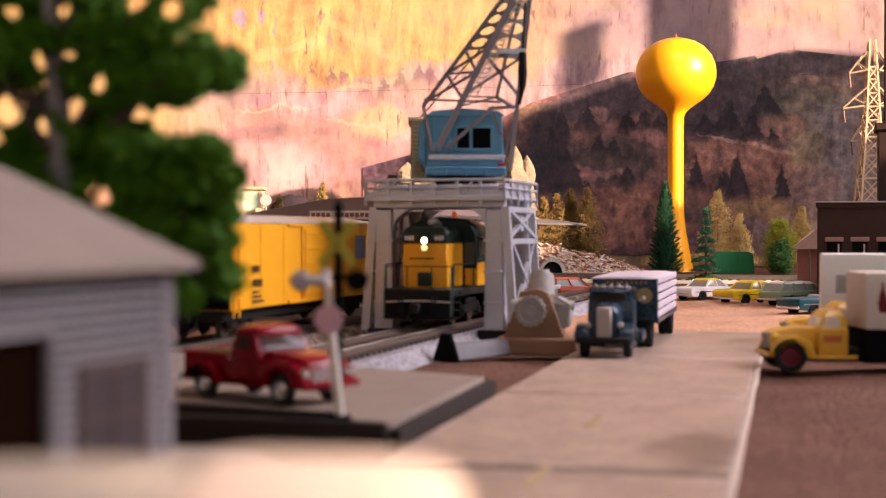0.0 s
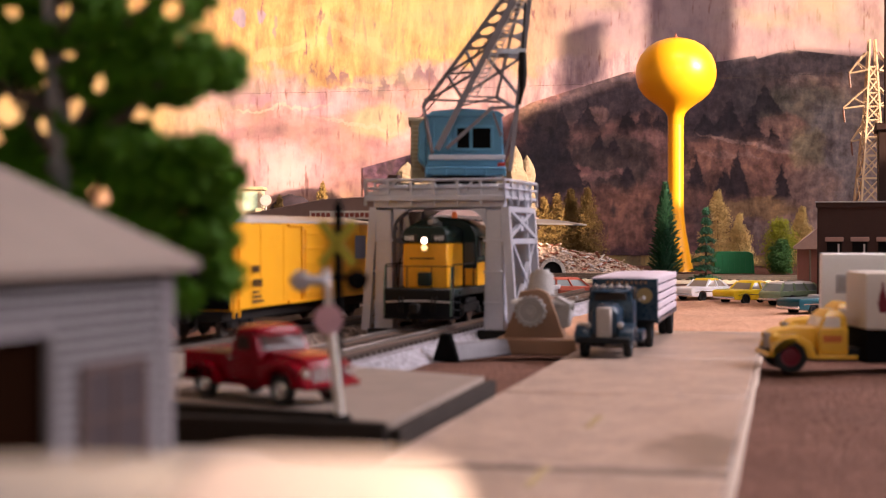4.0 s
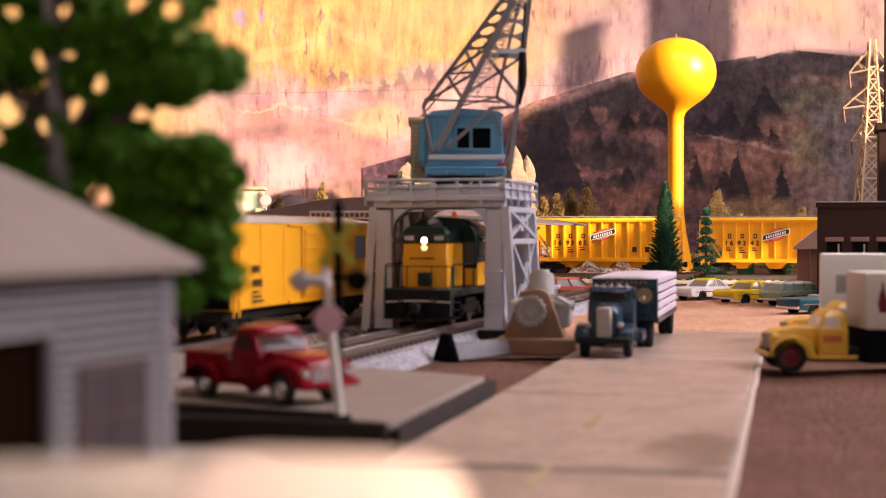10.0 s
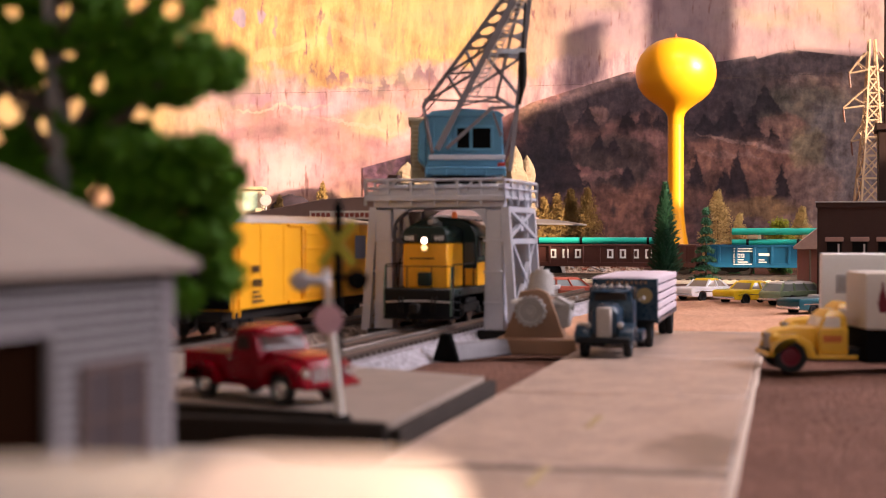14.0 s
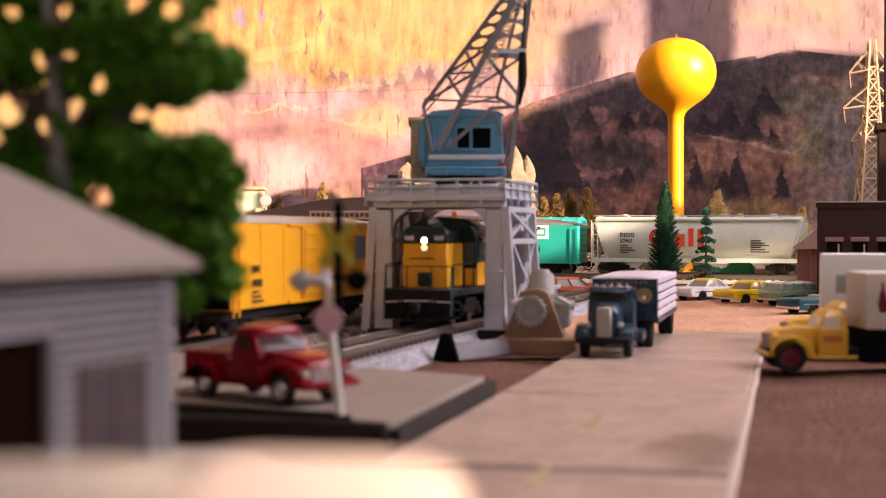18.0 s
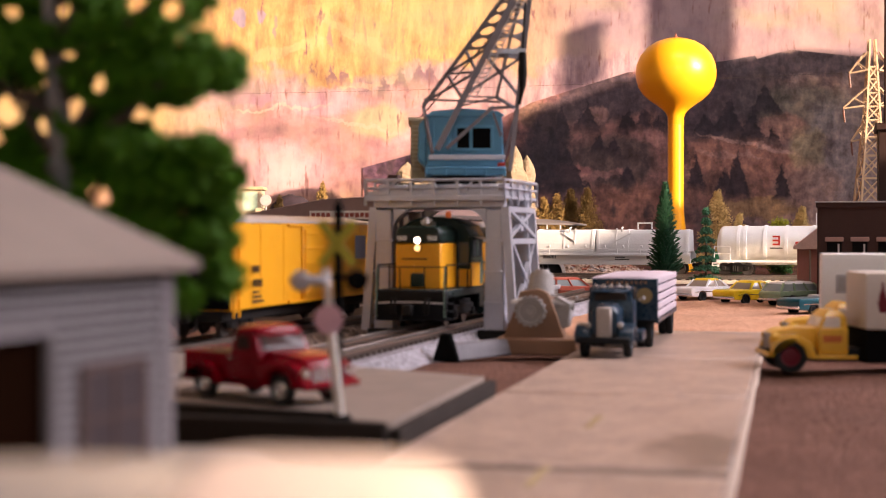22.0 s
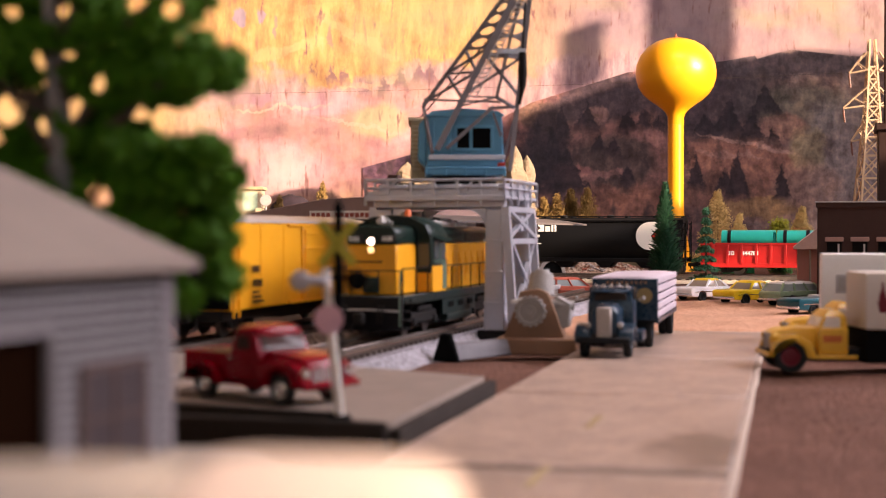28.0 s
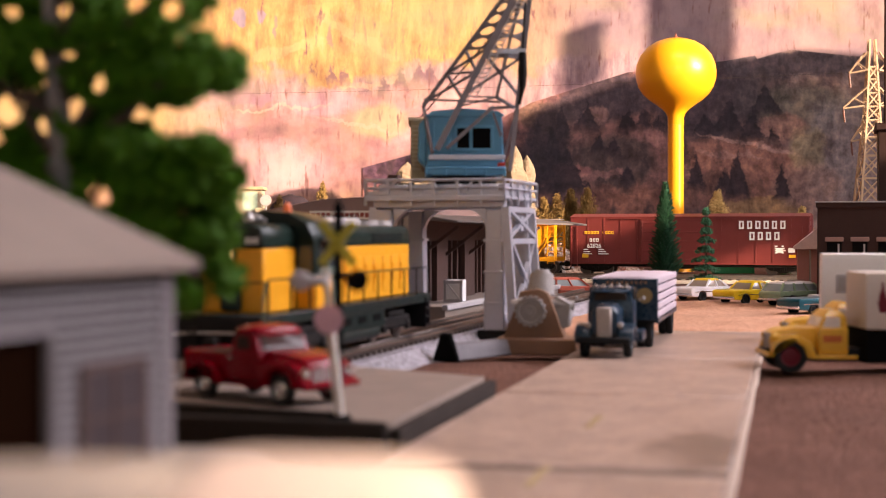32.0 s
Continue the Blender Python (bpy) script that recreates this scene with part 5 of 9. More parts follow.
    for x in (-h + 4.6, h - 3.3):
        bars(t, x, -1.47, 2.2, [(0, 0.1, 0.55, 0.14), (0, 0.4, 0.55, 0.14), (0, 0.7, 0.55, 0.14), (0.42, 0.1, 0.14, 0.74)], M["lettering_red"], "red emblem")
        bars(t, x - 0.2, -1.47, 2.05, [(0, 0, 0.95, 0.08)], M["lettering_black"])
    for x in (-h + 6.2, 2.0):
        bars(t, x, -1.47, 2.2, [(0, 0, 2.2, 0.16), (0.1, 0.22, 1.9, 0.16)], M["lettering_red"], "red lettering bars")
    bars(t, h - 5.2, -1.48, 1.9, [(0, 0, 0.5, 0.7)], M["lettering_black"])
    # coil cars
    for (a, b), hood, deck, label in ((COILS[0], "coil_white", "coil_white", "pale grey coil car with two rounded covers"), (COILS[1], "coil_orange", "black", "orange coil car on a black frame"),
                                      (COILS[2], "coil_white", "coil_white", "pale grey coil car with two rounded covers")):
        t, h = car("coil_car", label, "freight car", a, b)
        coil_car(t, h, M[hood], M[deck])
        ink = M["lettering_white"] if deck == "black" else M["lettering_black"]
        bars(t, -h + 1.9, -1.56, 1.22, word(4, 0.28), ink)
        lettering(t, "7024" if deck == "black" else "208701", -h + 3.3, -1.57, 1.22, 0.38, ink, 0.01)
        bars(t, 1.6, -1.56, 1.3, small_print(n=2, w=1.5), ink)
        bars(t, h - 3.4, -1.56, 1.22, [(0, 0, 0.3, 0.3)], ink)
        if deck == "black":
            part("stripe", G().box(-h + 0.4, -1.41, 2.0, -0.3, -1.395, 2.35).box(0.3, -1.41, 2.0, h - 0.4, -1.395, 2.35), M["dark_green"], t, "dark green stripe")
            for x0 in (-h + 0.9, 0.8):
                bars(t, x0, -1.412, 2.12, [(k * 0.22, 0, 0.13, 0.12) for k in range(24)], M["lettering_yellow"], "small yellow bars")
    # red gondola with covered green pipes
    t, h = car("gondola", "bright red ribbed gondola loaded with green pipes", "freight car", *RED_GON)
    gondola(t, h, 2.45, M["gondola_red"], 13)
    bars(t, h - 3.6, -1.61, 1.6, word(3, 0.42, 0.75, 0.55), M["lettering_white"], "white block initials")
    bars(t, -h + 2.0, -1.61, 1.55, word(2, 0.3), M["lettering_white"])
    lettering(t, "344783", -h + 3.1, -1.62, 1.55, 0.42, M["lettering_white"], 0.012, "white car number 344783")
    for y in (-0.72, 0.72):
        for a, b in ((-h + 1.5, -h + 5.4), (-h + 5.7, 0.6), (0.9, h - 1.0)):
            load("pipe", "large sea-green pipe lying in the gondola", "pipe", t, tube(a, b, y, 2.75, 0.7), M["pipe_green"])
    for x in (-h + 2.1, -h + 6.3, 0.0, h - 2.4):
        part("load_strap", G().lathe([(0.71, x - 0.13), (0.74, x - 0.13), (0.74, x + 0.13), (0.71, x + 0.13)], 20, (0, -0.72, 2.75), "x", False), M["black"], t, "black strap round the pipes")
    # black hopper
    t, h = car("covered_hopper", "glossy black cylindrical hopper with a white disc", "freight car", *BLACK_HOPPER)
    round_hopper(t, h, M["black"], 4.5, 0.75, side_bulge=0.42, roof=M["black"])
    y = -1.59
    bars(t, -h + 3.1, y, 3.35, [(0, 0, 0.5, 0.6), (0.6, 0, 0.5, 0.6), (1.35, 0, 0.5, 0.6), (1.95, 0, 0.4, 0.42), (2.45, 0, 0.15, 0.55), (2.7, 0, 0.15, 0.6)], M["lettering_white"], "white slanted block lettering")
    bars(t, -h + 3.1, y, 2.9, word(2, 0.22), M["lettering_white"])
    lettering(t, "388520", -h + 3.7, y - 0.01, 2.9, 0.3, M["lettering_white"], 0.008)
    bars(t, -h + 3.1, y, 2.7, small_print(n=4, w=1.6), M["lettering_white"])
    disc = G()
    c = (h - 2.8, 3.0)
    disc.prism([(c[0] + 1.1 * math.cos(a), c[1] + 1.1 * math.sin(a)) for a in [math.pi * (0.5 + i / 14) for i in range(15)]], "y", y - 0.006, y + 0.01)
    disc.prism([(c[0], c[1] - 1.1), (c[0] + 1.1, c[1] - 1.1), (c[0] + 0.05, c[1]), (c[0] + 1.1, c[1] + 1.1), (c[0], c[1] + 1.1)], "y", y - 0.006, y + 0.01)
    part("emblem", disc, M["lettering_white"], t, "white half disc")
    part("emblem_point", G().prism([(c[0] + 0.15, c[1]), (c[0] + 1.15, c[1] + 1.0), (c[0] + 1.15, c[1] - 1.0)], "y", y - 0.006, y + 0.01), M["lettering_red"], t, "red triangle")
    # wheat hopper
    t, h = car("covered_hopper", "red and brown cylindrical grain hopper with yellow sheaf", "freight car", *GRAIN_HOPPER)
    round_hopper(t, h, M["wheat_red"], 4.5, 0.75, side_bulge=0.42, lower=M["wheat_brown"], roof=M["wheat_brown"])
    lower = G()
    lower.prism([(-h + 0.5, 4.2), (-2.3, 4.2), (0.3, 2.05), (h - 0.75, 2.05), (h - 0.9, 1.3), (-h + 0.9, 1.3), (-h + 0.7, 2.0)], "y", y + 0.0, y + 0.02)
    part("brown_field", lower, M["wheat_brown"], t, "dark brown lower field")
    band = G()
    for d in (0.0, 0.17, 0.34):
        band.prism([(-2.35 + d, 4.2), (-2.2 + d, 4.2), (0.35 + d * 0.6, 2.12 + d), (h - 1.55, 2.12 + d), (h - 1.55, 2.02 + d), (0.25 + d * 0.6, 2.02 + d)], "y", y - 0.01, y + 0.01)
    part("stripe", band, M["lettering_yellow"], t, "thin yellow stripes")
    lettering(t, "Saskatchewan", 1.2, y - 0.012, 3.4, 0.72, M["lettering_yellow"], 0.0)
    sx = -4.0
    sheaf = G()
    for k in range(13):
        u = (k - 6) / 6
        sheaf.rod([(sx + u * 0.42, y - 0.02, 1.85), (sx + u * 0.34, y - 0.02, 2.7), (sx + u * 0.5, y - 0.02, 3.3), (sx + u * 0.85, y - 0.02, 3.62 - 0.12 * u * u), (sx + u * 1.1, y - 0.02, 3.45 - 0.25 * abs(u)), (sx + u * 1.2, y - 0.02, 3.1 - 0.2 * abs(u))], 0.055, 6)
    part("sheaf", sheaf, M["lettering_yellow"], t, "yellow wheat sheaf")
    bars(t, -h + 2.3, y - 0.015, 2.7, word(9, 0.15) + small_print(0, -0.25, 3, 1.4), M["lettering_yellow"])
    # maroon boxcar
    t, h = car("boxcar", "maroon high boxcar with plug doors and white lettering", "freight car", *MAROON_BOX)
    box_car(t, h, 3.15, 4.7, M["box_maroon"], -1.2, 4.9, 14, roof=M["box_maroon"])
    y = -1.63
    bars(t, h - 5.3, y, 3.55, word(6, 0.62, 0.62, 0.38), M["lettering_white"], "white block lettering")
    bars(t, h - 4.5, y, 2.7, word(4, 0.62, 0.62, 0.38), M["lettering_white"], "white block lettering")
    bars(t, -h + 1.2, y, 3.15, word(5, 0.24) + word(1, 0.1, x=1.4, z=0.08) + word(3, 0.24, x=1.65), M["lettering_yellow"])
    bars(t, -h + 1.6, y, 2.55, word(3, 0.26), M["lettering_white"])
    lettering(t, "62826", -h + 1.4, y - 0.01, 2.08, 0.45, M["lettering_white"], 0.01, "white car number 62826")
    bars(t, -h + 1.1, y, 1.9, small_print(n=3, w=0.7) + small_print(1.2, 0, 3, 0.8), M["lettering_white"])
    bars(t, -h + 1.0, y, 1.3, [(0, 0, 0.5, 0.3)], M["lettering_yellow"])
    bars(t, h - 1.6, y, 1.75, [(0, 0, 0.5, 0.35), (-0.9, 0, 0.5, 0.35)], M["lettering_white"])
    bars(t, h - 1.55, y, 1.35, [(0, 0, 0.5, 0.24)], M["lettering_yellow"])
    bars(t, h - 2.6, y, 2.2, small_print(n=4, w=0.35) + small_print(0.5, 0, 4, 0.3), M["lettering_white"])
    # the car behind it
    t, h = car("covered_hopper", "orange-yellow ribbed covered hopper at the train's tail", "freight car", *LAST)
    rib_hopper(t, h, 4.3, M["hopper_orange"])


def pipes(t, spans, z0, z1):
    for a, b in spans:
        for y in (-0.9, 0.9):
            load("pipe", "slim sea-green pipe stacked on the gondola", "pipe", t, tube(a, b, y, z1, 0.26), M["pipe_green"])
    mid = (spans[0][0] + spans[-1][1]) / 2
    for x in (spans[0][0] + 1.6, mid, spans[-1][1] - 1.6):
        load("timber_block", "pale timber block between the stacked pipes", "block", t, G().box(x - 0.4, -1.2, 2.76, x + 0.4, 1.2, 3.1, 0.03), M["tan"])


def pipes2(t, a, b, z=3.05):
    for y in (-0.9, 0.9):
        load("pipe", "slim sea-green pipe lying in the gondola", "pipe", t, tube(a, b, y, z, 0.26), M["pipe_green"])
    for x in (a + 1.2, (a + b) / 2 - 1.0, b - 1.4):
        part("load_strap", G().lathe([(0.265, x - 0.1), (0.285, x - 0.1), (0.285, x + 0.1), (0.265, x + 0.1)], 16, (0, -0.9, z), "x", False), M["black"], t, "black strap round the pipe")


def road_engine(t, h):
    yel, grn = M["rail_yellow"], M["dark_green"]
    part("frame", G().box(-h, -1.5, 1.2, h, 1.5, 1.6, 0.03), M["black"], t)
    part("sill_stripe", G().box(-h, -1.53, 1.52, h, -1.5, 1.62).box(-h, 1.5, 1.52, h, 1.53, 1.62), yel, t, "yellow sill stripe")
    part("hood", G().prism([(-1.0, 1.6), (1.0, 1.6), (1.0, 3.75), (-1.0, 3.75)], "x", -h + 0.6, h - 6.2, 0.03), yel, t)
    part("hood_top", G().prism([(-0.98, 3.76), (0.98, 3.76), (0.8, 4.2), (-0.8, 4.2)], "x", -h + 0.6, h - 6.2, 0.03), M["grey_green"], t, "grey-green hood top")
    part("radiator", G().prism([(-1.35, 3.85), (1.35, 3.85), (1.35, 4.3), (1.1, 4.6), (-1.1, 4.6), (-1.35, 4.3)], "x", h - 10.4, h - 6.6, 0.05), M["grey_green"], t, "grey-green equipment box")
    for x in (-h + 4.6, -h + 7.2):
        part("exhaust", G().box(x - 0.5, -0.5, 4.18, x + 0.5, 0.5, 4.5, 0.06), M["roof_silver"], t)
    part("cab", G().prism([(h - 6.2, 1.6), (h - 3.3, 1.6), (h - 3.1, 3.6), (h - 3.4, 4.5), (h - 6.2, 4.5)], "y", -1.5, 1.5, 0.06), yel, t)
    part("nose", G().prism([(h - 3.2, 1.6), (h - 0.9, 1.6), (h - 0.9, 3.3), (h - 1.2, 3.5), (h - 3.2, 3.7)], "y", -1.05, 1.05, 0.08), yel, t)
    g = G().box(h - 6.2, -1.52, 2.6, h - 4.0, -1.49, 3.4).prism([(h - 4.0, 2.6), (h - 2.6, 2.6), (h - 1.4, 3.35), (h - 4.0, 3.35)], "y", -1.525, -1.49)
    g.prism([(h - 8.2, 2.7), (h - 6.2, 2.7), (h - 6.2, 3.9), (h - 7.2, 3.9)], "y", -1.03, -1.0)
    part("green_band", g, grn, t, "dark green diagonal band")
    for x0, x1 in ((h - 5.6, h - 4.8), (h - 4.6, h - 3.9)):
        part("cab_window", G().box(x0, -1.53, 3.5, x1, -1.5, 4.15, 0.01), M["glass_dark"], t)
    part("windscreen", G().box(h - 3.35, -1.2, 3.75, h - 3.1, 1.2, 4.25, 0.02), M["glass_dark"], t)
    lettering(t, "8 8 0 6", -h + 3.6, -1.02, 2.72, 0.62, M["lettering_black"], 0.0, "black engine number 8806")
    bars(t, -h + 6.4, -1.01, 2.6, [(0.1, 0.55, 0.12, 0.4), (0.3, 0.55, 0.12, 0.4), (0, 0.2, 0.5, 0.16)], M["lettering_black"])
    lettering(t, "OPERATION", -h + 7.4, -1.02, 2.98, 0.46, M["lettering_black"], 0.01)
    lettering(t, "LIFESAVER", -h + 7.7, -1.02, 2.6, 0.46, M["lettering_black"], 0.01)
    emblem(t, h - 5.0, -1.53, 2.95, 1.0)
    doors = G()
    for i in range(9):
        x = -h + 1.3 + i * 1.25
        doors.box(x, -1.02, 1.75, x + 0.03, -0.99, 3.6)
    part("door_seams", doors, M["lettering_black"], t)
    for s in (-1, 1):
        rail_run(t, "handrail", [(-h + 0.3 + i * 1.7, s * 1.45, 1.6) for i in range(9)], 1.0, 0.05, M["black"], True)
    part("nose_rail", railing([(h - 0.2, -1.3, 1.2), (h - 0.2, -0.5, 1.2), (h - 0.2, 0.5, 1.2), (h - 0.2, 1.3, 1.2)], 1.25, 0.05), M["white"], t, "white front grab rail")
    part("pilot", G().prism([(h - 0.25, 1.3), (h + 0.05, 1.3), (h + 0.12, 0.25), (h - 0.05, 0.25)], "y", -1.45, 1.45, 0.04), M["black"], t)
    for x in (h - 1.0, -h + 0.3):
        part("steps", G().box(x, -1.5, 0.3, x + 0.7, -1.15, 1.2, 0.02), M["black"], t)
    part("fuel_tank", G().box(-3.9, -1.35, 0.35, 3.9, 1.35, 1.2, 0.15), M["matt_black"], t)
    part("side_sheet", G().box(-h + 0.9, -1.46, 1.0, h - 0.9, -1.42, 1.2).box(-h + 0.9, 1.42, 1.0, h - 0.9, 1.46, 1.2), M["matt_black"], t)
    for x in (-2.4, 0.4):
        part("tank_panel", G().box(x, -1.37, 0.62, x + 1.9, -1.34, 0.92, 0.01), M["truck_steel"], t)
    for x in (-h + 3.3, h - 3.3):
        b = part("bogie", G().box(x - 2.5, -1.15, 0.5, x + 2.5, -0.95, 0.95, 0.06).box(x - 2.5, 0.95, 0.5, x + 2.5, 1.15, 0.95, 0.06).box(x - 0.3, -1.1, 0.5, x + 0.3, 1.1, 1.1), M["truck_steel"], t)
        for wx in (-1.9, 0, 1.9):
            part("wheelset", WHEELS, None, b, at=(x + wx, 0, 0.48))
    couplers(t, -h, h)


def yard_engine():
    """The older high-nosed switcher; x = 0 on the front of the short hood."""
    yel, grn = M["rail_yellow"], M["dark_green"]
    x, y = yard_point(0)
    t = thing("switcher_locomotive", "yellow and dark green high-nosed diesel switcher with lit headlight", "locomotive", x, y, RAIL, 90 + YARD_TURN + 180)
    part("deck", G().box(-14.95, -1.45, 1.2, 0.9, 1.45, 1.52, 0.03), M["deck_green"], t)
    for s, e in ((1, 0.9), (-1, -14.95)):
        part("pilot", G().prism([(e - s * 0.2, 1.5), (e + s * 0.08, 1.5), (e + s * 0.1, 0.35), (e - s * 0.05, 0.3)], "y", -1.42, 1.42, 0.04), M["black"], t)
        for sy in (-1, 1):
            g = G()
            for i in range(4):
                g.box(e - s * 0.1, sy * 1.2 - 0.3, 0.35 + i * 0.3, e - s * 0.75, sy * 1.2 + 0.3, 0.4 + i * 0.3)
            g.box(e - s * 0.78, sy * 1.2 - 0.3, 0.3, e - s * 0.74, sy * 1.2 + 0.3, 1.4)
            part("steps", g, M["black"], t)
    low = [(-0.92, 1.52), (0.92, 1.52), (0.92, 3.3), (-0.92, 3.3)]
    top = [(-0.93, 3.3), (0.93, 3.3), (0.93, 3.72), (0.84, 3.9), (0.66, 3.98), (-0.66, 3.98), (-0.84, 3.9), (-0.93, 3.72)]
    part("short_hood", G().prism(low, "x", -2.5, 0.0, 0.05), yel, t)
    part("short_hood_top", G().prism(top, "x", -2.5, 0.02, 0.06), grn, t)
    part("long_hood", G().prism(low, "x", -13.95, -4.55, 0.05), yel, t)
    part("long_hood_top", G().prism(top, "x", -13.97, -4.55, 0.06), grn, t)
    for s in (-1, 1):
        for i in range(9):
            x0 = -13.6 + i * 1.0
            d = part("hood_door", G().box(x0, s * 0.93 - 0.02, 1.75, x0 + 0.9, s * 0.93 + 0.02, 2.95, 0.012), yel, t)
            part("latch", G().cyl((x0 + 0.8, s * 0.97, 2.1), (x0 + 0.8, s * 0.97, 2.7), 0.025, n=6), yel, d)
        lv = G()
        for k in range(5):
            lv.box(-12.9, s * 0.95 - 0.02, 3.38 + k * 0.07, -9.6, s * 0.95 + 0.02, 3.42 + k * 0.07)
        part("grille", lv, M["deck_green"], t, "dark louvred grille")
        rail_run(t, "walkway_rail", [(-14.7 + i * 1.5, s * 1.42, 1.52) for i in range(8)], 0.95, 0.026, M["black"])
        part("front_rail", railing([(-2.3, s * 1.42, 1.52), (-0.8, s * 1.42, 1.52), (0.8, s * 1.38, 1.52)], 0.95, 0.03, False), M["black"], t)
    roof = [(-1.52, 3.6), (-1.3, 4.02), (-0.75, 4.3), (0, 4.38), (0.75, 4.3), (1.3, 4.02), (1.52, 3.6)]
    part("cab", G().prism([(-1.5, 1.52), (1.5, 1.52), (1.5, 3.6), (1.28, 3.98), (0.74, 4.24), (0, 4.32), (-0.74, 4.24), (-1.28, 3.98), (-1.5, 3.6)], "x", -4.55, -2.5, 0.04), grn, t)
    part("cab_roof", G().prism(roof + [(a * 0.96, b - 0.07) for a, b in roof[::-1]], "x", -4.75, -2.3, 0.01), grn, t)
    for s in (-1, 1):
        part("cab_panel", G().box(-4.5, s * 1.507 - 0.02, 1.55, -2.55, s * 1.507 + 0.02, 2.5), yel, t, "yellow lower cab panel")
        part("cab_panel", G().box(-2.52, s * 1.215 - 0.265, 1.55, -2.475, s * 1.215 + 0.265, 2.25), yel, t, "yellow lower cab panel")
    for s in (-1, 1):
        for a, b in ((-4.3, -3.65), (-3.45, -2.8)):
            part("cab_window", G().box(a, s * 1.51 - 0.025, 2.75, b, s * 1.51 + 0.025, 3.5, 0.02), M["glass_dark"], t)
        part("front_window", G().box(-2.51, s * 1.2 - 0.22, 2.45, -2.47, s * 1.2 + 0.22, 3.35, 0.02), M["glass_dark"], t)
        part("awning", G().prism([(s * 1.5, 3.58), (s * 1.85, 3.45), (s * 1.85, 3.42), (s * 1.5, 3.54)], "x", -4.3, -2.8), grn, t)
    part("number_board", G().box(0.0, 0.3, 3.36, 0.06, 0.86, 3.66, 0.02).box(0.0, -0.86, 3.36, 0.06, -0.3, 3.66, 0.02), M["lettering_black"], t)
    bars_g = G()
    for y0 in (-0.82, 0.42):
        for i in range(4):
            bars_g.box(0.055, y0 + i * 0.1, 3.42, 0.07, y0 + i * 0.1 + 0.06, 3.6)
    part("number_bars", bars_g, M["lettering_white"], t)
    for z, m in ((3.42, "headlight"), (3.13, "headlight_low")):
        part("headlight_rim", G().lathe([(0.12, 0.0), (0.15, 0.02), (0.15, 0.1), (0.11, 0.11)], 16, (0.0, 0, z), "x"), grn, t)
        part("headlight", G().lathe([(0.001, 0.115), (0.1, 0.125), (0.125, 0.11)], 16, (0.0, 0, z), "x"), M[m], t, "glowing headlight")
    part("nose_door", G().box(-0.02, -0.75, 1.6, 0.03, -0.15, 2.5, 0.015), yel, t)
    part("brake_box", G().box(0.0, -0.25, 1.6, 0.28, 0.3, 2.15, 0.08), grn, t, "dark brake housing")
    g = railing([(0.82, -1.35, 1.5), (0.82, -0.5, 1.5), (0.82, 0.5, 1.5), (0.82, 1.35, 1.5)], 0.9, 0.022, False)
    g.rod([(0.08, -0.6, 2.7), (0.14, -0.6, 2.7), (0.14, 0.4, 2.7), (0.08, 0.4, 2.7)], 0.025)
    part("end_rail", g, M["black"], t)
    part("uncoupling_lever", G().rod([(1.0, -1.3, 1.0), (1.08, -0.4, 1.05), (1.08, 0.4, 1.05), (1.0, 1.3, 1.0)], 0.035), M["roof_silver"], t)
    hoses = G()
    for k in (-0.75, -0.6, 0.6, 0.75):
        hoses.rod([(1.0, k, 1.2), (1.2, k, 0.95), (1.15, k * 0.95, 0.55)], 0.045)
    part("air_hoses", hoses, M["truck_steel"], t)
    for sy in (-1, 1):
        part("grab_iron", G().rod([(0.95, sy * 1.36, 0.5), (1.1, sy * 1.36, 0.5), (1.1, sy * 1.36, 1.9), (0.95, sy * 1.36, 2.4)], 0.03), M["grey_green"], t)
    part("beacon", G().lathe([(0.12, 4.3), (0.12, 4.5), (0.07, 4.6), (0.01, 4.62)], 12, (-3.3, 0.35, 0)), M["beacon"], t, "amber beacon")
    part("bell", G().lathe([(0.16, 4.1), (0.1, 4.25), (0.05, 4.34)], 12, (-1.2, 0, 0)), M["roof_silver"], t)
    part("horn", G().cyl((-2.2, -0.2, 4.12), (-1.5, -0.2, 4.15), 0.05, 0.12).cyl((-2.2, 0.0, 4.12), (-1.6, 0.0, 4.2), 0.05, 0.12).box(-2.3, -0.3, 3.95, -2.1, 0.1, 4.15), M["roof_silver"], t)
    part("exhaust", G().box(-8.2, -0.25, 3.95, -7.6, 0.25, 4.3, 0.04).box(-10.2, -0.25, 3.95, -9.6, 0.25, 4.3, 0.04), M["black"], t)
    part("air_tank", G().cyl((-9.0, 0.55, 4.05), (-5.4, 0.55, 4.05), 0.18).cyl((-9.0, -0.55, 4.05), (-5.4, -0.55, 4.05), 0.18), M["roof_silver"], t, "grey roof air tank")
    for xf in (-11.2, -12.8):
        part("fan", G().lathe([(0.6, 3.95), (0.6, 4.15), (0.5, 4.16), (0.5, 4.08), (0.05, 4.1)], 20, (xf, 0, 0)), M["roof_silver"], t)
    part("fuel_tank", G().box(-9.3, -1.2, 0.35, -4.6, 1.2, 1.15, 0.2), M["matt_black"], t)
    for s in (-1, 1):
        skirt = part("side_skirt", G().box(-9.5, s * 1.36 - 0.05, 0.62, -4.4, s * 1.36 + 0.05, 1.22, 0.02), M["deck_green"], t, "dark green side skirt")
        for k in range(3):
            # black plates painted for the shaded holes in the skirt
            part("slot", G().box(-9.0 + k * 1.5, s * 1.415 - 0.012, 0.86, -8.2 + k * 1.5, s * 1.415 + 0.012, 1.08), M["matt_black"], skirt)
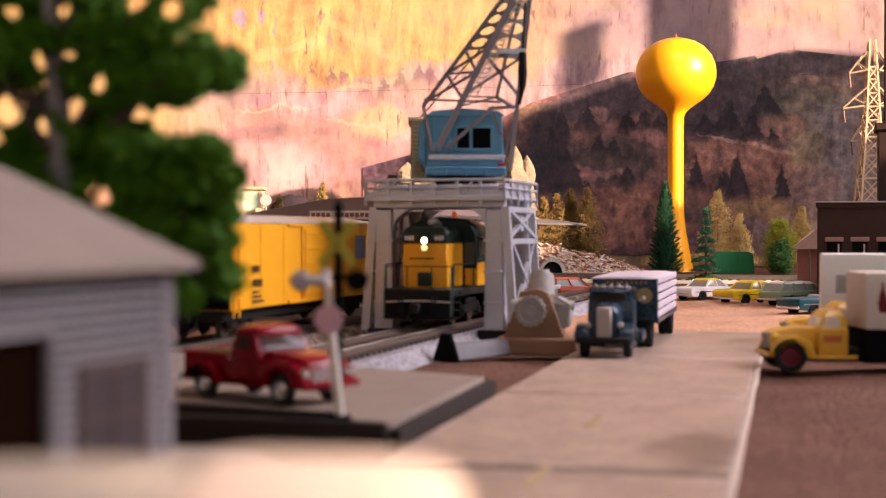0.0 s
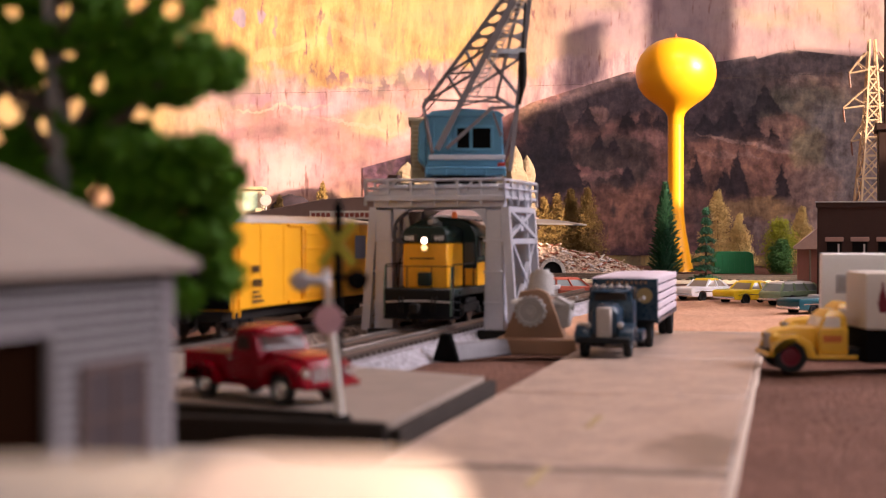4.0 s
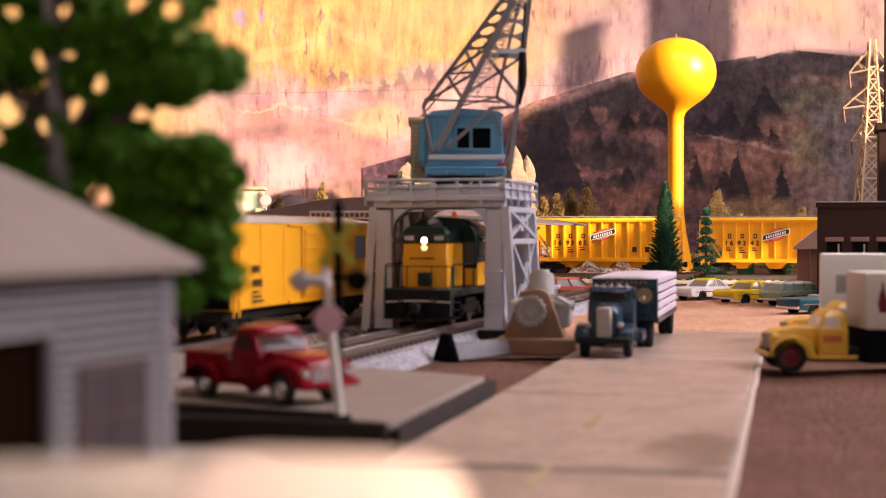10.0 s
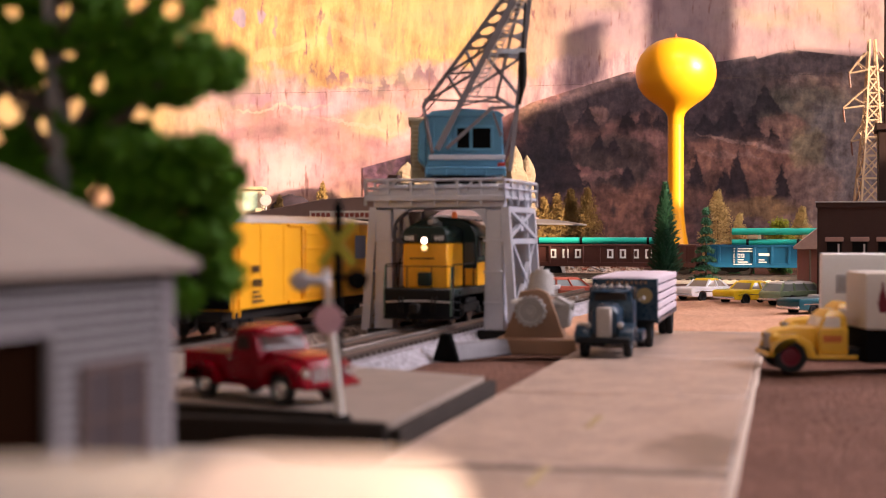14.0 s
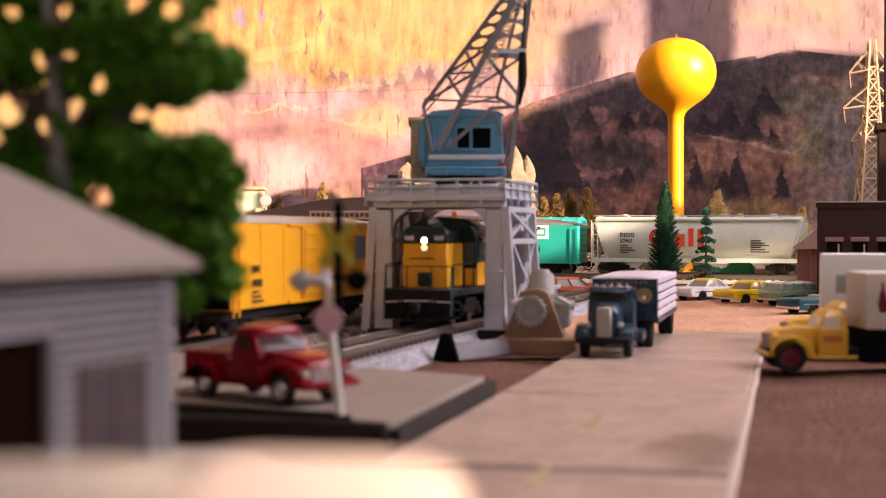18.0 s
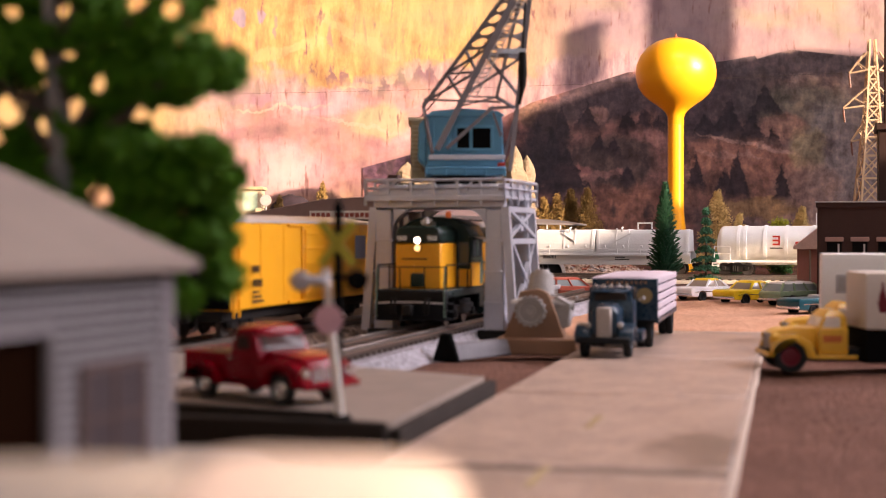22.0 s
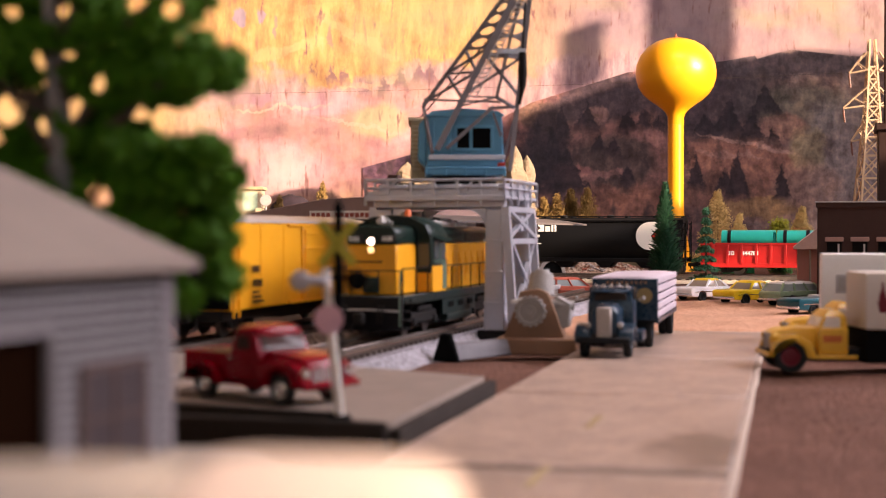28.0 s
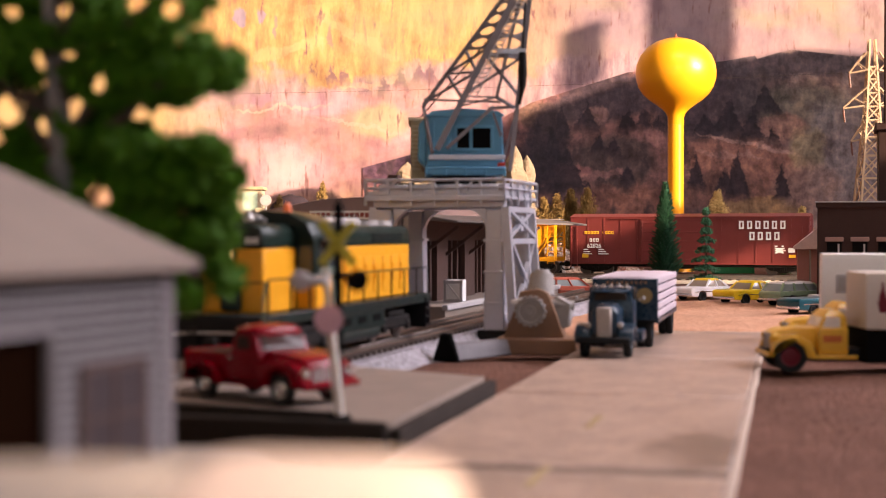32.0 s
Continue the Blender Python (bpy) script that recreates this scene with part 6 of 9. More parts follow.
        part("air_reservoir", G().cyl((-8.9, s * 1.25, 0.5), (-5.0, s * 1.25, 0.5), 0.2, n=12), M["deck_green"], t)
        part("window_frame", G().box(-3.6, s * 1.53 - 0.02, 2.6, -3.5, s * 1.53 + 0.02, 3.56).box(-4.36, s * 1.53 - 0.02, 2.62, -2.74, s * 1.53 + 0.02, 2.7), M["grey_green"], t, "grey-green cab window frame")
        part("cab_door", G().box(-4.5, s * 1.52 - 0.02, 1.6, -3.95, s * 1.52 + 0.02, 2.6, 0.02), M["grey_green"], t)
    for xb in (-2.6, -11.4):
        b = part("bogie", G().box(xb - 1.7, -1.2, 0.45, xb + 1.7, -0.98, 0.85, 0.06).box(xb - 1.7, 0.98, 0.45, xb + 1.7, 1.2, 0.85, 0.06).box(xb - 0.35, -1.15, 0.4, xb + 0.35, 1.15, 1.1, 0.04).box(
            xb - 0.9, -1.25, 0.85, xb + 0.9, -1.05, 1.05, 0.04).box(xb - 0.9, 1.05, 0.85, xb + 0.9, 1.25, 1.05, 0.04), M["truck_steel"], t)
        for wx in (-1.37, 1.37):
            part("wheelset", WHEELS, None, b, at=(xb + wx, 0, 0.49))
            for s in (-1, 1):
                part("axle_box", G().box(xb + wx - 0.17, s * 1.2 - 0.08, 0.34, xb + wx + 0.17, s * 1.2 + 0.08, 0.66, 0.04), M["truck_steel"], b)
    couplers(t, -14.95, 0.92)
    return t


def parked_boxcar():
    x, y = yard_point(-1.1, -5.9)
    t = thing("boxcar", "yellow boxcar with sliding door parked on the siding", "freight car", x, y, RAIL, 90 + YARD_TURN)
    box_car(t, 8.15, 3.05, 4.35, M["rail_yellow"], 0.2, 2.9, 12, roof=M["roof_silver"], ends=M["matt_black"], z0=1.0, posts=False)
    for x in (-5.4, -3.1, 3.6, 5.9):
        part("panel_seam", G().box(x - 0.02, -1.545, 1.1, x + 0.02, -1.5, 4.0), M["rail_yellow"], t)
    y = -1.6
    bars(t, -6.3, y, 2.3, word(3, 0.24), M["lettering_black"])
    bars(t, -6.3, y, 1.8, word(4, 0.24), M["lettering_black"])
    bars(t, -6.3, y, 1.55, small_print(n=3, w=1.0), M["lettering_black"])
    part("emblem", G().box(5.2, y - 0.01, 2.6, 6.6, y + 0.01, 3.6, 0.004), paint("emblem_blue", (0.18, 0.2, 0.3), 0.5), t, "blue-grey emblem")


HEAD, HOPPERS, BLUE_GON, BROWN_GON, TANK, GREY_HOPPER, GREEN_BOX, WTANK, COILS, RED_GON, BLACK_HOPPER, GRAIN_HOPPER, MAROON_BOX, LAST = CONSIST
build_train()
ENGINE = yard_engine()
parked_boxcar()

# ---- buildings and structures ----
M["canopy"] = paint("canopy", (0.1, 0.085, 0.08), 0.7, vary=0.15)
M["cream"] = paint("cream", (0.5, 0.4, 0.26), 0.6, vary=0.1)
M["rock"] = paint("rock", (0.27, 0.2, 0.13), 0.9, vary=0.45, grain=3, relief=0.3)
M["scrap_rust"] = paint("scrap_rust", (0.3, 0.1, 0.06), 0.8, vary=0.4)
M["scrap_grey"] = paint("scrap_grey", (0.5, 0.45, 0.42), 0.6, vary=0.4)
M["scrap_pink"] = paint("scrap_pink", (0.42, 0.26, 0.2), 0.8, vary=0.4)
M["spoil"] = rubble("spoil", [(0.22, 0.14, 0.1), (0.42, 0.3, 0.22), (0.5, 0.38, 0.3)], 4.0, 0.2)
M["scrap_dark"] = paint("scrap_dark", (0.08, 0.06, 0.05), 0.8, vary=0.4)
M["pylon"] = paint("pylon", (0.44, 0.3, 0.18), 0.6, vary=0.1)
M["insulator"] = paint("insulator", (0.15, 0.05, 0.03), 0.4)
M["shed_green"] = paint("shed_green", (0.02, 0.17, 0.06), 0.5)
M["machine_brown"] = paint("machine_brown", (0.25, 0.14, 0.085), 0.7, vary=0.15)
M["machine_grey"] = paint("machine_grey", (0.36, 0.33, 0.31), 0.6, vary=0.2, relief=0.06)
M["sign_white"] = paint("sign_white", (0.72, 0.66, 0.58), 0.6)
M["sign_red"] = paint("sign_red", (0.3, 0.07, 0.05), 0.6)
M["crossbuck"] = paint("crossbuck", (0.42, 0.36, 0.03), 0.6)
M["pink"] = paint("pink", (0.62, 0.36, 0.41), 0.6)
M["needle"] = paint("needle", (0.022, 0.078, 0.036), 0.6, vary=0.3)
M["needle_light"] = paint("needle_light", (0.03, 0.115, 0.05), 0.6, vary=0.3)
M["leaf"] = paint("leaf", (0.068, 0.175, 0.006), 0.7, vary=0.5, gloss=0.15)
M["leaf_gold"] = paint("leaf_gold", (0.21, 0.125, 0.035), 0.85, vary=0.4)
M["leaf_pale"] = paint("leaf_pale", (0.72, 0.49, 0.18), 0.8, vary=0.4)
M["shrub_green"] = paint("shrub_green", (0.045, 0.12, 0.02), 0.7, vary=0.4)
M["leaf_lime"] = paint("leaf_lime", (0.27, 0.26, 0.012), 0.7, vary=0.4)


def spot(px, dist):
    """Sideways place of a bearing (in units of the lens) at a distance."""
    return (px - 784) / 2650 * dist


def water_tower():
    t = thing("water_tower", "glossy golden-yellow water tower with a bulb tank", "water tower", 412 / 2650 * 136, 136, 0.95)
    prof = [(1.75, 0), (1.6, 0.5), (1.35, 1.8), (1.0, 3.6), (0.8, 5.4), (0.74, 7), (0.74, 13.7)]
    prof = [(r * 0.97, z * 0.97) for r, z in prof]
    part("column", G().lathe(prof, 40), M["tower_yellow"], t, smooth=60)
    # half width and height of the pear-shaped bulb, in units of 1/2650 of its distance
    bulb = []
    shape = ((14, 189), (14.5, 203), (17, 210), (23, 217), (34, 225), (47, 234), (58, 244), (66, 257), (70, 270), (71, 283), (69, 297), (62, 313), (50, 327), (34, 337), (17, 342), (0.2, 343))
    for w, u in shape:
        bulb.append((w * 136 / 2650, u * 136 / 2650 + EYE - 0.95))
    part("tank", G().lathe(bulb, 56), M["tower_yellow"], t, smooth=70)
    part("vent", G().lathe([(0.18, 21.0), (0.18, 21.35), (0.06, 21.45), (0.04, 21.7)], 12), M["scrap_rust"], t)
    part("door", G().box(-0.5, -1.78, 0.1, 0.5, -1.2, 2.0, 0.05), M["tower_yellow"], t)


water_tower()


def bent_leg(t, x, y, h, w=0.85, d=0.7, face=0.0):
    """A tapered, panelled leg of the portal."""
    g = G().prism([(x - w * 0.5, 0.15), (x + w * 0.5, 0.15), (x + w * 0.38, h), (x - w * 0.38, h)], "y", y - d / 2, y + d / 2, 0.04)
    leg = part("leg", g, M["silver"], t)
    s = G()
    for k in range(1, 4):
        s.box(x - w * 0.5, y - d / 2 - 0.03, h * k / 4 - 0.05, x + w * 0.5, y + d / 2 + 0.03, h * k / 4 + 0.05, 0.01)
    part("strap", s, M["silver"], leg)
    part("foot", G().box(x - w * 0.75, y - d * 0.8, -0.4, x + w * 0.75, y + d * 0.8, 0.18, 0.04), M["truck_steel"], leg, "dark steel foot")
    return leg


def deck_rail(t, pts, material):
    """Two rails on square posts, each a piece of its own."""
    a, b = pts[0], pts[-1]
    r = part("railing", G().cyl((a[0], a[1], a[2] + 0.62), (b[0], b[1], b[2] + 0.62), 0.06, n=8), material, t)
    part("mid_rail", G().cyl((a[0], a[1], a[2] + 0.3), (b[0], b[1], b[2] + 0.3), 0.045, n=8), material, r)
    for p in pts:
        part("post", G().bar((p[0], p[1], p[2] - 0.4), (p[0], p[1], p[2] + 0.64), 0.1), material, r)


def gantry():
    """Portal over the yard track; local y runs along the track, x to its right."""
    x, y = yard_point(1.6, 0.2)
    t = thing("gantry_crane", "silver portal crane with a blue cab over the track", "crane", x, y, 0.42, YARD_TURN)
    h, hx, ly = 5.05, 2.32, 4.6
    silver = M["silver"]
    for yy in (0, ly):
        for sx in (-1, 1):
            bent_leg(t, sx * hx, yy, h)
    # knee brackets and arch beams
    for yy in (0, ly):
        for sx in (-1, 1):
            pts = [(sx * (hx - 0.35), h - 1.1)]
            for i in range(7):
                a = radians(90 * i / 6)
                pts.append((sx * (hx - 0.35 - 0.9 * (1 - math.cos(a))), h - 0.95 + 0.95 * math.sin(a)))
            pts.append((sx * (hx - 0.35), h + 0.07))
            part("knee_bracket", G().prism(pts, "y", yy - 0.2, yy + 0.2, 0.02), silver, t)
        part("cross_beam", G().box(-hx - 0.4, yy - 0.3, h + 0.06, hx + 0.4, yy + 0.3, h + 0.42, 0.04), silver, t)
    # lattice on each long side: two tall panels between heavy posts
    for sx in (-1, 1):
        xx = sx * (hx + 0.45)

        def rake(z):
            return xx + sx * 0.35 * (1 - z / h)

        for yy in (-0.2, ly + 0.2):
            part("side_post", G().bar((rake(0), yy, 0.1), (rake(h), yy, h), 0.34, 0.3), silver, t)
            rivets = G()
            for k in range(14):
                z = 0.4 + k * 0.33
                rivets.lathe([(0.05, -0.02), (0.03, 0.03)], 6, (rake(z) + sx * 0.17, yy, z), "x")
            part("rivet_row", rivets, silver, t)
        part("side_post", G().bar((rake(0), ly / 2 + 1.1, 0.1), (rake(h), ly / 2 + 1.1, h), 0.2), silver, t)
        for z0, z1 in ((0.5, 3.75), (3.9, h)):
            lo, hi = rake(z0) + sx * 0.02, rake(z1) + sx * 0.02
            part("lattice_bar", G().bar((lo, -0.1, z0), (hi, ly + 0.1, z1), 0.2, 0.14), silver, t)
            part("lattice_bar", G().bar((lo + sx * 0.06, ly + 0.1, z0), (hi + sx * 0.06, -0.1, z1), 0.2, 0.14), silver, t)
            part("gusset", G().lathe([(0.34, -0.08), (0.34, 0.1)], 12, ((lo + hi) / 2, ly / 2, (z0 + z1) / 2), "x"), silver, t)
            part("lattice_girt", G().bar((hi, -0.3, z1), (hi, ly + 0.3, z1), 0.3, 0.22), silver, t)
        part("lattice_girt", G().bar((rake(0.45), -0.3, 0.45), (rake(0.45), ly + 0.3, 0.45), 0.3, 0.22), silver, t)
    # deck with railing
    part("deck", G().box(-hx - 0.6, -0.9, h + 0.42, hx + 0.55, ly + 0.9, h + 0.56, 0.02), silver, t)
    for y0 in (-0.9, ly + 0.9):
        part("deck_girder", G().box(-hx - 0.6, y0 - 0.06, h + 0.34, hx + 0.55, y0 + 0.06, h + 0.56, 0.02), silver, t)
        deck_rail(t, [(-hx - 0.6 + i * (2 * hx + 1.15) / 6, y0, h + 0.56) for i in range(7)], silver)
    for x0 in (-hx - 0.6, hx + 0.55):
        deck_rail(t, [(x0, -0.9 + i * (ly + 1.8) / 5, h + 0.56) for i in range(6)], silver)
    # toe boards, the drive boxes on the deck and the arched kicker plates behind the railing
    part("toe_board", G().box(-hx - 0.56, -0.84, h + 0.56, hx + 0.5, -0.8, h + 0.74), silver, t)
    for k in range(4):
        x0 = -hx - 0.1 + k * 1.26
        part("deck_panel", G().box(x0, -0.7, h + 0.56, x0 + 1.22, -0.62, h + 1.0, 0.03), silver, t)
    for k in range(3):
        y0 = -0.2 + k * 1.75
        part("side_panel", G().box(hx + 0.38, y0, h + 0.56, hx + 0.46, y0 + 1.7, h + 1.06, 0.03), silver, t)
    for k in range(3):
        x0 = -hx + 0.1 + k * 1.75
        part("deck_box", G().box(x0, -0.1, h + 0.57, x0 + 0.95, 0.45, h + 0.95, 0.08), silver, t)
    part("motor", G().cyl((-hx + 0.5, -0.35, h + 0.85), (-hx + 1.3, -0.35, h + 0.85), 0.24, n=14), M["truck_steel"], t, "dark electric motor")
    for k in (-1.7, -0.2, 1.5):
        part("deck_brace", G().bar((k - 0.45, -0.88, h + 0.6), (k + 0.1, -0.88, h + 1.15), 0.07), silver, t)
    # slewing house, turned to face the town

    def hp(name, g, *rest):
        return part(name, g.turn(0.85, 2.0, 16), *rest)

    z = h + 0.75
    c = 0.5
    hp("turntable", G().lathe([(1.6, z - 0.3), (1.6, z), (1.35, z), (1.35, z + 0.7)], 32, (c, 2.0, 0)), M["truck_steel"], t)
    z += 0.65
    y0, y1 = 0.3, 3.4
    cab = hp("cab", G().prism([(c - 1.6, z + 0.35), (c + 1.6, z + 0.35), (c + 1.5, z + 2.45), (c + 1.3, z + 2.58), (c, z + 2.68), (c - 1.3, z + 2.58), (c - 1.5, z + 2.45)], "y", y0, y1, 0.05), M["crane_blue"], t, "blue operator's house")
    hp("cab_base", G().box(c - 1.65, y0 - 0.3, z, c + 1.65, y1, z + 0.36, 0.05), M["crane_blue"], t)
    hp("window_frame", G().box(c - 0.45, y0 - 0.06, z + 0.98, c + 1.15, y0 + 0.02, z + 2.02, 0.02), M["crane_blue"], cab)
    for a, b in ((c - 0.33, c + 0.17), (c + 0.3, c + 1.03)):
        # matt black slabs in place of the cab's unlit inside
        hp("pane", G().box(a, y0 - 0.075, z + 1.1, b, y0 - 0.03, z + 1.92, 0.01), M["matt_black"], cab, "dark open window")
    hp("roof_lip", G().prism([(c - 1.6, z + 2.44), (c - 1.35, z + 2.62), (c, z + 2.73), (c + 1.35, z + 2.62), (c + 1.6, z + 2.44), (c + 1.6, z + 2.38), (c - 1.6, z + 2.38)], "y", y0 - 0.14, y0 + 0.1, 0.02), M["crane_blue"], cab)
    seams = G()
    for k in (-1.45, -0.75, -0.4, 1.42):
        seams.box(c + k - 0.03, y0 - 0.05, z + 0.4, c + k + 0.03, y0 + 0.02, z + 2.3)
    hp("panel_seam", seams, M["crane_blue"], cab)
    hp("grab_rail", G().rod([(c - 1.3, y0 - 0.15, z + 0.7), (c - 1.3, y0 - 0.15, z + 2.2)], 0.035).rod([(c - 0.6, y0 - 0.15, z + 0.7), (c - 0.6, y0 - 0.15, z + 2.2)], 0.035), M["crane_blue"], cab)
    hp("sill_beam", G().box(c - 1.5, y0 - 0.35, z + 0.62, c + 1.6, y0 - 0.2, z + 0.82, 0.02), silver, cab)
    hp("marker_light", G().box(c + 1.3, y0 - 0.38, z + 0.36, c + 1.6, y0 - 0.26, z + 0.5, 0.02), M["lettering_red"], cab)
    hp("step_rail", railing([(c - 1.6 + i * 0.8, y0 - 0.4, z - 0.05) for i in range(5)], 0.32, 0.04, False), M["crane_blue"], cab)
    base_bars = G()
    for k in range(12):
        base_bars.box(c - 1.6 + k * 0.285, y0 - 0.34, z - 0.02, c - 1.55 + k * 0.285, y0 - 0.3, z + 0.3)
    hp("base_slats", base_bars, M["crane_blue"], cab)
    hp("side_bulge", G().prism([(c - 1.62, z + 0.35), (c - 1.95, z + 0.7), (c - 1.9, z + 2.1), (c - 1.5, z + 2.5)], "y", y0 + 0.25, y1 - 0.6, 0.06), M["crane_blue"], cab)
    # machinery house behind the cab
    mh = hp("machinery_house", G().box(c - 2.25, y1 - 0.6, z - 0.1, c + 1.4, y1 + 3.0, z + 2.45, 0.06), M["tan"], t, "tan machinery house")
    for k in range(11):
        hp("louvre", G().box(c - 2.2, y1 - 0.68, z + 0.3 + k * 0.18, c - 1.86, y1 - 0.58, z + 0.4 + k * 0.18, 0.015), M["cream"], mh)
    for k in (0.25, 1.05, 1.75):
        hp("panel", G().box(c - 1.78, y1 - 0.66, z + k, c - 1.5, y1 - 0.58, z + k + 0.6, 0.02), M["machine_brown"], mh, "dark service panel")
    hp("house_eave", G().box(c - 2.35, y1 - 0.72, z + 2.38, c + 1.45, y1 + 3.1, z + 2.55, 0.03), M["cream"], mh)
    boom(t, hp)
    hp("cable", G().rod([(c - 2.0, y1, z + 2.4), (c + 2.4, 0.6, z + 7.2)], 0.03), M["truck_steel"], t)


def perforated(a0, a1, b0, b1, n, thick=0.07, hole=0.37):
    """A plate between two edges a0-a1 and b0-b1 with n round holes in a row."""
    g, m = G(), 16
    square = []
    for i in range(m):
        q = 2 * math.pi * i / m
        r = max(abs(math.cos(q)), abs(math.sin(q)))
        square.append((math.cos(q) / r * 0.5, math.sin(q) / r * 0.5))
    for k in range(n):
        ring = []
        for depth in (0, thick):
            for inner in (False, True):
                for i in range(m):
                    q = 2 * math.pi * i / m
                    u, v = (hole * math.cos(q), hole * math.sin(q)) if inner else square[i]
                    p, w = (k + 0.5 + v) / n, u + 0.5
                    ring.append(a0.lerp(a1, p).lerp(b0.lerp(b1, p), w) + Vector((0, depth, 0)))
        fs = []
        for i in range(m):
            j = (i + 1) % m
            fs += [(i, j, m + j, m + i), (2 * m + j, 2 * m + i, 3 * m + i, 3 * m + j), (m + i, m + j, 3 * m + j, 3 * m + i), (j, i, 2 * m + i, 2 * m + j)]
        g.add(ring, fs)
    return g


def boom(t, hp):
    """The lattice boom: braced legs about the cab, perforated web plates towards the tip."""
    steel = paint("boom_grey", (0.17, 0.155, 0.165), 0.5)
    V = Vector
    knee_l, knee_r = V((-1.21, 0.5, 9.3)), V((2.62, 0.3, 9.27))
    tip_l, tip_r = V((2.72, 0.5, 14.6)), V((3.24, 0.3, 14.6))
    main_lo, main_hi = V((-0.66, -0.45, 7.45)), V((2.72, -0.2, 14.1))
    inner_lo, inner_hi = V((1.75, -0.1, 9.6)), V((2.9, -0.1, 14.4))
    for a, b, w in ((knee_l, tip_l, 0.17), (main_lo, main_hi, 0.24), (knee_r, tip_r, 0.19), (inner_lo, inner_hi, 0.13), (V((2.3, -0.3, 6.6)), knee_r, 0.17),
                    (V((2.05, 0.5, 7.0)), knee_r, 0.1), (V((-0.85, -0.4, 7.3)), knee_l, 0.12), (V((-0.95, 0.6, 7.5)), knee_l, 0.1), (knee_l + V((0, 0, 0.25)), V((1.95, 0.4, 9.45)), 0.09),
                    (V((1.4, 0.2, 9.15)), knee_r, 0.12), (V((-0.27, -0.5, 7.5)), V((1.62, -0.4, 9.2)), 0.15), (V((1.6, -0.42, 8.95)), V((1.92, -0.42, 8.0)), 0.1),
                    (V((1.75, -0.1, 9.6)), V((2.5, 0.2, 9.2)), 0.12), (V((0.45, -0.45, 9.6)), V((1.75, -0.1, 9.6)), 0.07)):
        hp("boom_chord", G().bar(a, b, w), steel, t)

    def on(a, b, z):
        return a.lerp(b, (z - a.z) / (b.z - a.z))

    def left(z):
        return on(knee_l, tip_l, z)

    def main(z):
        return on(main_lo, main_hi, z)

    def right(z):
        return on(knee_r, tip_r, z)

    for lo, hi in ((9.5, 10.6), (10.6, 11.6)):
        hp("boom_brace", G().bar(left(lo), main(hi), 0.1).bar(main(lo), left(hi), 0.1).bar(left(hi), main(hi), 0.09), steel, t)
    for lo, hi in ((9.7, 11.3),):
        hp("boom_brace", G().bar(main(lo), right(hi), 0.11).bar(right(lo), main(hi), 0.11).bar(main(hi), right(hi), 0.2).bar(main(lo - 0.5), inner_lo, 0.08), steel, t)
    for k in range(6):
        a, b = 11.6 + k * 0.48, 11.6 + (k + 1) * 0.48
        hp("web_plate", perforated(left(a), left(b), main(a), main(b) + V((-0.1, 0, 0)), 1), steel, t)
    for k in range(5):
        a, b = 11.5 + k * 0.6, 11.5 + (k + 1) * 0.6
        hp("web_plate", perforated(main(a), main(b), right(a), right(b), 1, hole=0.4), steel, t)
    hp("splice_plate", G().box(1.75, -0.3, 11.35, 2.95, -0.2, 11.55, 0.02), M["silver"], t)
    lad = G()
    for k in (0.2, 0.5):
        lad.bar(main(9.3) + V((k, -0.1, 0)), main(13.6) + V((k, -0.1, 0)), 0.05)
    for i in range(22):
        m = main(9.4 + i * 0.19)
        lad.bar(m + V((0.2, -0.1, 0)), m + V((0.5, -0.1, 0)), 0.05)
    hp("boom_ladder", lad, M["trim_grey"], t, "pale boom ladder")
    blk = V((2.8, -0.25, 10.4))
    hp("hook_block", G().cyl(blk + V((0, 0, 1.0)), blk + V((0, 0, 0.3)), 0.16, 0.18, 14).cyl(blk + V((0, 0, 0.3)), blk + V((0, 0, -0.4)), 0.2, 0.14, 14).cyl(blk + V((0, 0, -0.4)), blk + V((-0.12, 0, -1.1)), 0.11, 0.06).cyl(
        blk + V((0, 0, 1.0)), blk + V((0.15, 0, 4.0)), 0.04), M["truck_steel"], t, "dark hook block")


gantry()


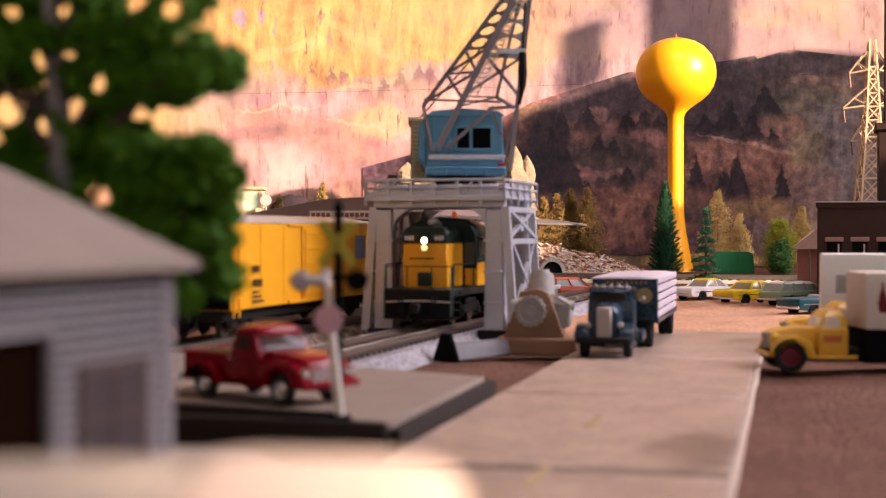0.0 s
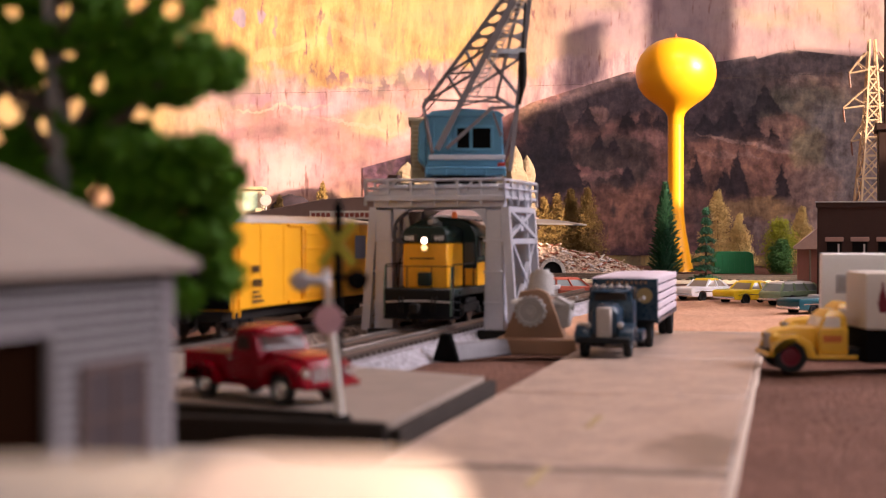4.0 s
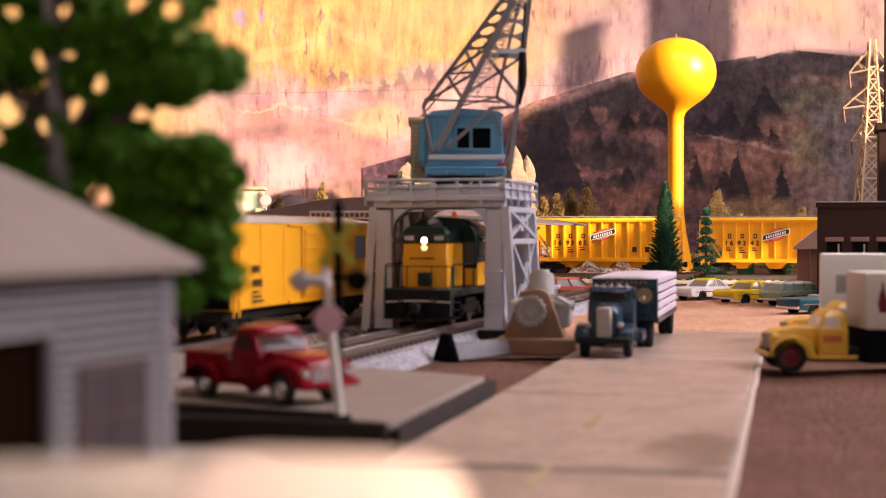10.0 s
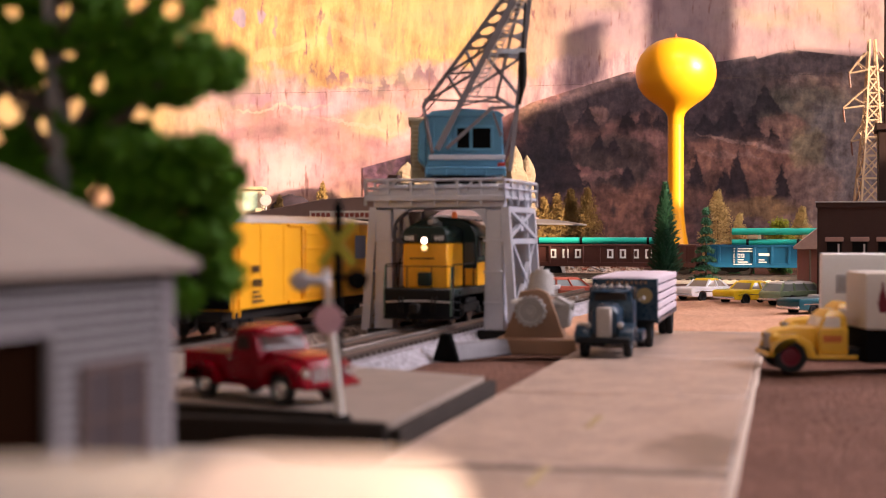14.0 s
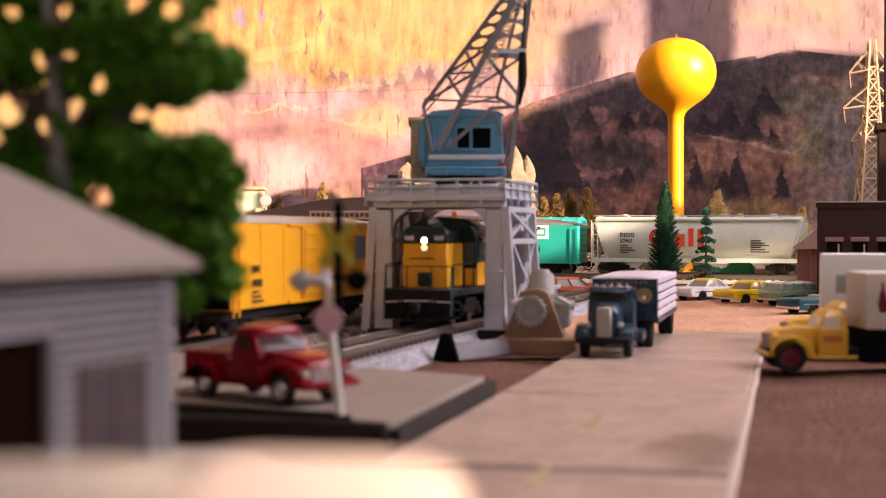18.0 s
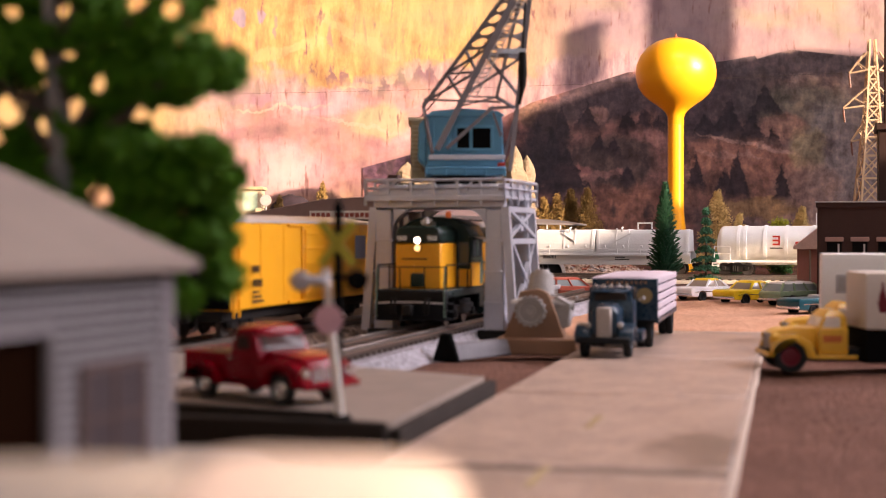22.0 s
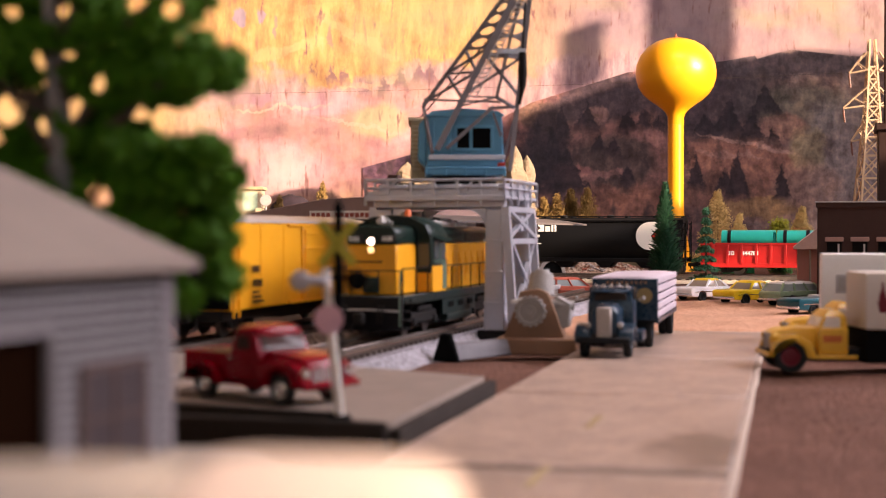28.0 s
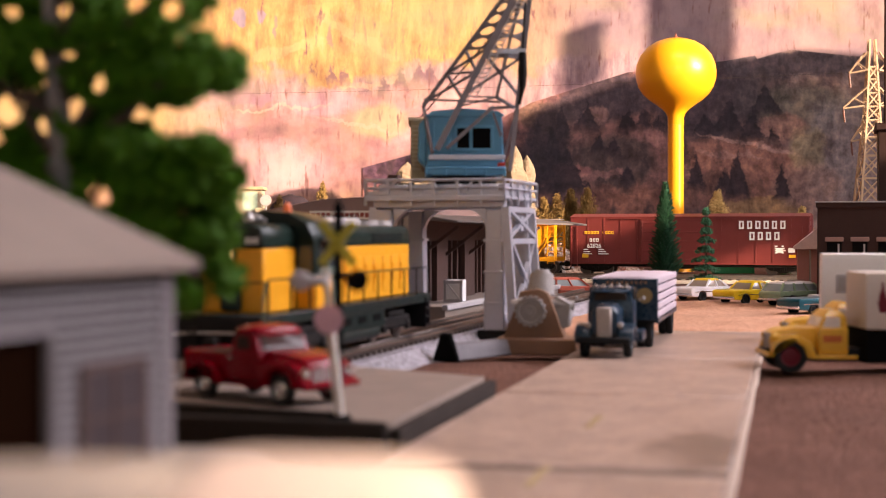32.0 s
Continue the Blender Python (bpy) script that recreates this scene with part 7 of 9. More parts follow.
def station():
    """The long brown freight station; local x to the right of the track, y along it."""
    x, y = yard_point(13.0, 0)
    t = thing("freight_station", "dark brown freight station with a long canopy and dock", "building", x, y, 0.0, YARD_TURN)
    brown, roof = M["wall_brown"], M["roof_brown"]
    w = G()
    doors = [(2.0, 4.4), (6.6, 10.2), (12.5, 15.5), (19.0, 22.0)]
    yy = 0.0
    for a, b in doors:
        w.box(-4.6, yy, 0, -4.3, a, 5.2).box(-4.6, a, 4.1, -4.3, b, 5.2)
        yy = b
    w.box(-4.6, yy, 0, -4.3, 30, 5.2)
    w.box(-12.6, 0, 0, -4.6, 0.3, 5.2).box(-12.6, 29.7, 0, -4.6, 30, 5.2).box(-12.6, 0.3, 0, -12.3, 29.7, 5.2)
    wall = part("wall", w, brown, t)
    for a, b in doors:
        d = part("freight_door", G().box(-4.75, a, 1.05, -4.65, b, 4.1), M["door_and_gap_dark"], t, "dark recessed freight door")
        for k in range(1, 3):
            part("door_post", G().box(-4.64, a + (b - a) * k / 3 - 0.12, 1.05, -4.4, a + (b - a) * k / 3 + 0.12, 4.1, 0.02), brown, d)
    part("roof", G().prism([(-13.0, 5.2), (-4.2, 5.2), (-4.2, 5.5), (-6.4, 6.3), (-8.8, 6.2), (-13.0, 5.45)], "y", -0.4, 30.4, 0.03), roof, t)
    part("canopy", G().prism([(-4.2, 5.18), (-1.95, 5.0), (-1.95, 5.12), (-4.2, 5.45)], "y", -0.4, 36.5, 0.03), M["canopy"], t, "grey-edged canopy roof")
    for k in range(5):
        part("canopy_brace", G().bar((-4.4, 1.2 + k * 5, 3.3), (-2.3, 1.2 + k * 5, 4.85), 0.16), brown, t)
    part("dock", G().box(-12.4, -1.2, 0, -2.35, 36.8, 0.98, 0.03), M["roof_grey"], t, "grey loading dock")
    part("dock_edge", G().box(-2.5, -1.25, 0.78, -2.2, 36.9, 1.06, 0.03), M["trim_grey"], t)
    s = part("sign_board", G().box(-9.5, -0.52, 5.18, -5.2, -0.44, 5.6, 0.01), M["sign_white"], t, "weathered white sign board")
    part("sign_bars", G().add(*_pair(_sign_bars())), M["sign_red"], s, "dark red bars of lettering")
    part("chimney", G().box(-7.5, 6, 6.2, -6.9, 6.6, 7.6, 0.03), brown, t)
    cx, cy = yard_point(16.2, -3.0)
    crate = thing("crate", "small white slatted crate on the station dock", "crate", cx, cy, 0.98, YARD_TURN)
    part("box", G().box(-0.45, -0.45, 0, 0.45, 0.45, 1.15, 0.03), M["white"], crate)
    g = G()
    for a in (-0.42, 0.42):
        g.box(a - 0.07, -0.5, 0, a + 0.07, -0.45, 1.15).box(-0.49, -0.5, 0.5 + a * 1.15 - 0.02, 0.49, -0.45, 0.64 + a * 1.1)
    g.bar((-0.42, -0.48, 1.1), (0.42, -0.48, 0.1), 0.13, 0.04)
    part("slat", g, M["trim_grey"], crate)


def _sign_bars():
    g = G()
    x = -9.4
    for n in (4, 11):
        for i in range(n):
            g.box(x, -0.54, 5.27 + 0.03 * (i % 2), x + 0.2, -0.51, 5.5)
            x += 0.26
        x += 0.2
    return g


station()


def house():
    """Grey clapboard shed on the foreground bench; x to the right, y away from the viewer."""
    t = thing("shed", "grey clapboard shed with a brown roof and dark door", "shed", -3.54, 19.0, 1.75, -19.4)
    h = 2.5
    for i in range(18):
        z0, z1 = i * h / 18, (i + 1) * h / 18 - 0.05
        for y0, y1 in ((-9, -4.3), (-2.6, 0)) if z1 < 1.72 else ((-9, 0),):
            part("clapboard", G().prism([(0.0, z0), (0.13, z0), (0.04, z1), (0.0, z1)], "y", y0, y1), M["siding"], t)
        part("clapboard", G().box(-5.5, 0, z0, 0, 0.04, z1), M["siding"], t)
    # near-black block that paints shade lines between the clapboards
    part("frame", G().box(-5.5, -9, 0, -0.1, -0.02, h), M["door_and_gap_dark"], t)
    part("corner_board", G().box(-0.02, -0.2, 0, 0.1, 0.07, h, 0.01), M["siding"], t)
    # dark strip laid where the roof's overhang shades the wall
    part("fascia", G().box(0.0, -9, h - 0.22, 0.12, 0.1, h + 0.02, 0.01), M["wall_brown"], t, "dark strip painting the shade under the eave")
    part("door", G().box(-0.11, -4.3, 0.0, -0.03, -2.62, 1.7, 0.01), M["door_and_gap_dark"], t, "dark brown door")
    part("door_frame", G().box(-0.02, -4.42, 0, 0.07, -4.3, 1.78).box(-0.02, -2.62, 0, 0.07, -2.52, 1.78).box(-0.02, -4.42, 1.7, 0.07, -2.52, 1.8), M["siding"], t)
    w = part("window", G().box(0.03, -2.0, 0.08, 0.11, -0.72, 1.2, 0.01), M["siding"], t, "brown shuttered window")
    part("pane", G().box(0.1, -1.97, 0.1, 0.13, -0.75, 1.18), paint("shutter", (0.035, 0.021, 0.022), 0.7), w)
    part("muntin", G().box(0.12, -1.4, 0.1, 0.15, -1.34, 1.18).box(0.12, -1.97, 0.61, 0.15, -0.75, 0.66), M["wall_brown"], w)
    part("casing", G().box(0.03, -2.08, 0.0, 0.14, -1.98, 1.26).box(0.03, -0.74, 0.0, 0.14, -0.64, 1.26).box(0.03, -2.08, 1.19, 0.14, -0.64, 1.28), M["wall_brown"], w)
    # two slopes that meet over the middle, the hip end away from the viewer
    rz = h + 1.2
    a, b, c, d = (0.32, -9.4, h - 0.06), (0.32, 0.35, h - 0.06), (-5.82, 0.35, h - 0.06), (-5.82, -9.4, h - 0.06)
    e, f = (-2.75, -9.4, rz), (-2.75, 0.35, rz)
    top = G().add([a, b, c, d, e, f] + [(p[0], p[1], p[2] - 0.12) for p in (a, b, c, d, e, f)],
                  [(0, 1, 5, 4), (2, 3, 4, 5), (7, 6, 10, 11), (9, 8, 11, 10), (0, 6, 7, 1), (2, 8, 9, 3), (1, 7, 11, 5), (5, 11, 8, 2), (0, 4, 10, 6), (4, 3, 9, 10)])
    part("roof", top, M["roof_grey"], t, "brown-grey shingle roof", smooth=20)
    part("gable", G().prism([(-5.5, h), (0, h), (-2.75, rz - 0.15)], "y", -0.05, 0.0), M["siding"], t)


house()


def east_buildings():
    x = spot(1447, 88)
    t = thing("brick_warehouse", "dark brown brick warehouse with a flat parapet", "building", x, 88, 0.0, -14.5)
    part("wall", G().box(0, 0, 0, 14, 4.2, 6.1, 0.03), M["dark_brick"], t)
    part("parapet", G().box(-0.08, -0.08, 6.0, 14.1, 4.28, 6.3, 0.03), M["dark_brick"], t, "pale-edged parapet cap")
    part("coping", G().box(-0.12, -0.12, 6.28, 14.1, 0.25, 6.36, 0.02), M["trim_grey"], t)
    for k in range(4):
        wx = 0.55 + k * 1.45
        # black slab paints the darkness behind each window opening
        w = part("window", G().box(wx, -0.04, 2.9, wx + 0.85, 0.03, 4.0, 0.01), M["matt_black"], t, "window drawn as a black slab for its unlit inside")
        part("lintel", G().box(wx - 0.1, -0.1, 4.0, wx + 0.95, 0.02, 4.26, 0.02), M["roof_brown"], w)
        part("muntin", G().box(wx + 0.62, -0.08, 2.9, wx + 0.72, -0.03, 3.85), M["trim_grey"], w)
    t = thing("tall_brick_building", "tall dark brick building beside the warehouse", "building", spot(1553, 90) + 0.1, 90, 6.36, -14.5)
    part("wall", G().box(0, 0, -6.36, 8, 3.4, 4.4, 0.03), M["dark_brick"], t)
    part("cornice", G().box(-0.2, -0.2, 4.3, 8, 3.5, 4.75, 0.05), M["dark_brick"], t)
    part("tower_block", G().box(0.35, 1, 4.7, 1.6, 2.3, 16, 0.04), M["dark_brick"], t)
    t = thing("brick_shed", "small red brick shed with a grey hipped roof", "building", spot(1412, 96), 96, 0.0, -13)
    part("wall", G().box(0, 0, 0, 3.4, 3.2, 3.5, 0.02), M["red_brick"], t)
    part("roof", G().prism([(-0.25, 3.45), (3.65, 3.45), (3.65, 3.6), (1.7, 4.85), (1.3, 4.85), (-0.25, 3.6)], "y", -0.25, 3.4, 0.02), M["shed_roof"], t, "grey shingle roof")
    part("downpipe", G().cyl((0.8, -0.08, 0.2), (0.8, -0.08, 3.4), 0.06, n=8), M["roof_grey"], t)


east_buildings()


def pylon():
    x, y = spot(1543, 132), 132
    t = thing("pylon", "tan lattice power pylon with three cross arms", "pylon", x, y, 0.9)
    tan = M["pylon"]

    def half(z):
        return 1.75 - 1.15 * min(z / 13.5, 1) if z < 13.5 else 0.6 - 0.35 * (z - 13.5) / 7.0

    for sx in (-1, 1):
        for sy in (-1, 1):
            for a, b in ((0, 13.5), (13.5, 20.6)):
                part("leg", G().bar((sx * half(a), sy * half(a), a), (sx * half(b), sy * half(b), b), 0.17), tan, t)
    zs = [0, 3.2, 6.0, 8.4, 10.4, 12.0, 13.5, 14.7, 15.9, 17.1, 18.2]
    for a, b in zip(zs, zs[1:]):
        g = G()
        for sy in (-1, 1):
            g.bar((-half(a), sy * half(a), a), (half(b), sy * half(b), b), 0.11).bar((half(a), sy * half(a), a), (-half(b), sy * half(b), b), 0.11)
            g.bar((sy * half(a), -half(a), a), (sy * half(b), half(b), b), 0.11).bar((sy * half(a), half(a), a), (sy * half(b), -half(b), b), 0.11)
            g.bar((-half(b), sy * half(b), b), (half(b), sy * half(b), b), 0.1)
        part("lattice", g, tan, t)
    for z, reach in ((11.9, 1.8), (14.8, 2.5), (17.9, 2.0)):
        for s in (-1, 1):
            g = G()
            for sy in (-0.5, 0.5):
                g.bar((s * 0.5, sy, z), (s * reach, 0, z - 0.25), 0.14).bar((s * 0.5, sy, z + 1.6), (s * reach, 0, z - 0.2), 0.12).bar((s * 0.5, sy, z), (s * reach * 0.62, sy * 0.4, z + 0.62), 0.08)
            arm = part("cross_arm", g, tan, t)
            ins = G().cyl((s * reach, 0, z - 0.25), (s * (reach - 0.12), 0, z - 1.5), 0.07, n=8)
            for k in range(6):
                ins.cyl((s * (reach - 0.02 * k), 0, z - 0.5 - k * 0.15), (s * (reach - 0.02 * k), 0, z - 0.56 - k * 0.15), 0.11, n=8)
            part("insulator", ins, M["insulator"], arm, "dark hanging insulator")
    a = Vector((x - 2.0, 132, 18.6))
    wire = G()
    pts = [(a.x - i * 6.0, 132 + i * 1.6, 18.6 - 0.9 * math.sin(min(i / 14, 1) * math.pi) * 0.6) for i in range(15)]
    for p in pts:
        wire.v += [(p[0], p[1] + 0.014, p[2]), (p[0], p[1], p[2] + 0.014), (p[0], p[1] - 0.014, p[2]), (p[0], p[1], p[2] - 0.014)]
    wire.f = [(k * 4 + i, k * 4 + (i + 1) % 4, k * 4 + 4 + (i + 1) % 4, k * 4 + 4 + i) for k in range(len(pts) - 1) for i in range(4)]
    single("power_line", wire, M["scrap_dark"], "thin dark power line from the pylon", "wire")


pylon()


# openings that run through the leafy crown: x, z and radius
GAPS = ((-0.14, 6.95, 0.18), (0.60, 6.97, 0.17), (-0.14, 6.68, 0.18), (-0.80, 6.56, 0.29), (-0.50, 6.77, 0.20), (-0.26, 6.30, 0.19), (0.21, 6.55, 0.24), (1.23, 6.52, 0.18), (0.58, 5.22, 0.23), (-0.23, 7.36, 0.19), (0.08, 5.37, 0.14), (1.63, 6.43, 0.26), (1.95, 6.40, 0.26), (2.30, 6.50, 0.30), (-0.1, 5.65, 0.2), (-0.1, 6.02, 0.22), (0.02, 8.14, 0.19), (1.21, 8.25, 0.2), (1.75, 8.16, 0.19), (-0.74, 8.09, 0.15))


def scatter_leaves(g, cx, cy, cz, rx, ry, rz, n, size, rnd, shell=0.55, gaps=()):
    """Small leaves thickest near the surface of a clump."""
    for _ in range(n):
        v = Vector((rnd.gauss(0, 1), rnd.gauss(0, 1), rnd.gauss(0, 1)))
        v.normalize()
        k = shell + (1 - shell) * rnd.random()
        p = Vector((cx + v.x * rx * k, cy + v.y * ry * k, cz + v.z * rz * k))
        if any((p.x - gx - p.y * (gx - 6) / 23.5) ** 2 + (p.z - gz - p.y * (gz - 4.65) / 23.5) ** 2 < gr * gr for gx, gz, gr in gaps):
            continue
        a = Vector((rnd.uniform(-1, 1), rnd.uniform(-1, 1), rnd.uniform(-1, 1))).normalized() * size * rnd.uniform(0.6, 1.3)
        b = a.orthogonal().normalized() * size * rnd.uniform(0.4, 0.9)
        g.add([p - a, p + b, p + a, p - b], [(0, 1, 2, 3)])


def leafy_tree():
    rnd = random.Random(5)
    t = thing("tree", "large green leafy tree with a grey trunk", "tree", -6.0, 23.5, -0.1)
    part("trunk", G().cyl((0, 0, 0), (0.1, 0, 4.0), 0.42, 0.3, 12).cyl((0.1, 0, 4.0), (-0.1, 0.1, 7.2), 0.3, 0.16, 10).cyl((-0.1, 0.1, 7.2), (-0.3, 0, 9.6), 0.16, 0.05, 8), M["bark_grey"], t)
    # clumps: x, z and size of the crown's lobes, seen from the town
    lobes = ((-1.9, 8.0, 0.9), (-0.3, 8.8, 1.0), (1.0, 8.3, 1.15), (1.75, 7.7, 0.9), (2.3, 7.25, 0.65), (0.7, 7.3, 1.0), (1.7, 6.95, 0.6), (-0.9, 7.0, 0.95), (-2.2, 6.7, 0.8), (0.2, 6.3, 0.55),
             (2.25, 5.65, 0.7), (1.5, 5.45, 0.85), (0.7, 5.7, 0.75), (2.2, 4.9, 0.75), (1.3, 4.6, 0.85), (0.3, 4.8, 0.8), (2.1, 4.1, 0.65), (1.5, 3.7, 0.6), (0.6, 3.9, 0.75),
             (-0.6, 5.4, 0.8), (-1.6, 5.3, 1.0), (-1.2, 4.1, 1.0), (0.1, 9.8, 1.1), (-2.8, 8.0, 1.1), (0.2, 7.9, 0.9), (1.4, 9.4, 0.9), (2.05, 8.5, 0.6), (0.75, 6.45, 0.6), (0.0, 6.95, 0.6), (-0.6, 6.5, 0.7), (1.3, 6.75, 0.5), (0.4, 5.3, 0.7), (-0.3, 6.0, 0.7), (1.0, 6.0, 0.55), (-0.7, 7.7, 0.7), (-1.1, 7.3, 0.6), (-0.9, 8.5, 0.7))
    for i, (x, z, r) in enumerate(lobes):
        y = rnd.uniform(-0.9, 0.9)
        part("limb", G().cyl((0, 0, max(z - 1.6, 2.4)), (x * 0.85, y * 0.8, z - 0.1), 0.1, 0.03, 6), M["bark"], t)
        g = G()
        for _ in range(7):
            v = Vector((rnd.uniform(-1, 1), rnd.uniform(-1, 1), rnd.uniform(-1, 1))) * r * 0.62
            rr = r * rnd.uniform(0.42, 0.62)
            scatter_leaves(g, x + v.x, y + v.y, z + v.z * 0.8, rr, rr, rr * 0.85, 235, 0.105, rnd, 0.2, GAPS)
        part("leaf_clump", g, M["leaf"], t, smooth=0)


leafy_tree()


def spruce(x, y, z, h, r, dense, label, material, layers):
    """A model spruce: bottle-brush whorls of needled branches, or flat tiers when layers is small."""
    rnd = random.Random(int(x * 10))
    t = thing("spruce_tree", label, "tree", x, y, z)
    part("trunk", G().cyl((0, 0, 0), (0, 0, h * 0.97), r * 0.09, 0.02, 8), M["bark"], t)
    for k in range(layers):
        f = (k + 0.6) / layers
        zz = h * (0.06 + 0.92 * f)
        rr = (r * (1 - f) ** 0.75 * min(1, 0.8 + f * 2) if layers > 12 else r * (1 - f) ** 0.8) + 0.06
        g = G()
        for i in range(dense):
            a = 2 * math.pi * (i + rnd.random() * 0.7) / dense
            q = rr * (rnd.uniform(0.6, 1.25) if layers > 12 else rnd.uniform(0.65, 1.15))
            d = Vector((math.cos(a), math.sin(a), 0))
            side = Vector((-d.y, d.x, 0))
            if layers > 12:
                # an upswept twig set with short needles
                p1 = d * q + Vector((0, 0, zz + 0.45 * q + rnd.uniform(-0.12, 0.12)))
                p0 = Vector((0, 0, zz - 0.35 * q))
                for j in range(9):
                    m = p0.lerp(p1, 0.3 + 0.7 * j / 8)
                    for flip in (-1, 1):
                        tip = m + d * rnd.uniform(0.12, 0.42) * (0.2 + 0.8 * rr / r) + side * flip * rnd.uniform(0.06, 0.2) + Vector((0, 0, rnd.uniform(0.02, 0.24)))
                        edge = side * 0.05 + Vector((0, 0, 0.04))
                        g.add([m - edge, m + edge, tip], [(0, 1, 2)])
            else:
                for j in range(6):
                    p = d * q * (0.3 + 0.14 * j) + Vector((0, 0, zz - 0.05 * j + rnd.uniform(-0.1, 0.1)))
                    scatter_leaves(g, p.x, p.y, p.z, 0.2, 0.2, 0.11, 14, 0.08, rnd, 0.1)
        part("branch_whorl", g, material, t, smooth=0)


spruce(spot(1178, 106), 106, 0.7, 7.4, 0.98, 22, "dark green dense model spruce tree", M["needle"], 26)
spruce(spot(1250, 106), 106, 0.7, 5.8, 1.1, 10, "green tiered model pine with gaps", M["needle_light"], 8)


def soft_tree(name, label, x, y, z, h, r, material, seed, cone=True, trunk=True):
    rnd = random.Random(seed)
    t = thing(name, label, "tree" if trunk else "bush", x, y, z)
    if trunk:
        part("trunk", G().cyl((0, 0, 0), (0, 0, h * 0.8), 0.12, 0.03, 8), M["bark"], t)
    n = 9 if cone else 5
    for k in range(n):
        f = (k + 0.5) / n
        rr = r * (1 - f) ** 0.75 + 0.08 if cone else r * math.sin(math.pi * (0.18 + 0.75 * f))
        g = G()
        for i in range(12 if cone else 14):
            a = rnd.random() * 6.283
            q = rr * rnd.uniform(0.2, 0.85)
            scatter_leaves(g, q * math.cos(a), q * math.sin(a), h * (0.1 + 0.86 * f) + rnd.uniform(-0.1, 0.1), rr * 0.5 + 0.1, rr * 0.5 + 0.1, h / n * 0.8, 70, 0.1, rnd, 0.2)
        part("leaf_clump", g, material, t, smooth=0)


for i, (px, top, w, d) in enumerate(((962, 348, 20, 150), (986, 342, 26, 150), (1011, 333, 30, 151), (1041, 331, 36, 149))):
    k = d / 2650
    soft_tree("autumn_tree", "golden autumn conifer at the mountain's foot", spot(px, d), d, 0.9, EYE - (top - 411) * k - 0.9, 0.28 * (EYE - (top - 411) * k - 0.9), M["leaf_gold"], 30 + i)
for i, (px, top, w, d) in enumerate(((1271, 336, 52, 150), (1310, 378, 46, 149), (1420, 365, 60, 155))):
    k = d / 2650
    soft_tree("autumn_tree", "pale yellow autumn tree before the mural", spot(px, d), d, 0.9, EYE - (top - 411) * k - 0.9, 0.3 * (EYE - (top - 411) * k - 0.9), M["leaf_pale"], 40 + i)
soft_tree("bush", "yellow-green rounded shrub behind the tracks", spot(1382, 128), 128, 0.9, 4.8, 1.75, M["leaf_lime"], 50, False, False)
soft_tree("bush", "dark green low shrub behind the tracks", spot(1383, 126), 126, 0.9, 3.0, 1.2, M["shrub_green"], 51, False, False)


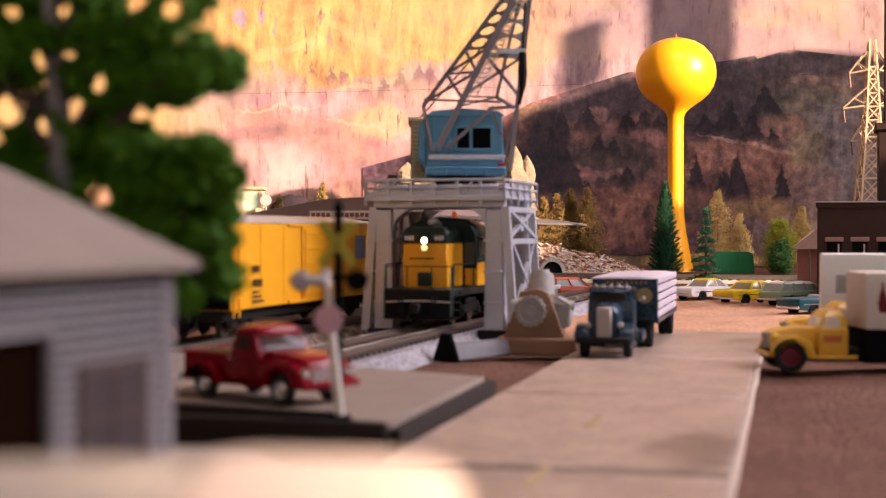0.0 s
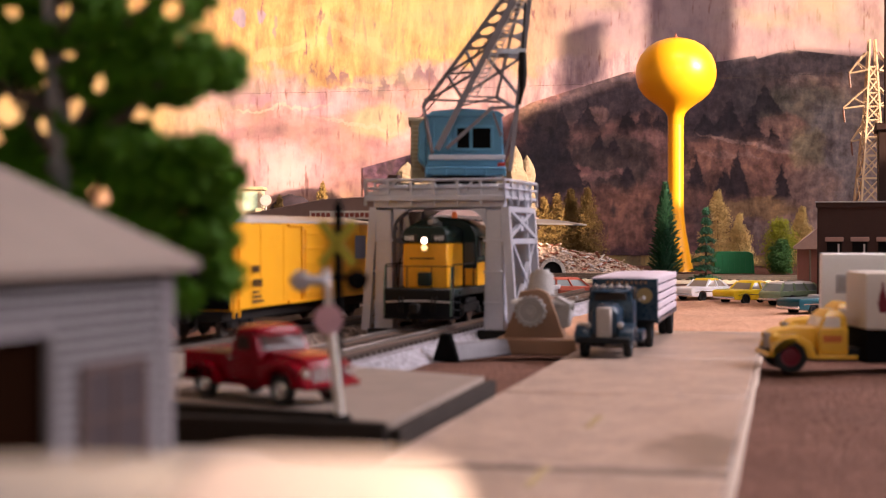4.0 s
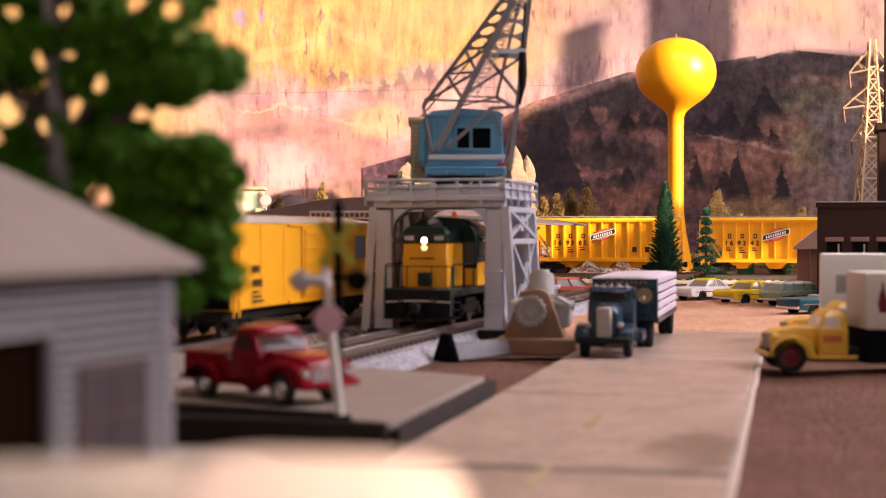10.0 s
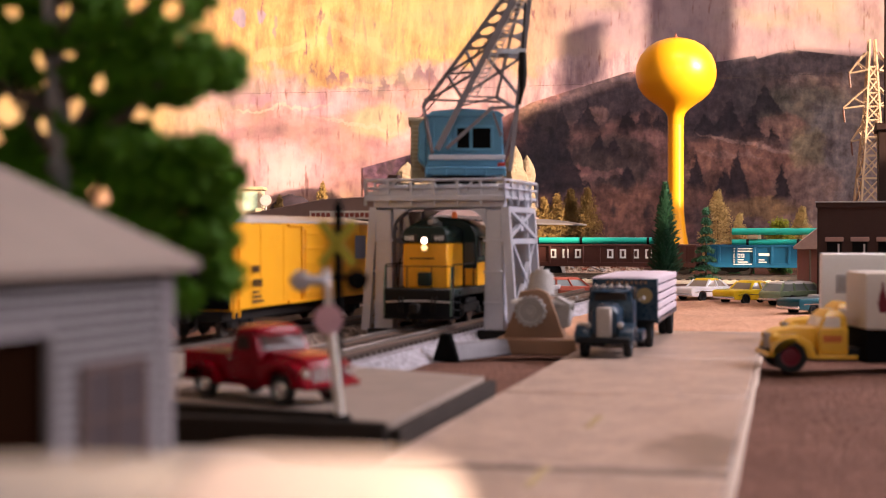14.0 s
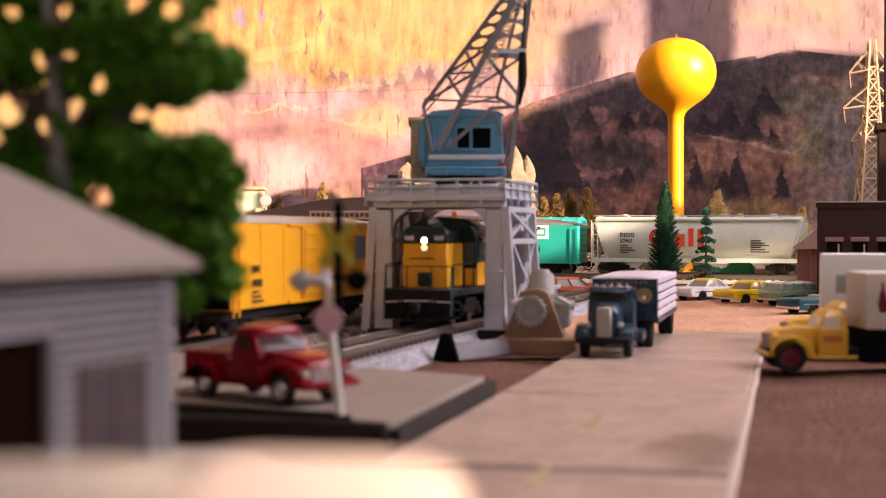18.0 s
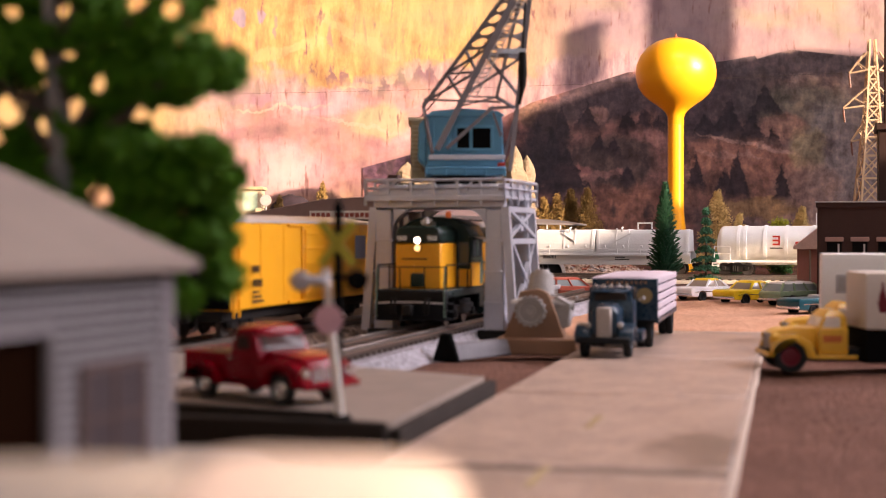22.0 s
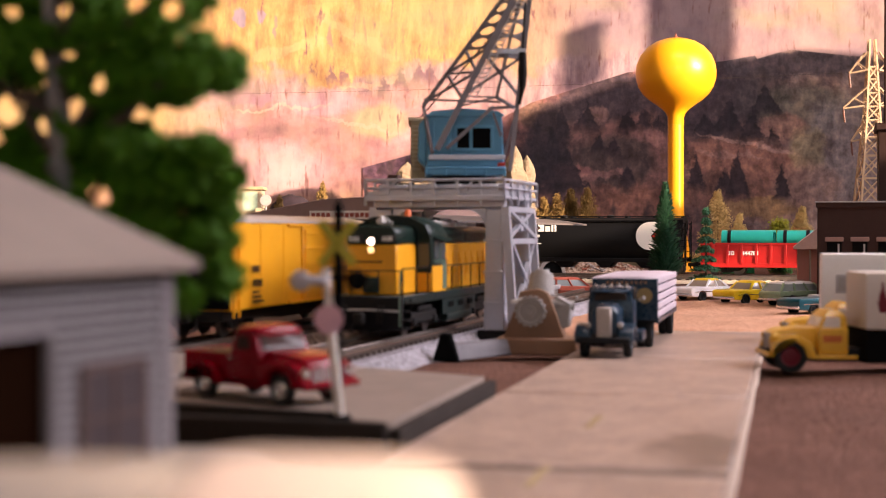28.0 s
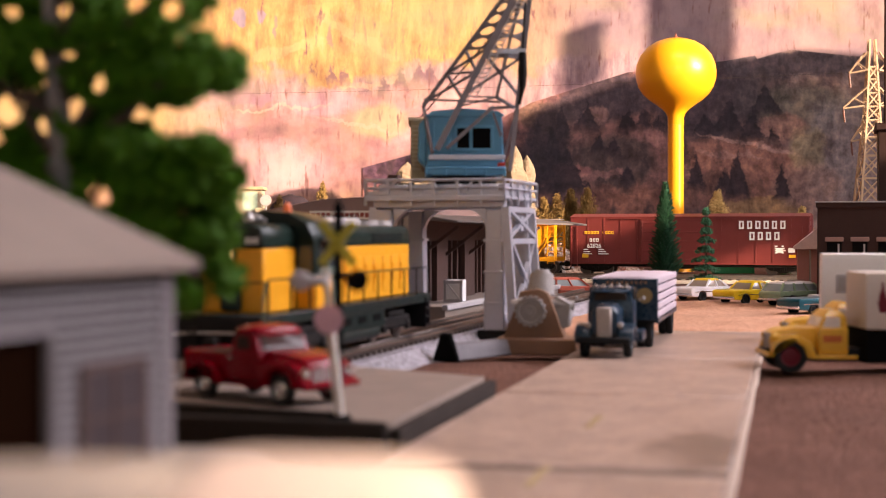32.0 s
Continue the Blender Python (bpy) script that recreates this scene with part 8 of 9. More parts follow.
def back_row():
    t = thing("green_shed", "green rounded shed behind the main line", "shed", spot(1298, 131), 131, 0.9)
    part("body", G().prism([(-1.75, 0), (1.75, 0), (1.6, 1.75), (1.2, 1.95), (-1.5, 1.95), (-1.75, 1.6)], "y", -0.8, 0.8, 0.05), M["shed_green"], t)
    g = G()
    for k in range(7):
        g.box(-1.55 + k * 0.5, -0.84, 0.05, -1.48 + k * 0.5, -0.78, 1.8)
    part("rib", g, M["shed_green"], t)
    rnd = random.Random(9)
    # scrap heap: a mound with loose plates and beams
    mound = G()
    nx, ny = 34, 14
    for j in range(ny + 1):
        for i in range(nx + 1):
            u, v = i / nx, j / ny
            z = (2.9 * (1 - u) ** 0.6 * min(u * 6 + 0.7, 1)) * math.sin(math.pi * v) + 0.45 * noise.noise((u * 9, v * 5, 1)) * math.sin(math.pi * v) * (1 - u * 0.5)
            mound.v.append((u * 11 - 1.5, v * 7, max(z, -0.1)))
    mound.f = [(j * (nx + 1) + i, j * (nx + 1) + i + 1, (j + 1) * (nx + 1) + i + 1, (j + 1) * (nx + 1) + i) for j in range(ny) for i in range(nx)]
    t = thing("scrap_heap", "heap of rusty and grey scrap metal", "scrap heap", spot(950, 129), 129, 0.85)
    part("mound", mound, M["spoil"], t)
    for i in range(260):
        u, v = rnd.random() ** 1.2, rnd.uniform(0.06, 0.55)
        z = 2.9 * (1 - u) ** 0.6 * min(u * 6 + 0.7, 1) * math.sin(math.pi * v)
        m = Matrix.Translation((u * 11 - 1.5, v * 7, z + 0.06)) @ Euler((rnd.uniform(-0.5, 0.5), rnd.uniform(-0.6, 0.6), rnd.uniform(-1.2, 1.2))).to_matrix().to_4x4()
        a, b, c = rnd.uniform(0.08, 0.3), rnd.uniform(0.06, 0.2), rnd.uniform(0.02, 0.07)
        if rnd.random() < 0.16:
            a, b = rnd.uniform(0.4, 0.8), rnd.uniform(0.04, 0.12)
        part("scrap_piece", G().box(-a, -b, -c, a, b, c, m=m), M[rnd.choice(("scrap_rust", "scrap_grey", "spoil", "spoil", "scrap_pink"))], t, smooth=0)
    # an arched stone portal at its foot
    cx = 1.35
    arch = [radians(180 * i / 12) for i in range(13)]
    # solid black block where the arch would only be dark inside
    part("portal_void", G().prism([(cx + 0.85 * math.cos(q), 0.15 + 1.0 * math.sin(q)) for q in arch], "y", 0.02, 1.6), M["matt_black"], t, "black block painting the shade inside the portal")
    for p, q in zip(arch, arch[1:]):
        part("arch_stone", G().prism([(cx + r * math.cos(a), 0.15 + (r + 0.15) * math.sin(a)) for r, a in ((0.86, p + 0.02), (1.15, p + 0.02), (1.15, q - 0.02), (0.86, q - 0.02))], "y", -0.12, 1.5, 0.01), M["scrap_grey"], t)
    # pale rock spires
    for px, top, w, d, seed in ((912, 260, 34, 112, 1), (933, 276, 24, 113, 2), (722, 288, 42, 112, 3), (885, 306, 80, 114, 4), (760, 306, 70, 115, 5)):
        k = d / 2650
        g = G()
        r2 = random.Random(seed)
        n, lv = 13, 26
        hgt = EYE - (top - 411) * k - 0.9
        for j in range(lv + 1):
            f = j / lv
            for i in range(n):
                a = 2 * math.pi * i / n
                rr = w * k * 0.6 * (1 - f ** 14) * (1.25 - 0.4 * f) * (1 + 0.38 * noise.noise((1.7 * math.cos(a), 1.7 * math.sin(a), f * 11 + seed))) + 0.05
                g.v.append((rr * math.cos(a) + 0.25 * noise.noise((seed, 3, f * 5)), rr * math.sin(a) * 0.7, hgt * f + r2.uniform(-0.1, 0.1)))
        g.f = [(j * n + i, j * n + (i + 1) % n, (j + 1) * n + (i + 1) % n, (j + 1) * n + i) for j in range(lv) for i in range(n)] + [tuple(range(lv * n, lv * n + n))]
        single("rock_spire", g, M["rock"], "pale craggy rock spire in sunlight", "rock", spot(px, d), d, 0.9, group="rock spires", smooth=25)
    # added mound, painted dark to stand in for a flat dark patch on the mural
    hill = G()
    for j in range(9):
        for i in range(21):
            u, v = i / 20 * 2 - 1, j / 8 * 2 - 1
            z = max(0.0, 1 - u * u - 0.9 * v * v) ** 0.36 * 7.7 + 0.3 * noise.noise((u * 4, v * 4, 7))
            hill.v.append((u * 3.5, v * 2.2, z - 0.2))
    hill.f = [(j * 21 + i, j * 21 + i + 1, j * 21 + 22 + i, j * 21 + 21 + i) for j in range(8) for i in range(20)]
    single("dark_hill", hill, paint("hill_dark", (0.03, 0.018, 0.026), 0.9, vary=0.5, grain=2), "added purple-brown hill in place of a dark mural patch", "hill", spot(517, 152), 152, 0.9, smooth=60)
    t = thing("cream_house", "sunlit cream house with a shallow roof", "building", spot(412, 122), 122, 0.9)
    part("wall", G().box(0, 0, 0, 2.3, 2.4, 7.2, 0.03), M["cream"], t)
    part("roof", G().box(-0.2, -0.2, 7.1, 2.5, 2.6, 7.35, 0.03), M["tan"], t)
    part("wing", G().box(-0.7, 0.2, 0, 0.1, 2.2, 5.2, 0.03).box(1.9, -0.7, 0, 2.6, 0.1, 5.6, 0.03), M["cream"], t)
    part("window", G().box(0.75, -0.04, 5.4, 2.0, 0.02, 6.9, 0.01), paint("pale_pane", (0.5, 0.62, 0.45), 0.3), t, "pale green window")


    # plain pale disc; the post is added to carry it
    t = thing("round_sign", "pale grey round disc on an added thin post", "sign", spot(470, 118), 118, 0.9)
    part("disc", G().lathe([(0.01, -0.05), (0.44, -0.05), (0.46, 0.0), (0.44, 0.05), (0.01, 0.05)], 24, (0, 0, 6.15), "y"), M["machine_grey"], t)
    part("post", G().cyl((0, 0.1, 0), (0, 0.1, 6.2), 0.06, n=8), M["trim_grey"], t)


back_row()
for px, top, d, seed in ((570, 322, 124, 61), (494, 346, 121, 62), (400, 372, 117, 63)):
    k = d / 2650
    hgt = EYE - (top - 411) * k - 0.9
    soft_tree("autumn_tree", "small pale autumn tree in full sunlight", spot(px, d), d, 0.9, hgt, 0.14 * hgt, M["leaf_gold"], seed)

# ---- vehicles; local x runs forwards, z = 0 on the road ----
M["red_paint"] = paint("red_paint", (0.19, 0.0004, 0.007), 0.18, vary=0.1, gloss=0.16)
M["navy_paint"] = paint("navy_paint", (0.005, 0.024, 0.047), 0.3, vary=0.15, gloss=0.35)
M["truck_yellow"] = paint("truck_yellow", (0.66, 0.37, 0.035), 0.35, vary=0.1, coat=0.2)
M["teal_paint"] = paint("teal_paint", (0.006, 0.075, 0.105), 0.35, vary=0.1, coat=0.1)
M["sage_paint"] = paint("sage_paint", (0.3, 0.4, 0.26), 0.3, vary=0.1, coat=0.4)
M["lemon_paint"] = paint("lemon_paint", (0.86, 0.6, 0.02), 0.3, vary=0.1, coat=0.4)
M["rust_paint"] = paint("rust_paint", (0.46, 0.1, 0.06), 0.4, vary=0.1, coat=0.2)
M["white_paint"] = paint("white_paint", (0.86, 0.85, 0.87), 0.3, vary=0.06, coat=0.4)
M["box_cream"] = paint("box_cream", (0.6, 0.54, 0.48), 0.5, vary=0.06)
M["tyre"] = paint("tyre", (0.012, 0.012, 0.012), 0.8, vary=0.2)
M["hub_red"] = paint("hub_red", (0.13, 0.005, 0.014), 0.5)
M["chrome"] = paint("chrome", (0.7, 0.7, 0.7), 0.18, metal=1.0, vary=0.08)
M["car_glass"] = glass("car_glass", (0.3, 0.24, 0.19), 0.15, 0.6)
# the wagon's sky reflection is put into this glass's base colour
M["sky_tint_glass"] = glass("sky_tint_glass", (0.3, 0.34, 0.34), 0.12, 0.6)
M["pale_glass"] = glass("pale_glass", (0.7, 0.64, 0.56), 0.2, 0.5)
M["pickup_glass"] = glass("pickup_glass", (0.05, 0.028, 0.025), 0.22, 0.12)
M["window_pale"] = glass("window_pale", (0.035, 0.026, 0.022), 0.25, 0.2)
M["door_mark"] = paint("door_mark", (0.52, 0.14, 0.03), 0.4)
M["emblem_tan"] = paint("emblem_tan", (0.3, 0.22, 0.1), 0.7)
M["grille_pale"] = paint("grille_pale", (0.55, 0.5, 0.46), 0.45, metal=0.3)
M["tarp"] = paint("tarp", (0.5, 0.42, 0.46), 0.7, vary=0.1)


def wheel(t, x, y, r, w, hub, side):
    p = part("wheel", G().lathe([(r * 0.62, -w / 2), (r * 0.93, -w / 2), (r, -w * 0.32), (r, w * 0.32), (r * 0.93, w / 2), (r * 0.62, w / 2), (r * 0.62, -w / 2)], 24, (0, 0, 0), "y", False), M["tyre"], t, at=(x, y, r))
    part("hub", G().lathe([(0.001, -w * 0.3), (r * 0.3, -w * 0.36), (r * 0.5, -w * 0.2), (r * 0.64, -w * 0.42), (r * 0.64, w * 0.42), (r * 0.5, w * 0.2), (r * 0.3, w * 0.36), (0.001, w * 0.3)], 20, (0, 0, 0), "y"), hub, p)


def arched(pts_top, bottom, wheels, r):
    """A side outline: the upper line from rear to front, then the sill with wheel arches back to the rear."""
    out = list(pts_top)
    for wx in sorted(wheels, reverse=True):
        for i in range(9):
            a = math.pi * i / 8
            out.append((wx + r * math.cos(a), bottom + r * math.sin(a) * 1.05))
    return out


def frustum(g, lo, hi):
    """lo, hi: (x0, x1, half width, z)."""
    vs = []
    for x0, x1, w, z in (lo, hi):
        vs += [(x0, -w, z), (x1, -w, z), (x1, w, z), (x0, w, z)]
    bm = bmesh.new()
    v = [bm.verts.new(p) for p in vs]
    for f in ((3, 2, 1, 0), (4, 5, 6, 7), (0, 1, 5, 4), (1, 2, 6, 5), (2, 3, 7, 6), (3, 0, 4, 7)):
        bm.faces.new([v[i] for i in f])
    bmesh.ops.bevel(bm, geom=bm.edges[:], offset=0.06, segments=2, affect="EDGES", profile=0.6)
    return g.bm(bm)


def lerp4(lo, hi, k):
    return tuple(a + (b - a) * k for a, b in zip(lo, hi))


def cabin(t, lo, hi, paint_m, roof_m=None, pillars=(0.0, 0.52, 1.0), glass_m=None):
    """Glass house with pillars and a roof."""
    part("window_glass", frustum(G(), lo, hi), glass_m or M["glass_dark"], t)
    g = G()
    x0, x1, w0, z0 = lo
    x2, x3, w1, z1 = hi
    for k in pillars:
        for s in (-1, 1):
            g.bar((x0 + (x1 - x0) * k, s * (w0 + 0.005), z0), (x2 + (x3 - x2) * k, s * (w1 + 0.005), z1), 0.13, 0.1)
    part("pillar_frame", g, paint_m, t)
    part("roof", frustum(G(), (x2 - 0.08, x3 + 0.08, w1 + 0.05, z1 - 0.06), (x2 + 0.1, x3 - 0.1, w1 - 0.1, z1 + 0.1)), roof_m or paint_m, t)


def sedan(label, x, y, turn, colour, roof=None, wagon=False, open_top=False, z=0.0, length=5.3):
    t = thing("car", label, "car", x, y, z, turn, group="parked cars")
    m = M[colour]
    h = length / 2
    wl = (-h * 0.6, h * 0.62)
    top = [(-h, 0.35), (-h - 0.06, 0.8), (-h + 0.06, 0.94), (-h * 0.35, 0.97), (h * 0.22, 0.95), (h - 0.25, 0.86), (h, 0.74), (h, 0.35)]
    part("body", G().prism(arched(top, 0.3, wl, 0.4), "y", -0.95, 0.95, 0.09), m, t)
    part("bumper", G().box(-h - 0.12, -0.92, 0.36, -h + 0.05, 0.92, 0.54, 0.05), M["chrome"], t, "chrome rear bumper")
    part("bumper", G().box(h - 0.05, -0.92, 0.36, h + 0.12, 0.92, 0.54, 0.05), M["chrome"], t, "chrome front bumper")
    part("grille", G().box(h - 0.02, -0.8, 0.56, h + 0.04, 0.8, 0.72, 0.02), M["chrome"], t)
    part("tail_lamp", G().box(-h - 0.03, -0.85, 0.6, -h + 0.03, -0.45, 0.74, 0.02).box(-h - 0.03, 0.45, 0.6, -h + 0.03, 0.85, 0.74, 0.02), M["lettering_red"], t)
    part("side_trim", G().box(-h * 0.9, -0.965, 0.62, h * 0.9, -0.945, 0.66).box(-h * 0.9, 0.945, 0.62, h * 0.9, 0.965, 0.66), M["chrome"], t)
    if open_top:
        part("seat", G().box(-0.7, -0.75, 0.9, -0.2, 0.75, 1.1, 0.1), M["white_paint"], t)
        part("windscreen", G().prism([(0.5, 0.93), (0.58, 0.93), (0.25, 1.35), (0.18, 1.35)], "y", -0.8, 0.8, 0.01), M["car_glass"], t)
    elif wagon:
        cabin(t, (-h + 0.15, h * 0.32, 0.86, 0.92), (-h + 0.5, h * 0.1, 0.7, 1.42), m, M[roof] if roof else m, (0, 0.33, 0.66, 1), M["sky_tint_glass"])
        part("roof_rack", railing([(-h + 0.8, -0.5, 1.5), (-0.3, -0.5, 1.5)], 0.1, 0.025, False), M["chrome"], t)
    else:
        cabin(t, (-h * 0.45, h * 0.34, 0.86, 0.92), (-h * 0.26, h * 0.1, 0.68, 1.4), m, M[roof] if roof else m, glass_m=M["car_glass"])
    for wx in wl:
        for s in (-1, 1):
            wheel(t, wx, s * 0.84, 0.35, 0.22, M["black"], s)
    return t


# a row of cars parked with their tails to the town
for label, px, py, turn, colour, roof, wagon, op in (
        ("rust red station wagon parked by the gantry", 1016, 531, 8, "rust_paint", None, True, False),
        ("white coupe with a pale yellow roof", 1255, 532, 38, "white_paint", "lemon_paint", False, False),
        ("bright yellow coupe parked in the row", 1333, 538, 36, "lemon_paint", None, False, False),
        ("sage green station wagon with a pale roof", 1420, 541, 30, "sage_paint", "white_paint", True, False),
        ("dark teal open convertible parked by the trucks", 1463, 557, 27, "teal_paint", None, False, True)):
    d = 2650 * EYE / (py - 411)
    sedan(label, spot(px, d), d, turn, colour, roof, wagon, op)


def pickup():
    ax, ay = -5.65, 35.3
    turn = -41.0
    dx, dy = math.cos(radians(turn)), math.sin(radians(turn))
    cx, cy = ax + dx * 1.25 - dy * 0.78, ay + dy * 1.25 + dx * 0.78
    t = thing("pickup_truck", "glossy red old pickup truck on the crossing road", "pickup truck", cx, cy, 0.65, turn)
    t.scale = (0.95, 0.95, 0.95)
    red = M["red_paint"]
    wl = (-1.25, 1.5)
    part("bed", G().prism([(-2.05, 0.5), (-2.05, 1.14), (-0.24, 1.14), (-0.24, 0.5)], "y", -0.82, 0.82, 0.04), red, t)
    part("bed_floor", G().box(-1.95, -0.72, 1.05, -0.34, 0.72, 1.15), M["black"], t)
    part("tailgate", G().box(-2.12, -0.8, 0.55, -2.04, 0.8, 1.16, 0.03), red, t)
    part("cab", G().prism([(-0.3, 0.5), (-0.3, 1.24), (0.78, 1.24), (0.84, 0.5)], "y", -0.9, 0.9, 0.1), red, t)
    part("cab_top", frustum(G(), (-0.28, 0.76, 0.87, 1.18), (-0.2, 0.5, 0.76, 1.7)), red, t)
    dome, m = G(), 28
    rings = ((1.0, 1.6), (1.0, 1.68), (0.95, 1.75), (0.84, 1.8), (0.62, 1.84), (0.3, 1.862))
    vs = []
    for q, z in rings:
        for i in range(m):
            a, b = math.cos(i * 2 * math.pi / m), math.sin(i * 2 * math.pi / m)
            vs.append((0.16 + 0.47 * q * math.copysign(abs(a) ** 0.5, a), 0.83 * q * math.copysign(abs(b) ** 0.5, b), z))
    fs = [(k * m + i, k * m + (i + 1) % m, (k + 1) * m + (i + 1) % m, (k + 1) * m + i) for k in range(len(rings) - 1) for i in range(m)]
    part("roof", dome.add(vs, fs + [tuple((len(rings) - 1) * m + i for i in range(m))]), red, t)
    part("windscreen", G().prism([(0.755, 1.26), (0.795, 1.26), (0.6, 1.62), (0.56, 1.62)], "y", -0.68, 0.68, 0.01), M["pickup_glass"], t)
    for s in (-1, 1):
        part("side_window", G().prism([(-0.06, 1.27), (0.46, 1.27), (0.34, 1.58), (-0.04, 1.58)], "y", s * 0.845 - 0.03, s * 0.845 + 0.03, 0.02), M["pickup_glass"], t)
    part("back_window", G().box(-0.31, -0.5, 1.3, -0.22, 0.5, 1.58, 0.02), M["pickup_glass"], t)
    part("hood", G().prism([(0.7, 0.6), (0.7, 1.26), (1.4, 1.24), (2.02, 1.16), (2.2, 1.0), (2.22, 0.6)], "y", -0.68, 0.68, 0.14), red, t)
    for s in (-1, 1):
        part("front_fender", G().prism(arched([(0.72, 0.5), (0.75, 0.98), (1.35, 1.08), (1.9, 1.04), (2.2, 0.9), (2.26, 0.45)], 0.4, (1.5,), 0.44), "y", s * 0.72 - 0.22, s * 0.72 + 0.22, 0.1), red, t)
        part("rear_fender", G().prism(arched([(-1.95, 0.5), (-1.75, 0.82), (-1.25, 0.95), (-0.8, 0.84), (-0.55, 0.5)], 0.4, (-1.25,), 0.42), "y", s * 0.86 - 0.16, s * 0.86 + 0.16, 0.09), red, t)
        part("headlamp", G().lathe([(0.001, 0.1), (0.1, 0.08), (0.14, 0.0), (0.14, -0.1)], 16, (2.2, s * 0.72, 0.78), "x"), M["chrome"], t)
        part("running_board", G().box(-0.75, s * 0.9 - 0.1, 0.4, 0.85, s * 0.9 + 0.1, 0.47, 0.02), red, t)
        part("door_handle", G().box(-0.3, s * 0.9 - 0.03, 1.05, -0.15, s * 0.9 + 0.03, 1.09), M["chrome"], t)
    g = G()
    for i in range(5):
        g.box(2.18, -0.5, 0.58 + i * 0.07, 2.25, 0.5, 0.62 + i * 0.07)
    part("grille", g, M["chrome"], t)
    part("bumper", G().box(2.3, -0.95, 0.42, 2.4, 0.95, 0.58, 0.04), red, t)
    part("bumper", G().box(-2.22, -0.9, 0.42, -2.12, 0.9, 0.56, 0.04), M["chrome"], t)
    part("chassis", G().box(-2.1, -0.5, 0.35, 2.1, 0.5, 0.52), M["black"], t)
    for wx in wl:
        for s in (-1, 1):
            wheel(t, wx, s * 0.78, 0.37, 0.22, M["chrome"], s)


pickup()


def semi_truck():
    """Old dark blue tractor with a stake-sided trailer, facing the viewer."""
    fx, fy = 5.7, 52.4
    t = thing("semi_truck", "old navy blue tractor unit with a chrome grille", "truck", fx, fy, 0.16, 180 + 90 + ROAD_TURN)
    navy = M["navy_paint"]
    part("hood", G().prism([(-0.5, 0.8), (0.5, 0.8), (0.48, 1.6), (0.3, 1.86), (-0.3, 1.86), (-0.48, 1.6)], "x", -1.5, 0.42, 0.06), navy, t)
    part("grille", G().box(0.4, -0.26, 0.74, 0.52, 0.26, 1.78, 0.04), M["grille_pale"], t, "tall pale slatted grille")
    slats = G()
    for i in range(7):
        slats.box(0.5, -0.22 + i * 0.066, 0.8, 0.54, -0.19 + i * 0.066, 1.72)
    part("grille_slats", slats, M["roof_grey"], t)
    for s in (-1, 1):
        part("fender", G().prism(arched([(-1.1, 0.6), (-0.9, 1.02), (-0.35, 1.2), (0.2, 1.14), (0.55, 0.9), (0.62, 0.55)], 0.5, (-0.3,), 0.48), "y", s * 0.76 - 0.27, s * 0.76 + 0.27, 0.08), navy, t)
        part("headlamp", G().lathe([(0.001, 0.16), (0.09, 0.13), (0.12, 0.05), (0.08, -0.2)], 16, (0.3, s * 0.55, 1.14), "x"), M["machine_grey"], t)
        part("mirror", G().cyl((-1.5, s * 1.0, 1.95), (-1.3, s * 1.28, 2.05), 0.02, n=6).box(-1.34, s * 1.2 - 0.05, 1.95, -1.28, s * 1.2 + 0.05, 2.1, 0.02), M["trim_grey"], t)
    part("bumper", G().box(0.55, -0.95, 0.5, 0.68, 0.95, 0.75, 0.05), M["black"], t)
    part("cab", G().box(-2.75, -0.82, 0.8, -1.45, 0.82, 1.9, 0.08), navy, t)
    part("cab_top", frustum(G(), (-2.75, -1.45, 0.8, 1.86), (-2.62, -1.66, 0.66, 2.42)), navy, t)
    part("windscreen", G().prism([(-1.46, 1.92), (-1.42, 1.92), (-1.56, 2.26), (-1.6, 2.26)], "y", -0.58, 0.58, 0.02), M["window_pale"], t)
    part("visor", G().prism([(-1.66, 2.28), (-1.4, 2.21), (-1.4, 2.25), (-1.66, 2.34)], "y", -0.66, 0.66, 0.02), navy, t)
    lamps = G()
    for i in range(5):
        lamps.lathe([(0.06, 2.36), (0.06, 2.47), (0.02, 2.51)], 8, (-1.72, -0.56 + i * 0.28, 0))
    lamps.box(-1.78, -0.68, 2.3, -1.64, 0.68, 2.4, 0.03)
    part("roof_lamps", lamps, M["grille_pale"], t)
    part("chassis", G().box(-5.9, -0.45, 0.5, 0.45, 0.45, 0.85, 0.03), M["black"], t)
    for s in (-1, 1):
        part("side_tank", G().box(-2.9, s * 0.95 - 0.2, 0.45, -1.5, s * 0.95 + 0.2, 0.85, 0.08), navy, t)
        part("cab_window", G().box(-2.5, s * 0.8 - 0.03, 1.95, -1.85, s * 0.8 + 0.03, 2.4, 0.02), M["window_pale"], t)
    for x, ys in ((-0.3, (0.76,)), (-5.2, (0.75, 1.05))):
        for yy in ys:
            for s in (-1, 1):
                wheel(t, x, s * yy, 0.54, 0.28, M["navy_paint"], s)
    # trailer
    x, y = along(ROAD_TURN, fx, fy, 4.6, 0.18)
    tr = thing("stake_trailer", "navy stake-sided trailer with a pale canvas load", "trailer", x, y, 0.16, 180 + 90 + ROAD_TURN)
    part("front_wall", G().box(-0.12, -1.25, 1.05, 0.0, 1.25, 2.62, 0.03), navy, tr)
    part("emblem", G().prism([(0.75 + 0.3 * math.cos(i * math.pi / 12), 1.98 + 0.3 * math.sin(i * math.pi / 12)) for i in range(24)], "x", -0.01, 0.012), M["emblem_tan"], tr, "tan round emblem")
    bx = G()
    for i in range(9):
        bx.box(0.0, -0.7 + i * 0.18, 2.42, 0.012, -0.6 + i * 0.18, 2.52)
